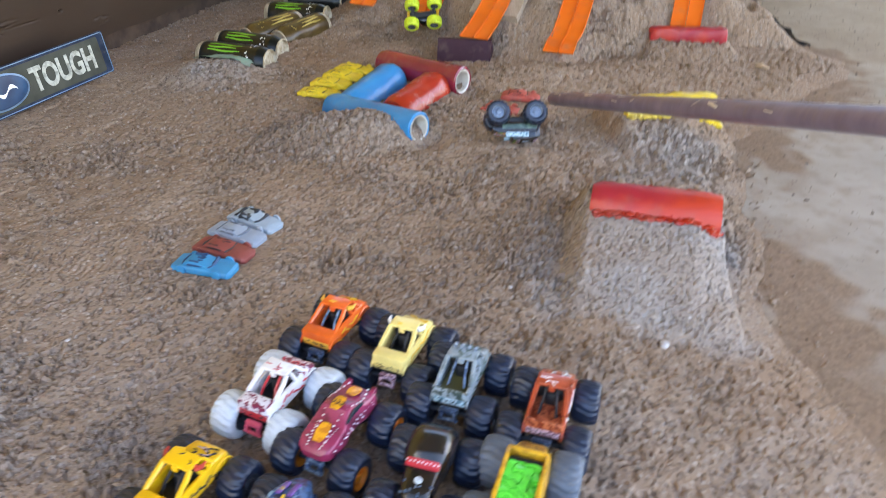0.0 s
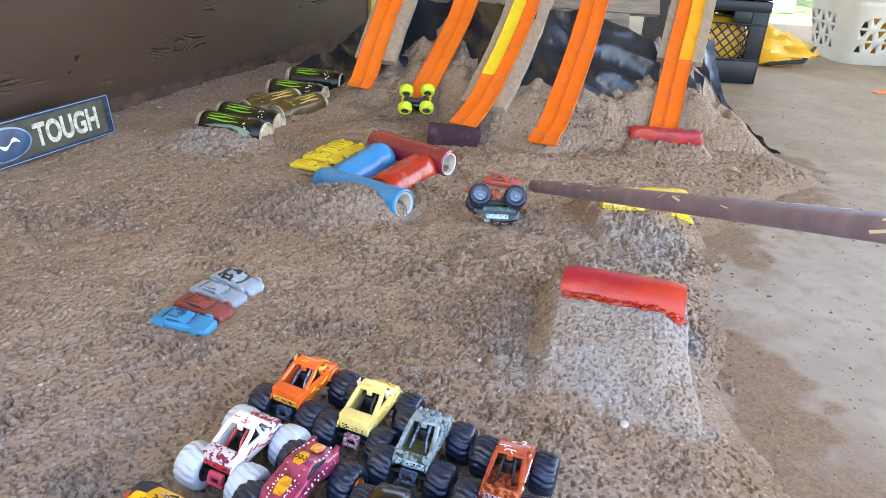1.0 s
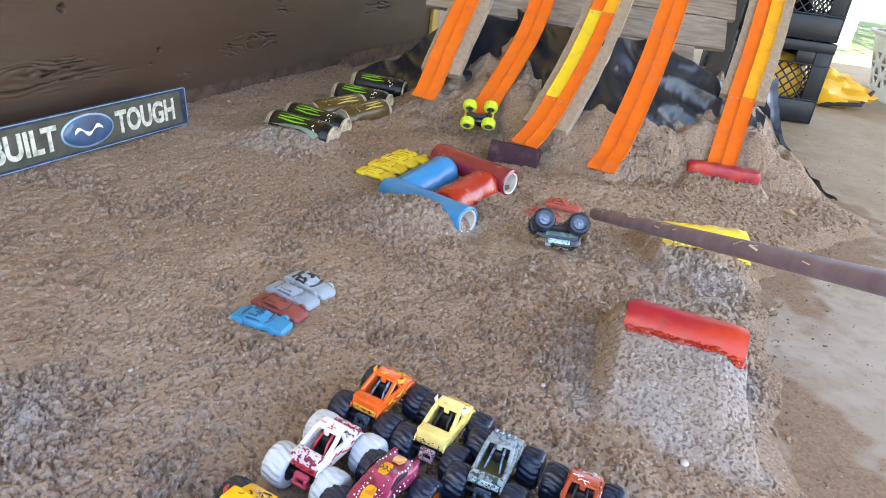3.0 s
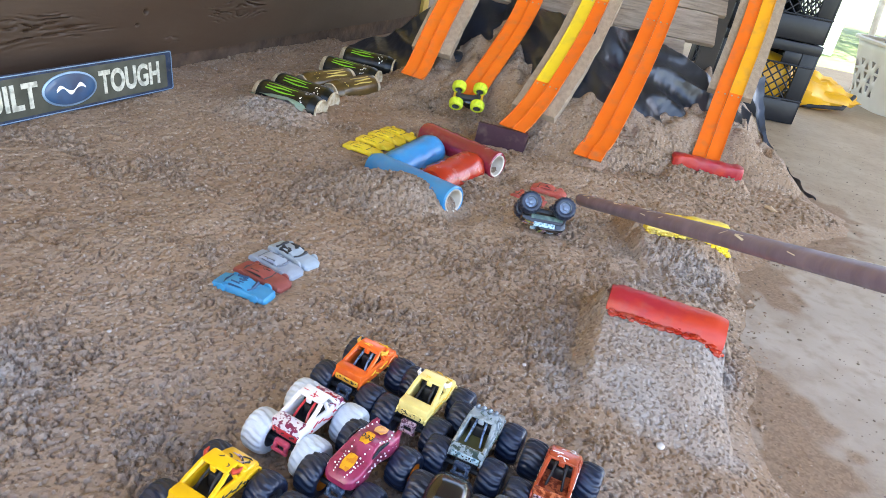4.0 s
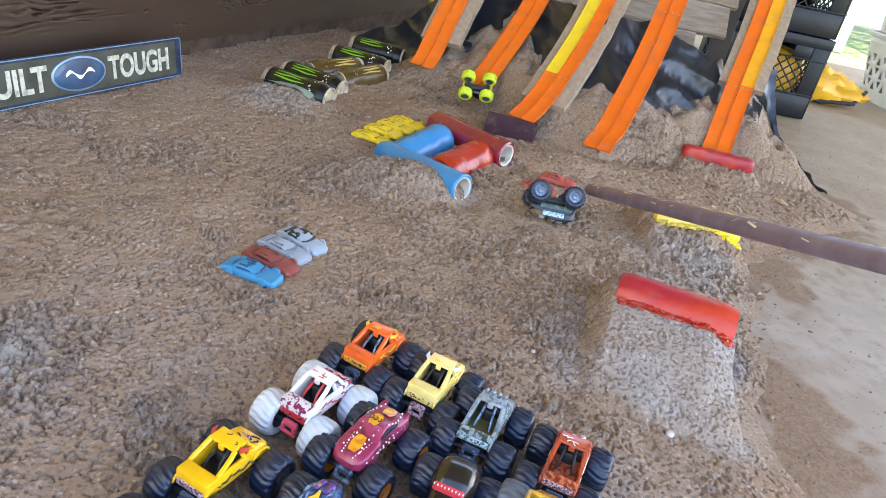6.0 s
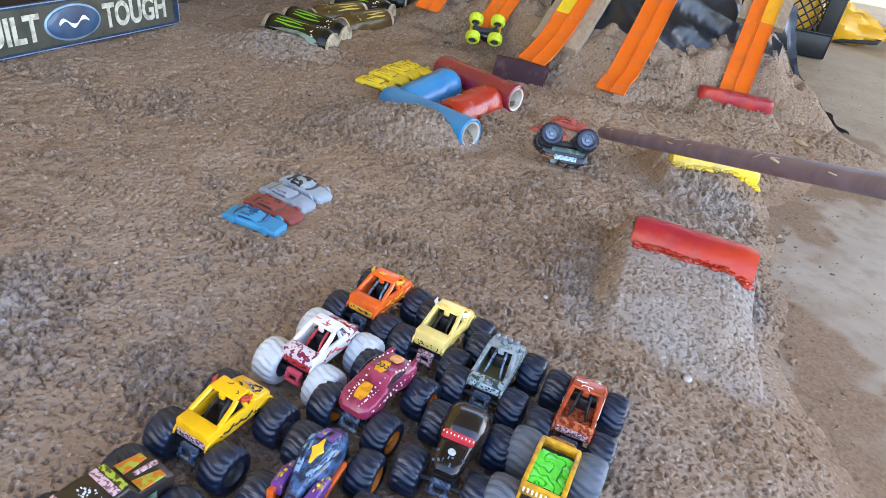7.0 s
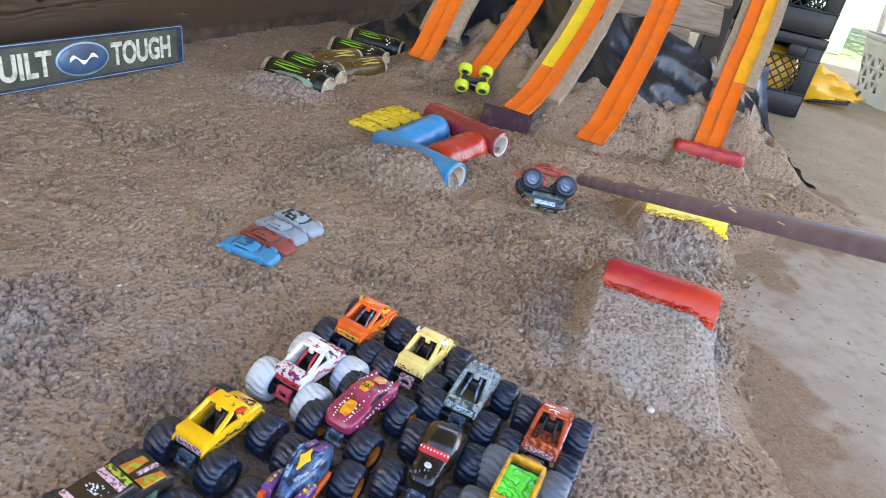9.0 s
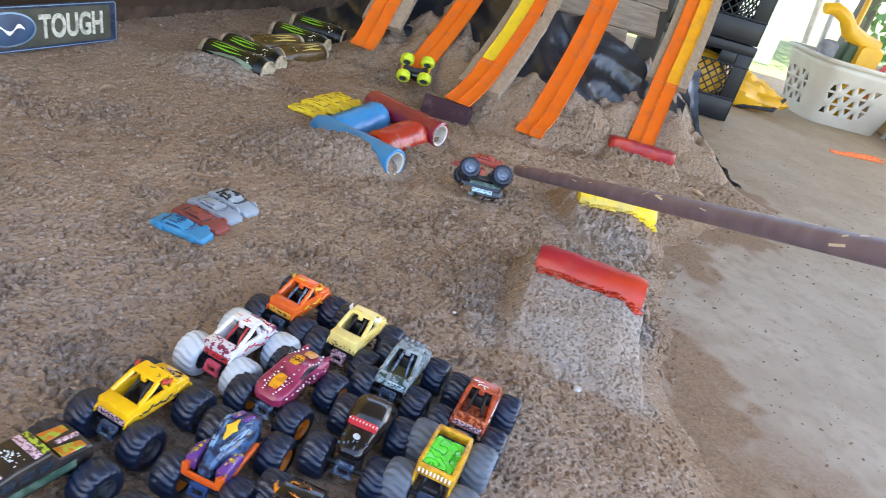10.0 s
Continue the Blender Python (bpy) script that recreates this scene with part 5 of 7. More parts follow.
def tyre_mesh(material, big=1.0):
    key = ("tyre", material.name, big)
    if key not in shared:
        bm = bmesh.new()
        seg, loops = 160, []
        R, W = TYRE_R * big, TYRE_W * big
        for xx, rr, lug in ((-0.46, 0.52, 0), (-0.5, 0.62, 0), (-0.5, 0.76, 0), (-0.47, 0.86, 0.6), (-0.40, 0.93, 1), (-0.30, 0.97, 1), (-0.16, 0.995, 1), (0.0, 1.0, 1), (0.16, 0.995, 1), (0.30, 0.97, 1), (0.40, 0.93, 1), (0.47, 0.86, 0.6), (0.5, 0.76, 0),
                            (0.5, 0.62, 0), (0.46, 0.52, 0)):
            loop = []
            for i in range(seg):
                a = 2 * math.pi * i / seg
                wave = math.sin(18 * a + abs(xx) * 7.0 + (math.pi if xx > 0 else 0))
                r = R * rr - lug * 0.0011 * big * min(1, max(0, 0.25 - wave * 1.8))
                loop.append(Vector((xx * W, r * math.cos(a), r * math.sin(a))))
            loops.append(loop)
        rings(bm, loops, caps=(False, False))
        me = bpy.data.meshes.new("tyre")
        bmesh.ops.recalc_face_normals(bm, faces=bm.faces)
        bm.to_mesh(me)
        bm.free()
        me.materials.append(material)
        me.shade_smooth()
        me.set_sharp_from_angle(angle=radians(50))
        shared[key] = me
    return shared[key]


def hub_mesh(material, big=1.0):
    key = ("hub", material.name, big)
    if key not in shared:
        bm = bmesh.new()
        R, W = TYRE_R * big, TYRE_W * big
        lathe(bm, [(R * 0.56, W * 0.47), (R * 0.50, W * 0.44), (R * 0.44, W * 0.22), (R * 0.22, W * 0.24), (R * 0.18, W * 0.40), (R * 0.08, W * 0.43)], 24, caps=(False, True))
        lathe(bm, [(R * 0.56, -W * 0.47), (R * 0.44, -W * 0.2), (R * 0.1, -W * 0.2)], 24, caps=(False, True))
        for k in range(6):
            a = k * math.pi / 3
            rbox(bm, (W * 0.27, 0, 0), (0.002, 0.0022, R * 0.26), 0.0005, Matrix.Rotation(a, 4, "X") @ Matrix.Translation((0, 0, R * 0.33)), seg=1)
        me = bpy.data.meshes.new("rim")
        bmesh.ops.recalc_face_normals(bm, faces=bm.faces)
        bm.to_mesh(me)
        bm.free()
        me.materials.append(material)
        me.shade_smooth()
        me.set_sharp_from_angle(angle=radians(30))
        shared[key] = me
    return shared[key]


def bars(bm, rnd, count, x0, x1, y, z0, z1):
    for _ in range(count):
        w = rnd.uniform(0.0008, 0.0022)
        rbox(bm, (rnd.uniform(x0, x1), y, rnd.uniform(z0, z1)), (w, 0.0005, rnd.uniform(0.0008, 0.0018)), 0.0002, seg=1)


def monster_truck(x, y, heading, paint, label, style="pickup", deck=None, nose=None, tyre="rubber", hub="hub_grey", chassis="chassis_blue", accent=None, horns=None, lights=None, cage="interior", decal="decal_pale",
                  big=1.0, matrix=None, seed=1, group="monster trucks parked on the dirt", bed=None):
    rnd = random.Random(seed)
    base = matrix if matrix is not None else pose(x, y, ground_z(x, y) + 0.0005, 0, 0, heading - 90)
    t = thing("monster_truck", label, "toy truck", group, base)
    # frame, axles and springs
    bm = bmesh.new()
    rbox(bm, (0, 0, 0.026), (0.015, 0.058, 0.009), 0.002)
    for sy in (-1, 1):
        for sx in (-1, 1):
            tube(bm, [(sx * 0.009, sy * 0.027, 0.019), (sx * 0.0075, sy * 0.020, 0.034)], 0.0022, 8)
            tube(bm, [(sx * 0.012, sy * 0.031, 0.019), (sx * 0.008, sy * 0.012, 0.027)], 0.0012, 6)
    part("frame", bm, M["chassis_dark"], t)
    for sy in (-1, 1):
        bm = bmesh.new()
        lathe(bm, [(0.0024, -0.020), (0.0024, -0.005), (0.0052, -0.003), (0.0052, 0.003), (0.0024, 0.005), (0.0024, 0.020)], 12, Matrix.Translation((0, sy * 0.029, TYRE_R)), (True, True))
        part("axle", bm, M["chassis_dark"], t)
        bm = bmesh.new()
        rbox(bm, (0, sy * 0.0355, 0.0265), (0.016, 0.005, 0.006), 0.0015)
        rbox(bm, (-0.006, sy * 0.0375, 0.022), (0.003, 0.005, 0.010), 0.001)
        rbox(bm, (0.006, sy * 0.0375, 0.022), (0.003, 0.005, 0.010), 0.001)
        rbox(bm, (0, sy * 0.039, 0.0195), (0.018, 0.003, 0.003), 0.001)
        part("bumper", bm, M[chassis], t)
        for sx in (-1, 1):
            ty = new("tyre", tyre_mesh(M[tyre], big))
            ty.parent, ty.matrix_basis = t, pose(sx * 0.0275, sy * 0.029, TYRE_R * big, rnd.uniform(0, 90), 0, 0 if sx > 0 else 180)
            hb = new("rim", hub_mesh(M[hub], big))
            hb.parent = ty
    P = M[paint]
    BODY = Matrix.Translation((0, 0, 0.0)) @ Matrix.Diagonal((0.88, 0.91, 0.945, 1))
    if style == "pickup":
        def bit(name, build, material=P, label=""):
            bm = bmesh.new()
            build(bm)
            return part(name, bm, material, t, label, matrix=BODY)

        body = bit("rear_deck", lambda q: rbox(q, (0, -0.0355, 0.0415), (0.036, 0.0038, 0.017), 0.0014) if bed else rbox(q, (0, -0.030, 0.0415), (0.036, 0.015, 0.017), 0.0022), M[deck or paint])
        hood = bit("hood", lambda q: loft(q, [(0.014, 0, 0.0176, 0.033, 0.0505, 0.003), (0.020, 0, 0.0180, 0.033, 0.0508, 0.003), (0.030, 0, 0.0178, 0.033, 0.0485, 0.003),
                                              (0.0365, 0, 0.0172, 0.034, 0.0465, 0.003), (0.0385, 0, 0.0158, 0.035, 0.0445, 0.003)]), M[nose or paint])
        roof = bit("roof", lambda q: rbox(q, (0, 0.0050, 0.0612), (0.0300, 0.0165, 0.0034), 0.0014))
        bit("roof_scoop", lambda q: rbox(q, (0, -0.0035, 0.0590), (0.0065, 0.0030, 0.0065), 0.0012))
        for sx in (-1, 1):
            bit("side_panel", lambda q: rbox(q, (sx * 0.0165, -0.009, 0.0415), (0.0036, 0.055, 0.0165), 0.0014))
            bit("rear_pillar", lambda q: tube(q, [(sx * 0.0162, -0.0235, 0.0492), (sx * 0.0150, -0.008, 0.0560), (sx * 0.0138, -0.001, 0.0602)], [0.0022, 0.0026, 0.0026], 6))
            bit("front_pillar", lambda q: tube(q, [(sx * 0.0160, 0.021, 0.0500), (sx * 0.0135, 0.0125, 0.0605)], 0.0020, 6))
            bit("door_pillar", lambda q: tube(q, [(sx * 0.0166, 0.008, 0.0490), (sx * 0.0142, 0.004, 0.0602)], 0.0024, 6))
            for sy in (-0.029, 0.029):
                bit("wheel_arch", lambda q: tube(q, [(sx * 0.0178, sy + 0.0105 * math.cos(a), 0.0355 + 0.0075 * math.sin(a)) for a in [math.pi * k / 8 for k in range(9)]], 0.0013, 6))
            bit("roll_bar", lambda q: tube(q, [(sx * 0.009, -0.019, 0.036), (sx * 0.0065, -0.010, 0.049), (sx * 0.0055, 0.001, 0.056)], 0.0014, 6), M[cage])
        bit("cargo_floor", lambda q: rbox(q, (0, -0.0095, 0.0380 if bed else 0.0345), (0.030, 0.050, 0.003), 0.0008), M[bed or "interior"])
        bit("dashboard", lambda q: rbox(q, (0, 0.0105, 0.0435), (0.028, 0.010, 0.014), 0.002), M["interior"])
        bit("seat", lambda q: rbox(q, (0, -0.0005, 0.0435), (0.012, 0.006, 0.016), 0.002), M["interior"])
        bm = bmesh.new()
        rings(bm, [[Vector((sx * wx, yy, zz)) for sx in (-1, 1)] + [Vector((-sx * wx, yy + 0.001, zz - 0.001)) for sx in (-1, 1)] for wx, yy, zz in ((0.0150, 0.0205, 0.0507), (0.0126, 0.0128, 0.0600))])
        part("windscreen", bm, M["glass_dark"], t, matrix=BODY)
        bm = bmesh.new()
        rbox(bm, (0, -0.0378, 0.0385), (0.031, 0.0012, 0.0065), 0.0005)
        part("tailgate_strip", bm, M[decal], body)
        bm = bmesh.new()
        bars(bm, rnd, 14, -0.013, 0.013, -0.0386, 0.0365, 0.0410)
        pieces("letter_bar", bm, M["ink"], body)
        def scrawl(name, parent, x, y, z, run, material, slope=0.0, r=0.00045, side=0):
            bm = bmesh.new()
            ang, pts = rnd.uniform(0, 6.3), []
            for _ in range(5):
                pts.append((x, y, z + slope * y if not side else z))
                ang += rnd.uniform(-1.0, 1.0)
                if side:
                    y, z = y + run * rnd.uniform(0.5, 1.0), z + run * 0.5 * math.sin(ang)
                else:
                    x, y = max(-0.013, min(0.013, x + run * math.cos(ang))), y + run * 0.6 * math.sin(ang)
            tube(bm, pts, [r * q for q in (0.4, 1.3, 1.0, 1.4, 0.3)], 5)
            part(name, bm, M[material], parent)
        if accent:
            for k in range(9):
                y0 = rnd.uniform(0.023, 0.032)
                scrawl("hood_mark", hood, rnd.uniform(-0.011, 0.011), y0, 0.0562, 0.0035, accent if k % 3 else decal, -0.235, 0.0006)
            for k in range(2 if horns else 5):
                scrawl("roof_mark", roof, rnd.uniform(-0.010, 0.010), 0.005 + rnd.uniform(-0.004, 0.004), 0.0629, 0.0022, accent)
            for sx in (-1, 1):
                for k in range(6):
                    scrawl("side_mark", body, sx * 0.0183, -0.024 + k * 0.0078, rnd.uniform(0.037, 0.044), 0.0030, accent, r=0.0008, side=1)
    elif style == "coupe":
        bm = bmesh.new()
        loft(bm, [(-0.039, 0, 0.0150, 0.036, 0.047, 0.003), (-0.036, 0, 0.0185, 0.033, 0.051, 0.004), (-0.020, 0, 0.0190, 0.032, 0.053, 0.006), (-0.008, 0, 0.0150, 0.032, 0.0600, 0.004),
                  (0.003, 0, 0.0150, 0.032, 0.0600, 0.004), (0.013, 0, 0.0182, 0.032, 0.0515, 0.003), (0.030, 0, 0.0185, 0.033, 0.0480, 0.003), (0.038, 0, 0.0160, 0.034, 0.0450, 0.003), (0.0415, 0, 0.0105, 0.035, 0.041, 0.002)], 4)
        body = part("body", bm, P, t, matrix=BODY)
        for sx in (-1, 1):
            bm = bmesh.new()
            loft(bm, [(-0.041, sx * 0.0135, 0.0024, 0.047, 0.0525, 0.001), (-0.034, sx * 0.0145, 0.0024, 0.047, 0.0525, 0.001), (-0.026, sx * 0.015, 0.001, 0.047, 0.050, 0.0005)])
            part("fin", bm, P, body)
        for nm, y0, y1, z0, z1, w in (("hood_patch", 0.016, 0.034, 0.0532, 0.0478, 0.0125), ("roof_patch", -0.010, 0.006, 0.0616, 0.0608, 0.012), ("tail_patch", -0.034, -0.020, 0.0528, 0.0552, 0.013)):
            bm = bmesh.new()
            loops = []
            for k in range(7):
                f = k / 6
                ww = w * (0.45 + 0.55 * math.sin(math.pi * (0.15 + 0.75 * f)))
                loops.append([Vector((q * ww / 2 * 2 * 0.5, y0 + (y1 - y0) * f, z0 + (z1 - z0) * f + 0.0004 - abs(q) * 0.0006)) for q in (-1, -0.5, 0, 0.5, 1)])
            rings(bm, loops, caps=(False, False), closed=False)
            part(nm, bm, M[accent or "decal_amber"], body)
        bm = bmesh.new()
        for sx in (-1, 1):
            for k in range(13):
                rbox(bm, (sx * (0.0175 + 0.0008 * math.sin(k * 0.9)), -0.034 + k * 0.0056, 0.0470 - 0.0004 * k), (0.0016, 0.0018, 0.0016), 0.0005, seg=1)
                rbox(bm, (sx * (0.0105 + 0.0035 * math.sin(k * 0.5)), -0.034 + k * 0.0056, 0.0535 + 0.006 * math.exp(-((k - 5.5) / 2.2) ** 2) - 0.0006 * max(0, k - 7)), (0.0018, 0.0018, 0.0016), 0.0006, seg=1)
            for k in range(8):
                rbox(bm, (sx * (0.0065 + 0.0006 * k), 0.0385 - k * 0.0032, 0.0462 + 0.0006 * k), (0.0013, 0.0013, 0.0014), 0.0004, seg=1)
                rbox(bm, (sx * 0.0182, -0.030 + k * 0.0088, 0.0425), (0.0014, 0.0020, 0.0016), 0.0004, seg=1)
        pieces("dot", bm, M["white_mark"], body)
        bm = bmesh.new()
        for k in range(3):
            tube(bm, [(-0.0045 + 0.0045 * k + 0.0016 * math.cos(a), -0.002 + 0.0026 * math.sin(a), 0.0622) for a in (0.3, 1.5, 2.7, 3.9, 5.1)], 0.0005, 5)
        pieces("roof_mark", bm, M["ink"], body)
        bm = bmesh.new()
        for sx in (-1, 1):
            loft(bm, [(-0.016, sx * 0.0170, 0.0006, 0.0545, 0.0570, 0.0003), (-0.002, sx * 0.0160, 0.0006, 0.0530, 0.0590, 0.0003), (0.010, sx * 0.0168, 0.0006, 0.0525, 0.0550, 0.0003)])
        pieces("window", bm, M["glass_dark"], body)
    elif style == "dome":
        bm = bmesh.new()
        loft(bm, [(-0.038, 0, 0.0150, 0.036, 0.050, 0.006), (-0.034, 0, 0.0195, 0.033, 0.056, 0.010), (-0.020, 0, 0.0212, 0.032, 0.0640, 0.014), (-0.004, 0, 0.0210, 0.032, 0.0650, 0.014), (0.006, 0, 0.0195, 0.032, 0.0610, 0.012),
                  (0.012, 0, 0.0160, 0.032, 0.0520, 0.008), (0.028, 0, 0.0145, 0.033, 0.0490, 0.006), (0.036, 0, 0.0120, 0.035, 0.0455, 0.005), (0.039, 0, 0.008, 0.037, 0.043, 0.003)], 4)
        body = part("body", bm, P, t, matrix=BODY)
        bm = bmesh.new()
        loft(bm, [(0.0085, 0, 0.0150, 0.0530, 0.0585, 0.003), (0.0125, 0, 0.0150, 0.0520, 0.0560, 0.002)])
        part("visor", bm, M["decal_red"], body)
        bm = bmesh.new()
        for k in range(9):
            rbox(bm, (-0.014 + 0.0035 * k, 0.0108 + 0.0006 * (k % 2), 0.0575), (0.0012, 0.0022, 0.0012), 0.0004, seg=1)
        pieces("tooth", bm, M["white_mark"], body)
        bm = bmesh.new()
        lathe(bm, [(0.0036, 0.0), (0.0036, 0.0006), (0.0030, 0.0008), (0.0004, 0.0008)], 20, Matrix.Translation((0, 0.023, 0.0500)) @ Matrix.Rotation(radians(-97), 4, "Y"))
        part("badge", bm, M["decal_pale"], body)
        bm = bmesh.new()
        for k in range(8):
            rbox(bm, (rnd.uniform(-0.012, 0.012), rnd.uniform(0.024, 0.036), 0.0478), (rnd.uniform(0.0006, 0.003), rnd.uniform(0.0008, 0.004), 0.003), 0.0004, seg=1)
        pieces("hood_mark", bm, M["chassis_blue"], body)
    elif style == "sculpted":
        bm = bmesh.new()
        loft(bm, [(-0.036, 0, 0.0055, 0.036, 0.047, 0.003), (-0.026, 0, 0.0075, 0.034, 0.053, 0.004), (-0.008, 0, 0.0145, 0.033, 0.059, 0.009), (0.008, 0, 0.0172, 0.033, 0.0625, 0.011),
                  (0.020, 0, 0.0160, 0.034, 0.0585, 0.009), (0.032, 0, 0.0125, 0.036, 0.053, 0.007), (0.041, 0, 0.0070, 0.040, 0.047, 0.003)], 4)
        body = part("body", bm, P, t, matrix=BODY)
        for sx in (-1, 1):
            for k in range(3):
                bm = bmesh.new()
                tube(bm, [(sx * 0.003, -0.033 + k * 0.004, 0.050), (sx * (0.008 + 0.002 * k), -0.008, 0.0605 - 0.001 * k), (sx * (0.011 + 0.002 * k), 0.012, 0.061 - 0.003 * k), (sx * 0.006, 0.034, 0.051)], [0.0010, 0.0014, 0.0014, 0.0006], 6)
                part("rib", bm, P, body)
        for sx in (-1, 1):
            bm = bmesh.new()
            loft(bm, [(-0.034, sx * 0.0150, 0.0050, 0.037, 0.049, 0.002), (-0.020, sx * 0.0155, 0.0050, 0.036, 0.051, 0.003), (-0.006, sx * 0.0160, 0.0030, 0.036, 0.046, 0.002)])
            part("fender", bm, M["car_purple"], body)
            bm = bmesh.new()
            loft(bm, [(-0.0405, sx * 0.0165, 0.0028, 0.034, 0.047, 0.001), (-0.020, sx * 0.0185, 0.0020, 0.033, 0.039, 0.001), (0.020, sx * 0.0165, 0.0020, 0.033, 0.038, 0.001)])
            part("side_rail", bm, M["car_orange"], body)
            bm = bmesh.new()
            for k in range(3):
                rbox(bm, (sx * 0.0145, -0.028 + 0.006 * k, 0.0515), (0.0012 + 0.0014 * (k % 2), 0.0030, 0.0010), 0.0004, Matrix.Rotation(sx * 0.02 * k, 4, "Z"), seg=1)
            pieces("fender_mark", bm, M["decal_yellow"], body)
        bm = bmesh.new()
        rbox(bm, (0, -0.0395, 0.036), (0.034, 0.003, 0.006), 0.001)
        part("tail_bar", bm, M["car_orange"], body)
        bm = bmesh.new()
        loft(bm, [(-0.012, 0, 0.0010, 0.0575, 0.0590, 0.0004), (-0.004, 0, 0.0032, 0.0590, 0.0612, 0.0008), (0.000, 0, 0.0058, 0.0600, 0.0622, 0.0008), (0.004, 0, 0.0026, 0.0605, 0.0630, 0.0008), (0.011, 0, 0.0008, 0.0615, 0.0632, 0.0004)])
        part("flame_patch", bm, M["decal_yellow"], body)
        for sx in (-1, 1):
            bm = bmesh.new()
            loft(bm, [(-0.022, sx * 0.0050, 0.0020, 0.0530, 0.0580, 0.001), (-0.006, sx * 0.0090, 0.0030, 0.0560, 0.0602, 0.001), (0.010, sx * 0.0100, 0.0030, 0.0575, 0.0625, 0.001), (0.024, sx * 0.0070, 0.0010, 0.0540, 0.0590, 0.001)])
            part("pale_panel", bm, M["glass_pale"], body)
            bm = bmesh.new()
            loft(bm, [(0.010, sx * 0.0050, 0.0020, 0.0630, 0.0652, 0.0008), (0.026, sx * 0.0045, 0.0024, 0.0560, 0.0592, 0.0008)])
            part("eye_patch", bm, M["car_purple"], body)
    elif style == "hearse":
        bm = bmesh.new()
        loft(bm, [(-0.041, 0, 0.0165, 0.034, 0.053, 0.003), (-0.038, 0, 0.0178, 0.033, 0.0600, 0.003), (-0.022, 0, 0.0178, 0.032, 0.0630, 0.003), (0.004, 0, 0.0172, 0.032, 0.0630, 0.003), (0.011, 0, 0.0172, 0.032, 0.053, 0.003),
                  (0.034, 0, 0.0172, 0.033, 0.0500, 0.003), (0.040, 0, 0.0165, 0.034, 0.0470, 0.003)])
        body = part("body", bm, P, t, matrix=BODY)
        bm = bmesh.new()
        rbox(bm, (0, -0.0345, 0.0622), (0.031, 0.005, 0.0012), 0.0004, Matrix.Translation((0, -0.0345, 0.0622)) @ Matrix.Rotation(radians(12), 4, "X") @ Matrix.Translation((0, 0.0345, -0.0622)))
        rbox(bm, (0, -0.0045, 0.0632), (0.030, 0.0065, 0.0010), 0.0004)
        pieces("roof_strip", bm, M["decal_pink"], body)
        bm = bmesh.new()
        for k in range(30):
            rbox(bm, (rnd.gauss(0, 0.005), rnd.uniform(-0.023, -0.012), 0.0632), (rnd.uniform(0.0006, 0.0024), rnd.uniform(0.0005, 0.0014), 0.0008), 0.0003, seg=1)
        pieces("roof_mark", bm, M["decal_pale"], body)
        bm = bmesh.new()
        loft(bm, [(0.012, 0, 0.0165, 0.0500, 0.0534, 0.001), (0.033, 0, 0.0168, 0.0480, 0.0508, 0.001)])
        part("hood_panel", bm, M["car_hearse"], body)
        for sx in (-1, 1):
            bm = bmesh.new()
            loft(bm, [(0.0125, sx * 0.0105, 0.0062, 0.0520, 0.0537, 0.0006), (0.022, sx * 0.0110, 0.0055, 0.0510, 0.0525, 0.0006), (0.034, sx * 0.0120, 0.0040, 0.0490, 0.0510, 0.0006)])
            part("flame_patch", bm, M["car_licks"], body)
        bm = bmesh.new()
        rbox(bm, (0, 0.0022, 0.0632), (0.029, 0.0055, 0.0010), 0.0004)
        part("roof_text_strip", bm, M["car_leaf"], body)
        bm = bmesh.new()
        rbox(bm, (0, 0.022, 0.0512), (0.0045, 0.020, 0.0020), 0.0008, Matrix.Rotation(radians(-6), 4, "X") @ Matrix.Translation((0, 0, 0.003)))
        part("hood_stripe", bm, M["decal_pink"], body)
        for sx in (-1, 1):
            bm = bmesh.new()
            for k in range(3):
                rbox(bm, (sx * 0.0179, -0.029 + 0.014 * k, 0.0530), (0.0010, 0.0105, 0.0085), 0.0005, seg=1)
            pieces("side_window", bm, M["glass_dark"], body)
            bm = bmesh.new()
            rbox(bm, (sx * 0.0181, -0.006, 0.0405), (0.0008, 0.060, 0.0080), 0.0003, seg=1)
            part("side_panel", bm, M["car_green"], body)
            if accent:
                bm = bmesh.new()
                rbox(bm, (sx * 0.0184, -0.002, 0.0540), (0.0010, 0.040, 0.0080), 0.0004, seg=1)
                part("side_lettering", bm, M[accent], body, "pale blue strip of side lettering")
        bm = bmesh.new()
        rbox(bm, (0, -0.0412, 0.0510), (0.027, 0.0012, 0.010), 0.0005)
        part("rear_window", bm, M["glass_pale"], body)
    elif style == "slime":
        bm = bmesh.new()
        for sx in (-1, 1):
            bm = bmesh.new()
            rbox(bm, (sx * 0.0175, -0.012, 0.0480), (0.0030, 0.054, 0.030), 0.0013, top=0.97)
            part("side_panel", bm, P, t, matrix=BODY)
            bm = bmesh.new()
            rbox(bm, (sx * 0.0165, -0.012, 0.0635), (0.0040, 0.052, 0.0030), 0.0010)
            part("side_rail", bm, P, t, matrix=BODY)
        bm = bmesh.new()
        rbox(bm, (0, 0.0140, 0.0620), (0.036, 0.0040, 0.0060), 0.0012)
        part("front_rail", bm, P, t, matrix=BODY)
        bm = bmesh.new()
        rbox(bm, (0, -0.0385, 0.0560), (0.037, 0.0030, 0.012), 0.0010)
        part("tail_panel", bm, P, t, matrix=BODY)
        bm = bmesh.new()
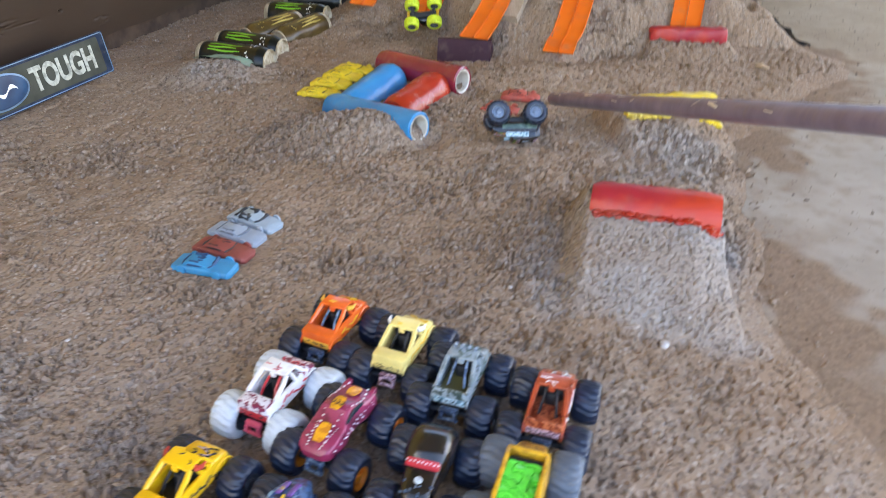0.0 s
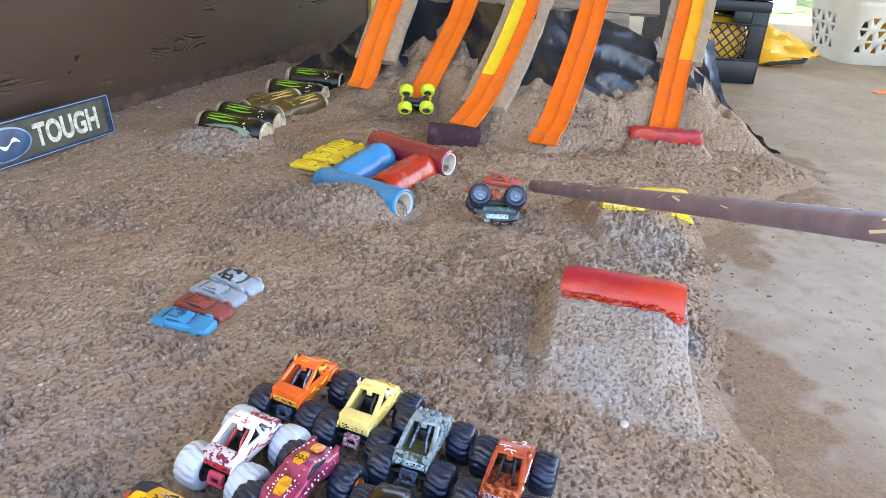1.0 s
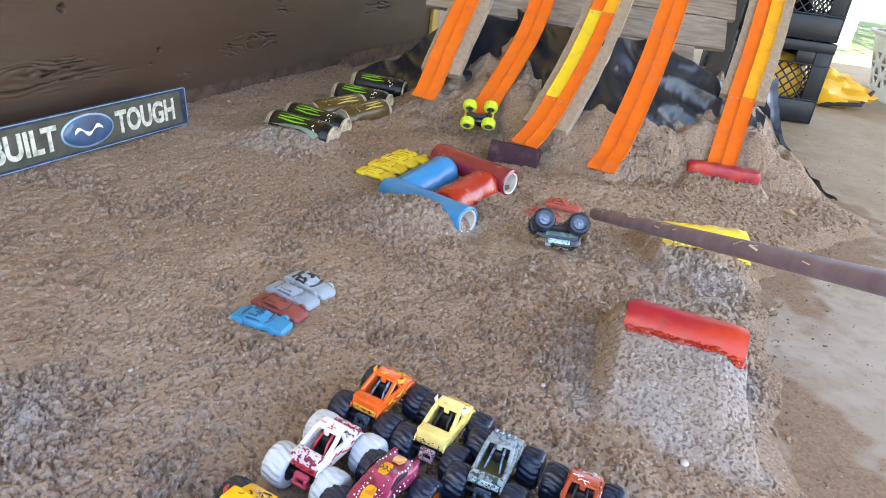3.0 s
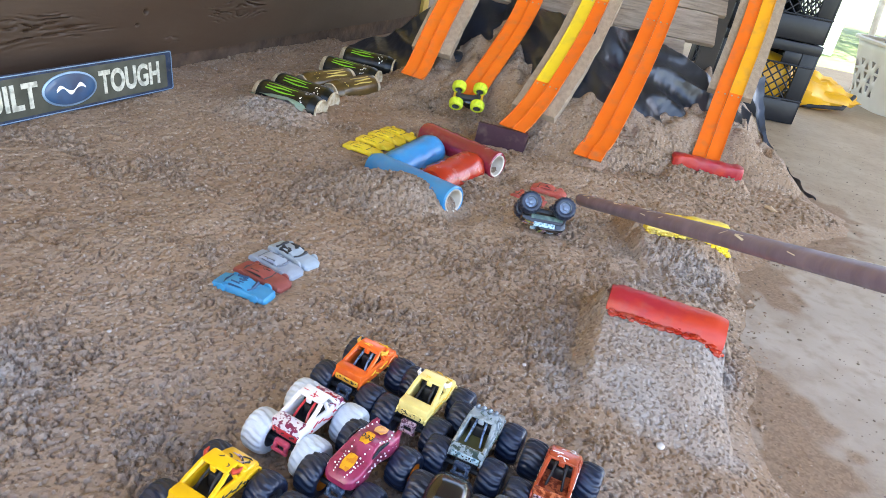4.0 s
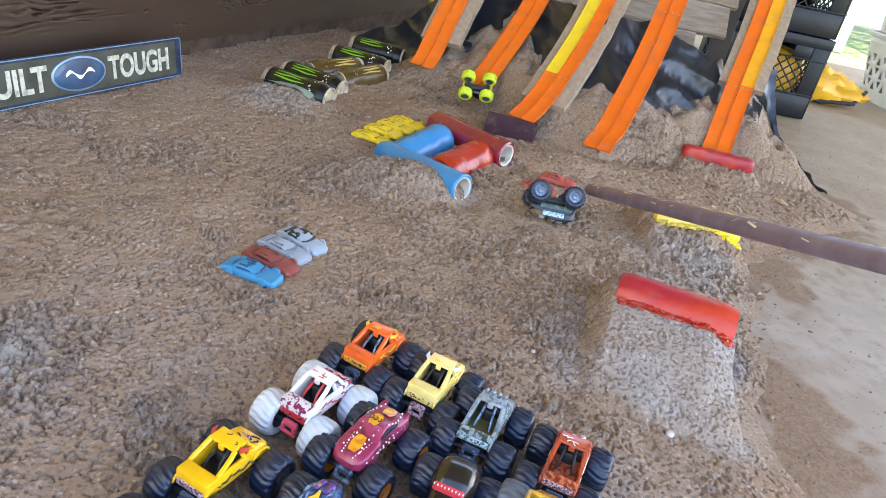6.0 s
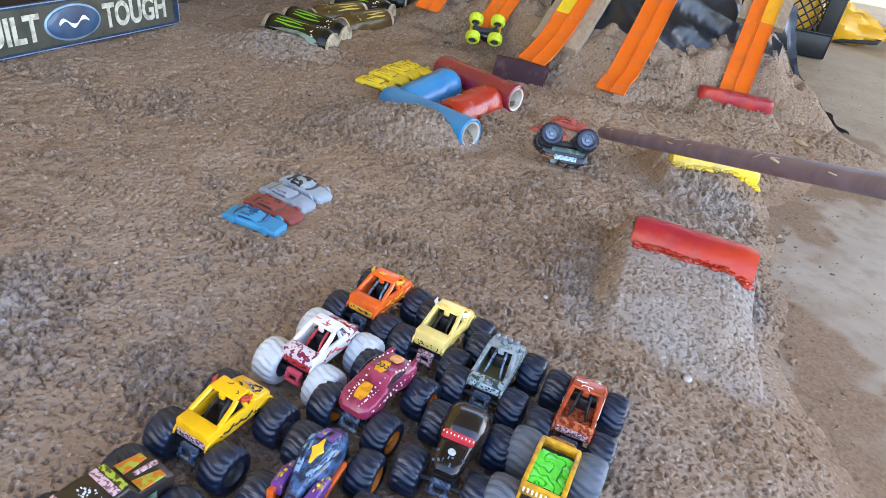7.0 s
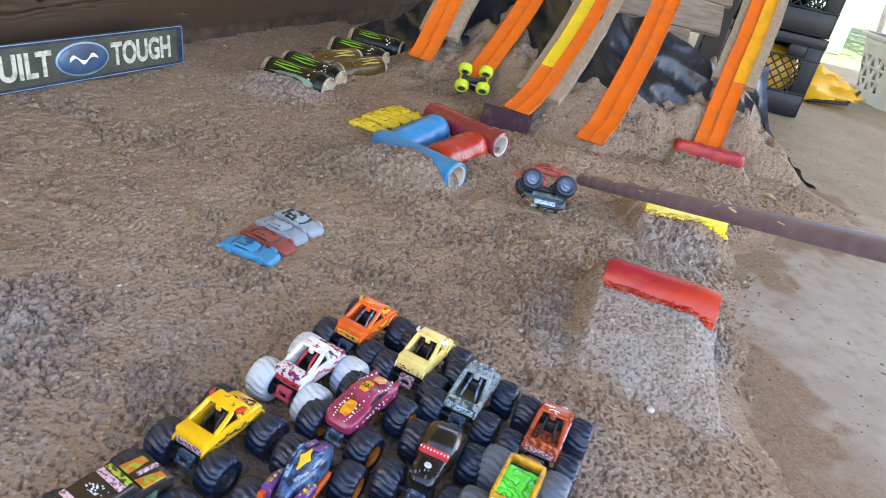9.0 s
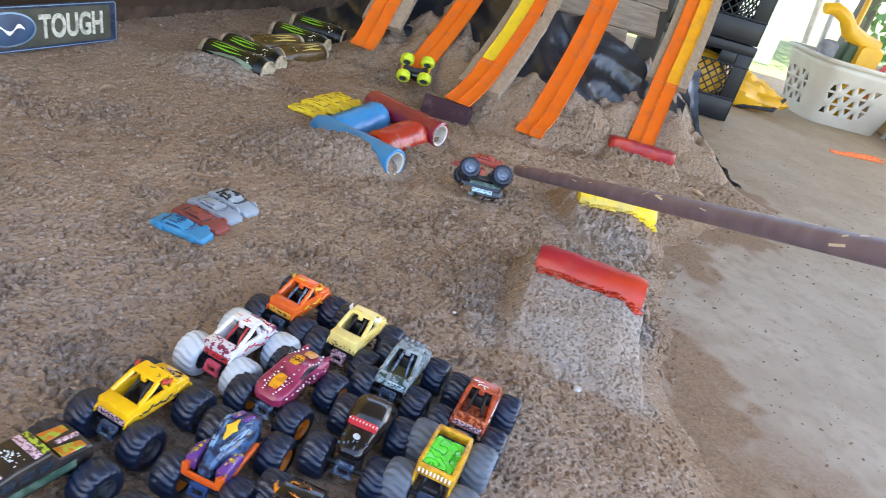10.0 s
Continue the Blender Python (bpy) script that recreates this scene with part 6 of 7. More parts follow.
        loft(bm, [(0.014, 0, 0.0182, 0.033, 0.058, 0.003), (0.021, 0, 0.0165, 0.033, 0.0555, 0.003), (0.036, 0, 0.0130, 0.034, 0.0490, 0.003), (0.041, 0, 0.0110, 0.035, 0.0450, 0.003)])
        body = part("body", bm, P, t, matrix=BODY)
        bm = bmesh.new()
        rbox(bm, (0, -0.011, 0.052), (0.031, 0.048, 0.010), 0.002)
        part("interior", bm, M["interior"], t, matrix=BODY)
        bm = bmesh.new()
        bmesh.ops.create_grid(bm, x_segments=40, y_segments=60, size=0.5)
        for v in bm.verts:
            q = v.co.copy()
            v.co = (q.x * 0.031, -0.0160 + q.y * 0.040, 0.0612 + 0.0010 * noise.noise(Vector((q.x * 4, q.y * 5, 2))) - 0.0030 * (abs(noise.noise(Vector((q.x * 4, q.y * 5, 7)))) < 0.05))
        part("slime_panel", bm, M["car_slime"], body, smooth=60)
        bm = bmesh.new()
        loft(bm, [(0.0175, 0, 0.0135, 0.0570, 0.0590, 0.0006), (0.0330, 0, 0.0100, 0.0505, 0.0530, 0.0006)])
        part("hood_panel", bm, M["hood_bronze"], body)
        bm = bmesh.new()
        for k in range(9):
            rbox(bm, (-0.015 + k * 0.00375, -0.0402, 0.0555), (0.0018, 0.0008, 0.0050), 0.0003, Matrix.Identity(4), seg=1)
        pieces("tail_stripe", bm, M["white_mark"], body)
        bm = bmesh.new()
        for k in range(7):
            rbox(bm, (rnd.uniform(-0.009, 0.009), 0.0215 + 0.0018 * k, 0.0562 - 0.0009 * k), (rnd.uniform(0.003, 0.008), 0.0010, 0.0010), 0.0003, seg=1)
        pieces("hood_mark", bm, M["ink"], body)
    if lights:
        for k in range(4):
            bm = bmesh.new()
            lathe(bm, [(0.0012, -0.002), (0.0022, -0.0015), (0.0024, 0.0015), (0.0016, 0.002)], 10, Matrix.Translation((-0.0105 + 0.007 * k, 0.011, 0.0645)) @ Matrix.Rotation(math.pi / 2, 4, "Z"), (True, True))
            part("roof_light", bm, M[lights], t, matrix=BODY)
    if horns:
        for sx in (-1, 1):
            bm = bmesh.new()
            tube(bm, [(sx * 0.0120, 0.006, 0.0612), (sx * 0.0165, 0.005, 0.0606), (sx * 0.0195, 0.008, 0.0610), (sx * 0.0200, 0.0125, 0.0628)], [0.0026, 0.0029, 0.0022, 0.0007], 8)
            part("horn", bm, M[horns], t, matrix=BODY @ Matrix.Translation((0, -0.001, -0.0015)))
    return t


monster_truck(-0.077, 0.606, 66, "car_orange", "orange toy monster truck with yellow roof horns and open bed", horns="horn_yellow", cage="chassis_blue", decal="horn_yellow", accent="decal_yellow", seed=2)
monster_truck(-0.113, 0.514, 66, "car_white", "white and red toy monster truck with big white tyres", deck="car_patch", nose="car_patch", tyre="rubber_white", chassis="chassis_rose", accent="decal_red", decal="decal_red", cage="decal_red", big=1.06, seed=3)
monster_truck(-0.162, 0.412, 67, "car_yellow", "yellow toy monster truck with red horns and open bed", horns="horn_red", accent="ink", decal="decal_pink", seed=4)
monster_truck(-0.008, 0.574, 69, "car_cream", "pale cream yellow toy monster truck with white horns", accent="decal_yellow", decal="car_cream", chassis="decal_pink", horns="white_mark", seed=5)
monster_truck(0.046, 0.534, 72, "car_grey", "grey green toy monster truck with pale tailgate lettering", deck="car_camo", accent="car_green", decal="decal_ice", cage="chassis_blue", lights="hub_steel", bed="bed_olive", seed=6)
monster_truck(0.121, 0.500, 73, "car_brick", "rusty red toy monster truck with caged bed", deck="car_rust", nose="car_rust", accent="white_mark", decal="decal_pink", cage="interior", bed="car_rust", seed=7)
monster_truck(0.092, 0.414, 73, "car_gold", "gold toy monster truck with lime green slime bed and grey tyres", "slime", tyre="rubber_grey", hub="hub_grey", big=1.08, seed=8)
monster_truck(-0.054, 0.474, 65 + 180, "car_maroon", "maroon toy monster coupe with yellow panels and white dots", "coupe", hub="hub_orange", seed=9)
monster_truck(0.020, 0.430, 75 + 180, "car_black", "black toy monster truck with rounded hood and red trim", "dome", seed=10)
monster_truck(-0.081, 0.378, 74, "car_navy", "blue sculpted toy monster truck with orange rails and purple fenders", "sculpted", hub="hub_orange", chassis="car_blue", seed=11)
monster_truck(-0.200, 0.316, 62, "car_hearse", "black and green toy monster hearse with pink roof strips", "hearse", seed=12)
monster_truck(-0.020, 0.322, 75, "car_black", "black toy monster truck with orange flames and horns", accent="car_flame", horns="car_flame", decal="car_flame", seed=13)
monster_truck(-0.112, 0.272, 72, "car_blue", "dark blue toy monster truck with rounded roof", "dome", seed=14)
monster_truck(0.056, 0.300, 74, "car_orange", "orange toy monster truck with dark tyres", accent="decal_yellow", seed=15)

# the overturned one and the lime-wheeled one on the bank
gz0 = ground_z(0.127, 1.135)
monster_truck(0, 0, 0, "car_black", "black and green toy monster truck lying upside down", "hearse", hub="hub_steel", chassis="chassis_dark", accent="decal_ice", seed=16,
              matrix=pose(0.127, 1.150, gz0 + 0.055, 0, 0, 3) @ pose(0, 0, 0, 146, 0, 0) @ pose(0, 0, 0, 0, 0, 90), group="toy trucks out on the course")
monster_truck(0, 0, 0, "car_black", "black and yellow toy truck with lime tyres tipped on the bank", "dome", tyre="rubber_lime", hub="hub_grey", chassis="decal_yellow", seed=17,
              matrix=pose(-0.046, 1.700, 0.075, 0, -6, -4) @ pose(0, 0, 0, 222, 0, 0) @ pose(0, 0, 0, 0, 0, 90) @ Matrix.Diagonal((0.88, 0.88, 0.88, 1)) @ pose(0, 0, -0.025), group="toy trucks out on the course")

# ---------- the pole ----------
pole = thing("pole", "dull purple-brown painted wooden pole reaching over the dirt", "pole")
A, B = Vector((0.198, 1.222, 0.058)), Vector((0.352, 0.560, 0.290))
D = (B - A).normalized()
bm = bmesh.new()
tube(bm, [A + D * s for s in (0.0, 0.002, 0.03, 0.2, 0.5, 0.9, 1.3, 1.75)], [0.0098, 0.0108, 0.0112, 0.0112, 0.0113, 0.0113, 0.0113, 0.0113], 24)
shaft = part("shaft", bm, M["pole_paint"], pole)
bm = bmesh.new()
tube(bm, [A - D * 0.0022, A - D * 0.0004], [0.0082, 0.0097], 20)
part("tip", bm, M["bare_wood"], pole, "bare worn wooden tip")
bm = bmesh.new()
pr = random.Random(8)
side, up = D.cross(Vector((0, 0, 1))).normalized(), None
up = side.cross(D)
for k in range(46):
    s, a = 0.03 + 0.9 * pr.random() ** 1.3, pr.gauss(0.2, 0.6)
    c = A + D * s + (side * math.sin(a) + up * math.cos(a)) * 0.0114
    nrm = (side * math.sin(a) + up * math.cos(a))
    mm = Matrix.Translation(c) @ Matrix((D, nrm.cross(D), nrm)).transposed().to_4x4() @ Matrix.Rotation(pr.gauss(0, 0.25), 4, "Z")
    rbox(bm, (0, 0, 0), (pr.uniform(0.004, 0.022), pr.uniform(0.0007, 0.0026), 0.0004), 0.00018, mm, seg=1)
pieces("scratch", bm, M["rim_white"], shaft, "pale scratches in the paint")

# ---------- the tin sign ----------
sign_m = Matrix.Translation((-0.664, 1.462, 0.022)) @ Matrix.Rotation(-math.atan(WALL_K), 4, "Z") @ Matrix.Rotation(radians(-7), 4, "Y")
sign = thing("tin_sign", "embossed blue-edged tin sign standing in the dirt by the wall", "sign", m=sign_m)
SL, SH = 0.500, 0.082


def sign_sheet(bm, ins, x0, x1, r):
    loops = []
    for x, k in ((x0, 0), (x1 - 0.0006, 0), (x1, 0.0006)):
        loops.append([Vector((x, -SL / 2 + u, SH / 2 + v)) for u, v in rrect(SL / 2 - ins - k, SH / 2 - ins - k, r, 4)])
    rings(bm, loops)


bm = bmesh.new()
sign_sheet(bm, 0, 0.0, 0.0016, 0.006)
plate = part("plate", bm, M["sign_blue"], sign)
bm = bmesh.new()
outer, inner = rrect(SL / 2 - 0.002, SH / 2 - 0.002, 0.005, 4), rrect(SL / 2 - 0.0035, SH / 2 - 0.0035, 0.004, 4)
rings(bm, [[Vector((h, -SL / 2 + u, SH / 2 + v)) for u, v in o] for o, h in ((outer, 0.0016), (outer, 0.0026), (inner, 0.0026), (inner, 0.0016))], caps=(False, False))
part("edge_line", bm, M["oval_rim"], plate)
bm = bmesh.new()
loops = [[Vector((h, -SL / 2 + u, SH / 2 + v)) for u, v in rrect(SL / 2 - 0.018 - k, SH / 2 - 0.0075 - k, 0.004, 3)] for h, k in ((0.0014, 0), (0.0020, 0), (0.0022, 0.0004))]
rings(bm, loops)
part("field", bm, M["sign_dark"], plate)
for rx, rz, h, mt in ((0.0585, 0.0305, 0.0040, "oval_rim"), (0.0545, 0.0272, 0.0052, "oval_blue")):
    bm = bmesh.new()
    rings(bm, [[Vector((hh, -SL / 2 - 0.007 + rx * k * math.cos(a), SH / 2 + rz * k * math.sin(a))) for a in [2 * math.pi * i / 48 for i in range(48)]] for hh, k in ((0.0018, 1.0), (h * 0.8, 1.0), (h, 0.96), (h + 0.0004, 0.7))])
    part("oval", bm, M[mt], plate)
bm = bmesh.new()
loops = []
for i in range(19):
    f = i / 18
    loops.append([Vector((0.0060, -SL / 2 - 0.038 + 0.062 * f, SH / 2 + 0.006 * math.sin(f * 9.5) + q * (0.0026 + 0.0012 * math.sin(f * 17)))) for q in (-1, 1)])
rings(bm, loops, caps=(False, False), closed=False)
part("oval_mark", bm, M["white_mark"], plate, "plain white squiggle on the oval")


def lettering(text, centre, height, width, material, parent, frame_m, depth=0.0012):
    cu = bpy.data.curves.new("lettering", "FONT")
    cu.body, cu.size, cu.align_x, cu.align_y, cu.extrude, cu.offset = text, 1.0, "CENTER", "CENTER", 0.01, 0.031
    tmp = new("lettering", cu)
    bpy.context.view_layer.update()
    me = bpy.data.meshes.new_from_object(tmp.evaluated_get(bpy.context.evaluated_depsgraph_get()))
    bpy.data.objects.remove(tmp)
    co = np.array([v.co[:] for v in me.vertices])
    lo, hi = co.min(0), co.max(0)
    sc = (width / (hi[0] - lo[0]), height / (hi[1] - lo[1]), depth / max(hi[2] - lo[2], 1e-6))
    mid = (lo + hi) / 2
    for v in me.vertices:
        p = Vector([(v.co[i] - mid[i]) * sc[i] for i in range(3)])
        v.co = frame_m @ (p + Vector(centre))
    me.materials.append(material)
    ob = new("lettering", me)
    ob.parent = parent
    return ob


face_m = Matrix.Translation((0.0026, -SL / 2, SH / 2)) @ Matrix(((0, 0, 1, 0), (1, 0, 0, 0), (0, 1, 0, 0), (0, 0, 0, 1)))
lettering("TOUGH", (0.1345, 0.0005, 0), 0.045, 0.153, M["sign_letter"], plate, face_m)
lettering("BUILT", (-0.136, 0.0005, 0), 0.045, 0.128, M["sign_letter"], plate, face_m)
for yy in (-0.010, -SL + 0.010):
    bm = bmesh.new()
    lathe(bm, [(0.0022, 0.0017), (0.0022, 0.0022), (0.0010, 0.0020)], 12, Matrix.Translation((0, yy, SH / 2)), (True, True))
    part("nail_hole", bm, M["ink"], plate)


# ---------- crates, basket and clutter by the porch end ----------
def crate(x, y, z, turn, material, label, h=0.272, w=0.33, top=True):
    t = thing("milk_crate", label, "crate", "stacked milk crates", pose(x, y, z, 0, 0, turn))
    bm = bmesh.new()
    rbox(bm, (0, 0, 0.006), (w - 0.01, w - 0.01, 0.008), 0.002)
    part("bottom", bm, material, t)
    for k in range(4):
        m = Matrix.Rotation(k * math.pi / 2, 4, "Z")
        pieces = [("bottom_band", (0, 0.006, 0.040), (w - 0.002, 0.010, 0.076)), ("top_band", (0, 0.006, h - 0.018), (w - 0.002, 0.012, 0.034)),
                  ("corner_post", (-w / 2 + 0.030, 0.0065, h / 2), (0.058, 0.009, h - 0.012)), ("corner_post", (w / 2 - 0.030, 0.0065, h / 2), (0.058, 0.009, h - 0.012)),
                  ("rib", (0, 0.0, 0.082), (w - 0.01, 0.006, 0.006)), ("rib", (0, 0.0, h - 0.075), (w - 0.01, 0.006, 0.006)),
                  ("grip_panel", (-0.075, 0.007, h - 0.055), (0.06, 0.009, 0.045)), ("grip_panel", (0.075, 0.007, h - 0.055), (0.06, 0.009, 0.045))]
        for nm, (cx, cy, cz), sz in pieces:
            bm = bmesh.new()
            rbox(bm, (cx, -w / 2 + cy, cz), sz, 0.003, m)
            side = part(nm, bm, material, t)
        bm = bmesh.new()
        x0, x1, z0, z1 = -w / 2 + 0.058, w / 2 - 0.058, 0.078, h - 0.075
        for s in (-1, 1):
            for q in range(-6, 13):
                a = Vector((x0 + q * 0.034, z0))
                pts = []
                for f in range(60):
                    p = a + Vector((s * f * 0.004 if s > 0 else -f * 0.004, f * 0.004))
                    if s < 0:
                        p = Vector((x1 - q * 0.034 - f * 0.004, z0 + f * 0.004))
                    if x0 <= p.x <= x1 and z0 <= p.y <= z1:
                        pts.append(p)
                if len(pts) > 2:
                    tube(bm, [m @ Vector((pts[0].x, -w / 2 + 0.006, pts[0].y)), m @ Vector((pts[-1].x, -w / 2 + 0.006, pts[-1].y))], 0.0028, 5)
        part("lattice", bm, material, side)
    return t


crate(0.893, 2.690, 0.0, 2, M["crate_black"], "black plastic milk crate with a lattice window on the floor")
crate(0.888, 2.692, 0.272, 3, M["crate_black"], "black plastic milk crate stacked on another")
crate(0.890, 2.695, 0.544, 2, M["crate_red"], "dull red plastic milk crate on top of the stack")
bm = bmesh.new()
rbox(bm, (0.893, 2.66, 0.125), (0.24, 0.20, 0.16), 0.04, seg=4)
jitter(bm, 0.012, 14)
tagged(link("bag", bm, M["toy_yellow"]), "crumpled yellow bag inside the lower crate", "bag")
# yellow crumpled bag on the floor behind the crates
bm = bmesh.new()
bmesh.ops.create_uvsphere(bm, u_segments=40, v_segments=20, radius=1)
for v in bm.verts:
    q = v.co.copy()
    w = 1 + 0.25 * noise.noise(q * 2.1) + 0.10 * noise.noise(q * 6)
    v.co = Vector((1.27 + q.x * 0.20 * w * (1 - 0.2 * q.z), 3.02 + q.y * 0.13 * w, max(0.003, 0.055 + q.z * 0.075 * w * (1 - 0.5 * q.x) + 0.012 * noise.noise(q * 9))))
tagged(link("bag", bm, M["toy_yellow"]), "crumpled yellow bag lying on the floor", "bag")
bm = bmesh.new()
tube(bm, [(1.12, 2.98, 0.02), (1.25, 2.90, 0.014), (1.38, 2.90, 0.03), (1.45, 2.99, 0.07)], 0.008, 8)
tagged(link("strap", bm, M["black_cloth"]), "dark strap lying along the yellow bag", "strap")


def laundry_basket():
    t = thing("laundry_basket", "white plastic laundry basket full of yellow toys", "basket", m=pose(1.79, 3.25, 0.0, 0, 0, 6))
    W0, D0, W1, D1, H0 = 0.36, 0.28, 0.47, 0.38, 0.27
    bm = bmesh.new()

    # perimeter points of equal arc, so that the holes are evenly spaced
    cols = 36

    def ring(z):
        f = z / H0
        hw, hd = (W0 + (W1 - W0) * f) / 2, (D0 + (D1 - D0) * f) / 2
        pts = [Vector((x, y, z)) for x, y in rrect(hw, hd, 0.06, 8)]
        out, per = [], sum((pts[(i + 1) % len(pts)] - pts[i]).length for i in range(len(pts)))
        i, acc = 0, 0.0
        for c in range(cols):
            want = per * c / cols
            while acc + (pts[(i + 1) % len(pts)] - pts[i % len(pts)]).length < want:
                acc += (pts[(i + 1) % len(pts)] - pts[i % len(pts)]).length
                i += 1
            a, b = pts[i % len(pts)], pts[(i + 1) % len(pts)]
            out.append(a + (b - a) * ((want - acc) / max((b - a).length, 1e-6)))
        return out

    zs = [0.0, 0.045, 0.095, 0.145, 0.195, 0.23, 0.262]
    grid = [[bm.verts.new(p) for p in ring(z)] for z in zs]
    for j in range(len(zs) - 1):
        for c in range(cols):
            q = [grid[j][c], grid[j][(c + 1) % cols], grid[j + 1][(c + 1) % cols], grid[j + 1][c]]
            if 1 <= j <= 3 and (c % 9) not in (0, 1, 8):
                mid = sum((v.co for v in q), Vector()) / 4
                up = (j + c) % 2 == 0
                hole = [bm.verts.new(mid + (v.co - mid) * k) for v, k in zip(q, (0.80, 0.80, 0.22, 0.22) if not up else (0.22, 0.22, 0.80, 0.80))]
                for i in range(4):
                    bm.faces.new((q[i], q[(i + 1) % 4], hole[(i + 1) % 4], hole[i]))
            else:
                bm.faces.new(q)
    bm.faces.new(grid[0][::-1])
    side = part("basket_side", bm, M["basket_white"], t, smooth=40)
    mod = side.modifiers.new("thick", "SOLIDIFY")
    mod.thickness = 0.004
    bm = bmesh.new()
    o = [p for p in ring(H0 - 0.008)]
    rings(bm, [[Vector((p.x * k, p.y * k, z)) for p in o] for k, z in ((0.985, H0 - 0.012), (1.06, H0 - 0.010), (1.07, H0), (1.05, H0 + 0.006), (0.99, H0 + 0.004), (0.985, H0 - 0.012))], caps=(False, False))
    part("basket_rim", bm, M["basket_white"], t)


laundry_basket()
# what sticks out of the basket
bm = bmesh.new()
loft(bm, [(0, 0.07, 0.055, 0.02, 0.345, 0.02), (0.06, 0.08, 0.075, 0.02, 0.350, 0.02), (0.10, 0.08, 0.055, 0.02, 0.32, 0.02)])
tube(bm, [(0.10, 0.05, 0.34), (0.02, 0.05, 0.365), (-0.05, 0.05, 0.385), (-0.09, 0.05, 0.43), (-0.15, 0.05, 0.455), (-0.20, 0.05, 0.445)], [0.040, 0.036, 0.034, 0.030, 0.028, 0.022], 10)
jitter(bm, 0.006, 20)
tagged(link("toy_digger", bm, M["toy_yellow"], matrix=pose(1.77, 3.24, 0.0, 0, 0, 4)), "yellow plastic toy digger arm sticking out of the basket", "toy digger")
bm = bmesh.new()
rbox(bm, (0, 0, 0.17), (0.07, 0.08, 0.30), 0.02, seg=3)
jitter(bm, 0.010, 16)
tagged(link("toy_bag", bm, M["grey_cloth"], matrix=pose(1.66, 3.28, 0.01)), "grey bag of toys in the laundry basket", "bag")
bm = bmesh.new()
rbox(bm, (0, 0, 0.17), (0.06, 0.08, 0.32), 0.015, seg=3)
tagged(link("toy_box", bm, M["dark_green"], matrix=pose(1.74, 3.30, 0.01, 0, 4, 0)), "dark green toy box in the laundry basket", "toy")
for dx, turn, mt in ((0.06, 24, "toy_red"), (0.09, 30, "track_orange")):
    bm = bmesh.new()
    rbox(bm, (0, 0, 0.21), (0.022, 0.006, 0.40), 0.002)
    tagged(link("toy_strip", bm, M[mt], matrix=pose(1.80 + dx * 0.7, 3.30, 0.02, 0, turn, 0)), "orange plastic toy strip standing in the basket", "toy")
for px, py, tx, mt, lab, r in ((1.74, 3.62, -0.06, "rim_white", "pale wooden pole leaning behind the basket", 0.016), (1.83, 3.66, -0.02, "grey_tube", "grey metal tube leaning behind the basket", 0.015),
                               (1.90, 3.60, 0.10, "toy_yellow", "yellow painted pole leaning behind the basket", 0.014)):
    bm = bmesh.new()
    tube(bm, [(px, py, 0.0), (px + tx * 0.5, py + 0.10, 0.7), (px + tx, py + 0.2, 1.5)], r, 12)
    tagged(link("pole", bm, M[mt]), lab, "pole", "poles leaning at the porch end")
# folded camp chair hanging at the porch's edge
chair = thing("folding_chair", "folded black camp chair with grey tube legs", "chair", m=pose(2.10, 3.30, 0, 0, 0, 10))
bm = bmesh.new()
loft(bm, [(-0.05, 0, 0.03, 0.44, 0.84, 0.03), (0.0, 0, 0.12, 0.36, 0.98, 0.10), (0.06, 0, 0.08, 0.42, 0.92, 0.06)], 4)
bmesh.ops.subdivide_edges(bm, edges=bm.edges[:], cuts=2)
jitter(bm, 0.035, 9)
part("cloth", bm, M["black_cloth"], chair)
for k in range(6):
    bm = bmesh.new()
    tube(bm, [(-0.10 + 0.035 * k, -0.13, 0.0), (0.10 - 0.035 * k + 0.02 * (k % 3), -0.125, 0.55), (-0.08 + 0.03 * k, -0.12, 0.95)], 0.0095, 8)
    part("leg", bm, M["grey_tube"], chair)
# loose orange track pieces and small bits on the floor
for px, py, turn, ln in ((1.60, 2.57, 16, 0.24), (1.66, 2.62, 22, 0.18)):
    bm = bmesh.new()
    o = lane_outline()
    rings(bm, [[Vector((x, u, v)) for u, v in o] for x in (-ln / 2, 0, ln / 2)])
    tagged(link("track_piece", bm, M["track_orange"], matrix=pose(px, py, 0.001, 0, 0, turn), smooth=25), "loose orange toy track piece lying on the concrete", "toy track")
bm = bmesh.new()
tube(bm, [(0, 0, 0), (0.018, 0.002, 0.001), (0.030, -0.002, 0.0), (0.046, 0, 0.001)], [0.006, 0.009, 0.0075, 0.003], 7)
jitter(bm, 0.002, 60)
tagged(link("wood_chip", bm, M["chip_tan"], matrix=pose(0.652, 1.535, ground_z(0.66, 1.53) + 0.004, 0, 0, -52) @ Matrix.Diagonal((0.68, 0.62, 0.62, 1))), "small tan wood chip on the dirt edge", "wood chip")
for px, py, s in ((0.252, 0.628, 0.0055), (0.285, 0.662, 0.002), (-0.36, 0.62, 0.003), (0.10, 0.72, 0.003)):
    bm = bmesh.new()
    bmesh.ops.create_icosphere(bm, subdivisions=2, radius=s)
    for v in bm.verts:
        v.co.z *= 0.6
    jitter(bm, s * 0.35, 0.9 / s * 0.4)
    tagged(link("pebble", bm, M["pebble"], matrix=pose(px, py, ground_z(px, py) + s * 0.35)), "pale pebble lying on the dirt", "pebble")
bits = random.Random(12)
bm = bmesh.new()
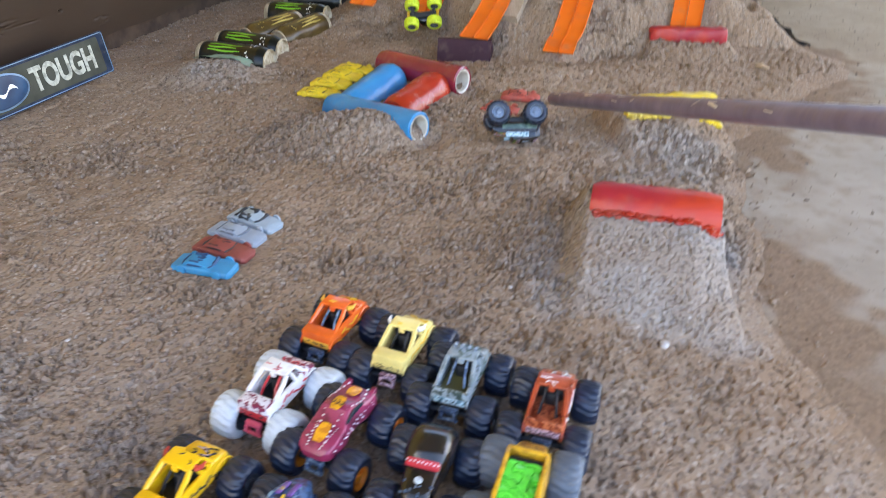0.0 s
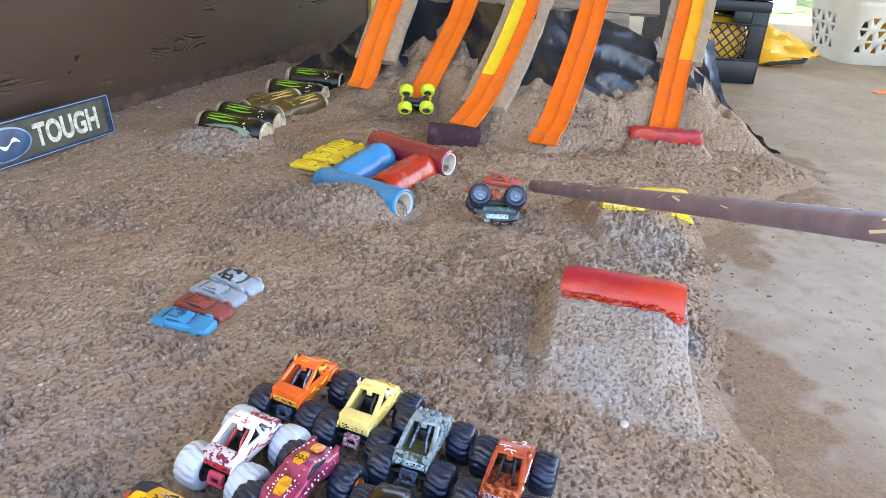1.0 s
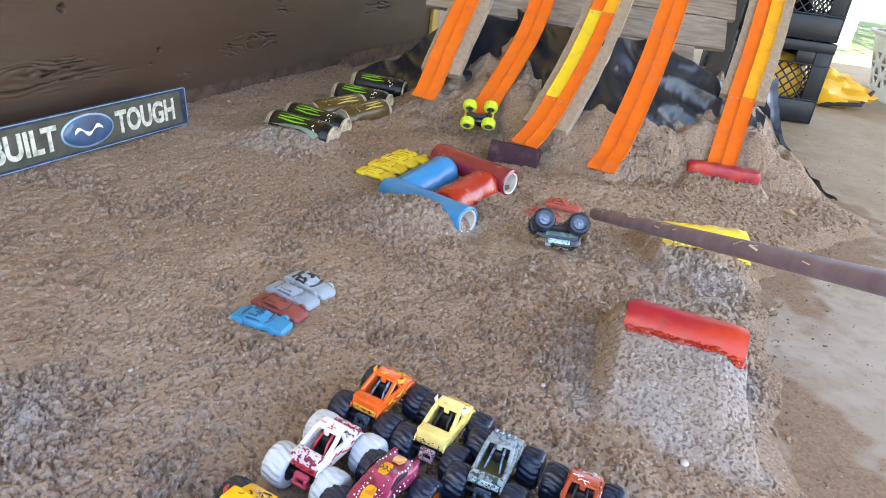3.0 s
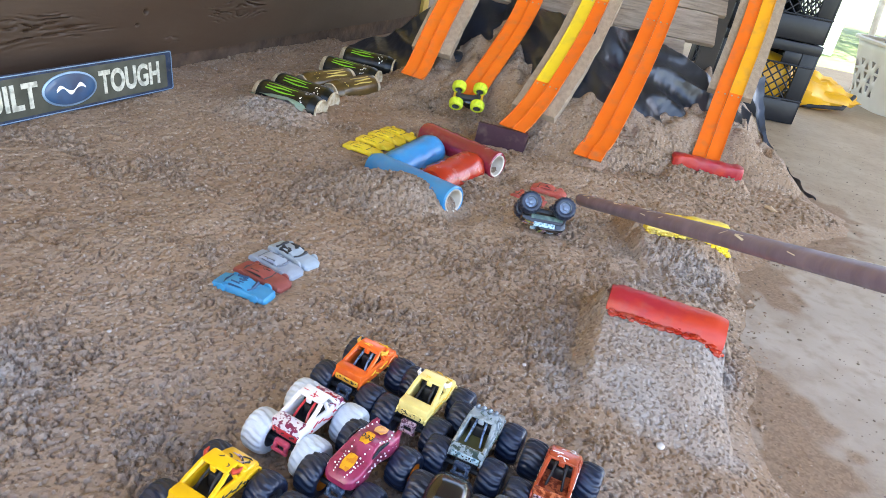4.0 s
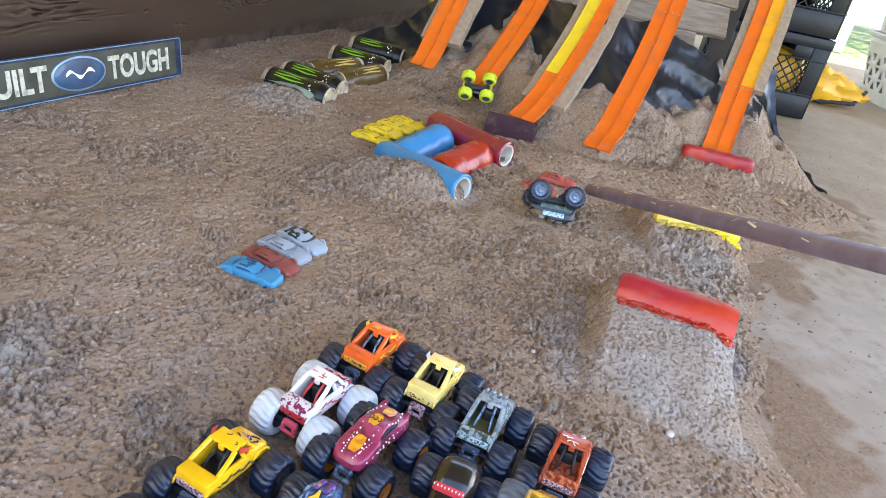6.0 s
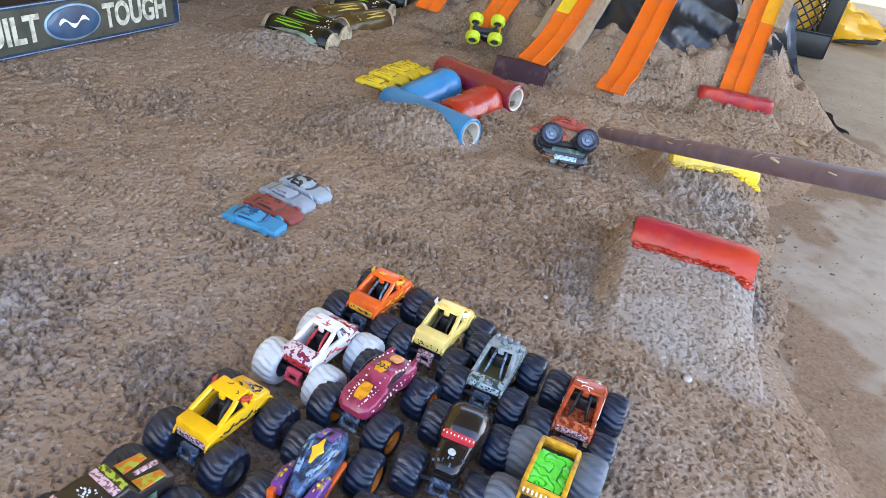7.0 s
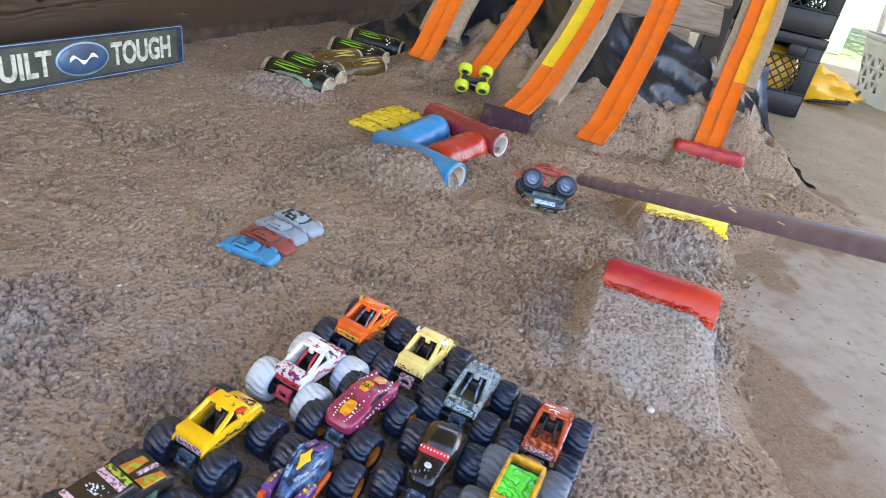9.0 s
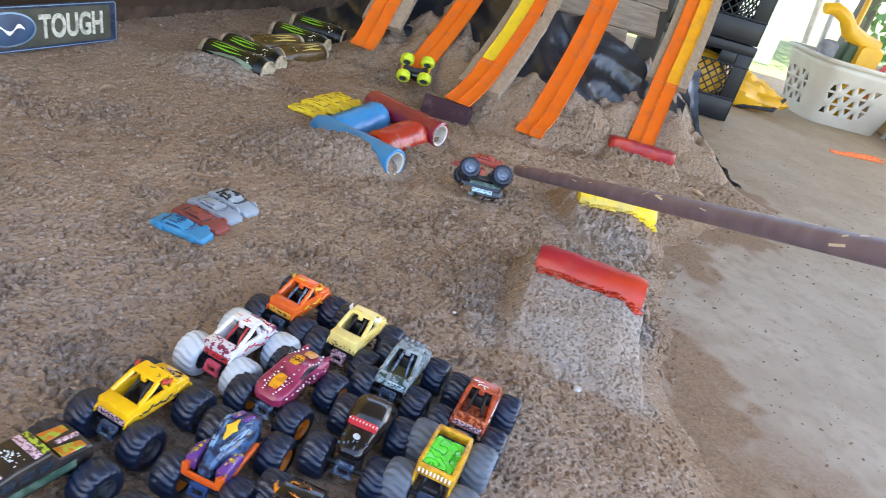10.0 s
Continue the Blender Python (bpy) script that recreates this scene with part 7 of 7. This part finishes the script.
for k in range(1500):
    py = bits.uniform(0.15, 2.4)
    px = 0.50 + (0.28 if py > 1.25 else 0.0) + min(bits.expovariate(3.2), 1.6)
    if float(terrain(px, py)) > 0:
        continue
    s = bits.uniform(0.0004, 0.0010) + 0.0018 * bits.random() ** 6
    rbox(bm, (0, 0, 0), (s * bits.uniform(1, 3), s * bits.uniform(0.8, 1.6), s), s * 0.25, pose(px, py, s * 0.4, 0, 0, bits.uniform(0, 180)), seg=1)
tagged(link("floor_grit", bm, M["grit_dark"]), "specks of grit scattered over the concrete", "grit", kind="stuff")


# ---------- trees outside ----------
def tree(x, y, h, seed, spread):
    r = random.Random(seed)
    t = thing("tree", "leafy green tree in daylight beyond the porch", "tree", "trees outside", pose(x, y, -0.16))
    bm = bmesh.new()
    tube(bm, [(0, 0, 0), (0.03, 0.02, h * 0.3), (-0.02, 0.05, h * 0.6), (0.04, 0, h)], [0.13, 0.10, 0.07, 0.02], 12)
    for k in range(7):
        a, z0 = r.uniform(0, 6.28), h * r.uniform(0.25, 0.8)
        tube(bm, [(0, 0, z0), (0.4 * math.cos(a) * spread, 0.4 * math.sin(a) * spread, z0 + 0.25), (0.85 * math.cos(a) * spread, 0.85 * math.sin(a) * spread, z0 + 0.4)], [0.045, 0.03, 0.01], 7)
    part("trunk", bm, M["bark"], t)
    g = np.random.default_rng(seed)
    n = 5200
    d = g.standard_normal((n, 3))
    d /= np.linalg.norm(d, axis=1, keepdims=True)
    clump = g.integers(0, 26, n)
    centres = g.standard_normal((26, 3)) * (0.55, 0.55, 0.42) * spread
    c = centres[clump] + d * (0.34 * g.random((n, 1)) ** 0.5) * spread + (0, 0, h * 0.55)
    s = 0.04 + 0.04 * g.random((n, 1))
    u = np.cross(d, g.standard_normal((n, 3)))
    u /= np.linalg.norm(u, axis=1, keepdims=True)
    v = np.cross(d, u)
    verts = np.stack([c - u * s, c - v * s * 0.5, c + u * s, c + v * s * 0.5], 1).reshape(-1, 3)
    me = bpy.data.meshes.new("crown")
    me.from_pydata(verts, [], np.arange(n * 4).reshape(n, 4))
    me.materials.append(M["leaf"])
    crown = new("crown", me)
    crown.parent = t


for x, y, h, sd, sp in ((4.3, 8.2, 3.2, 1, 1.5), (6.3, 9.5, 3.6, 2, 1.7), (3.2, 9.6, 3.4, 3, 1.6), (8.0, 7.5, 3.0, 4, 1.5)):
    tree(x, y, h, sd, sp)
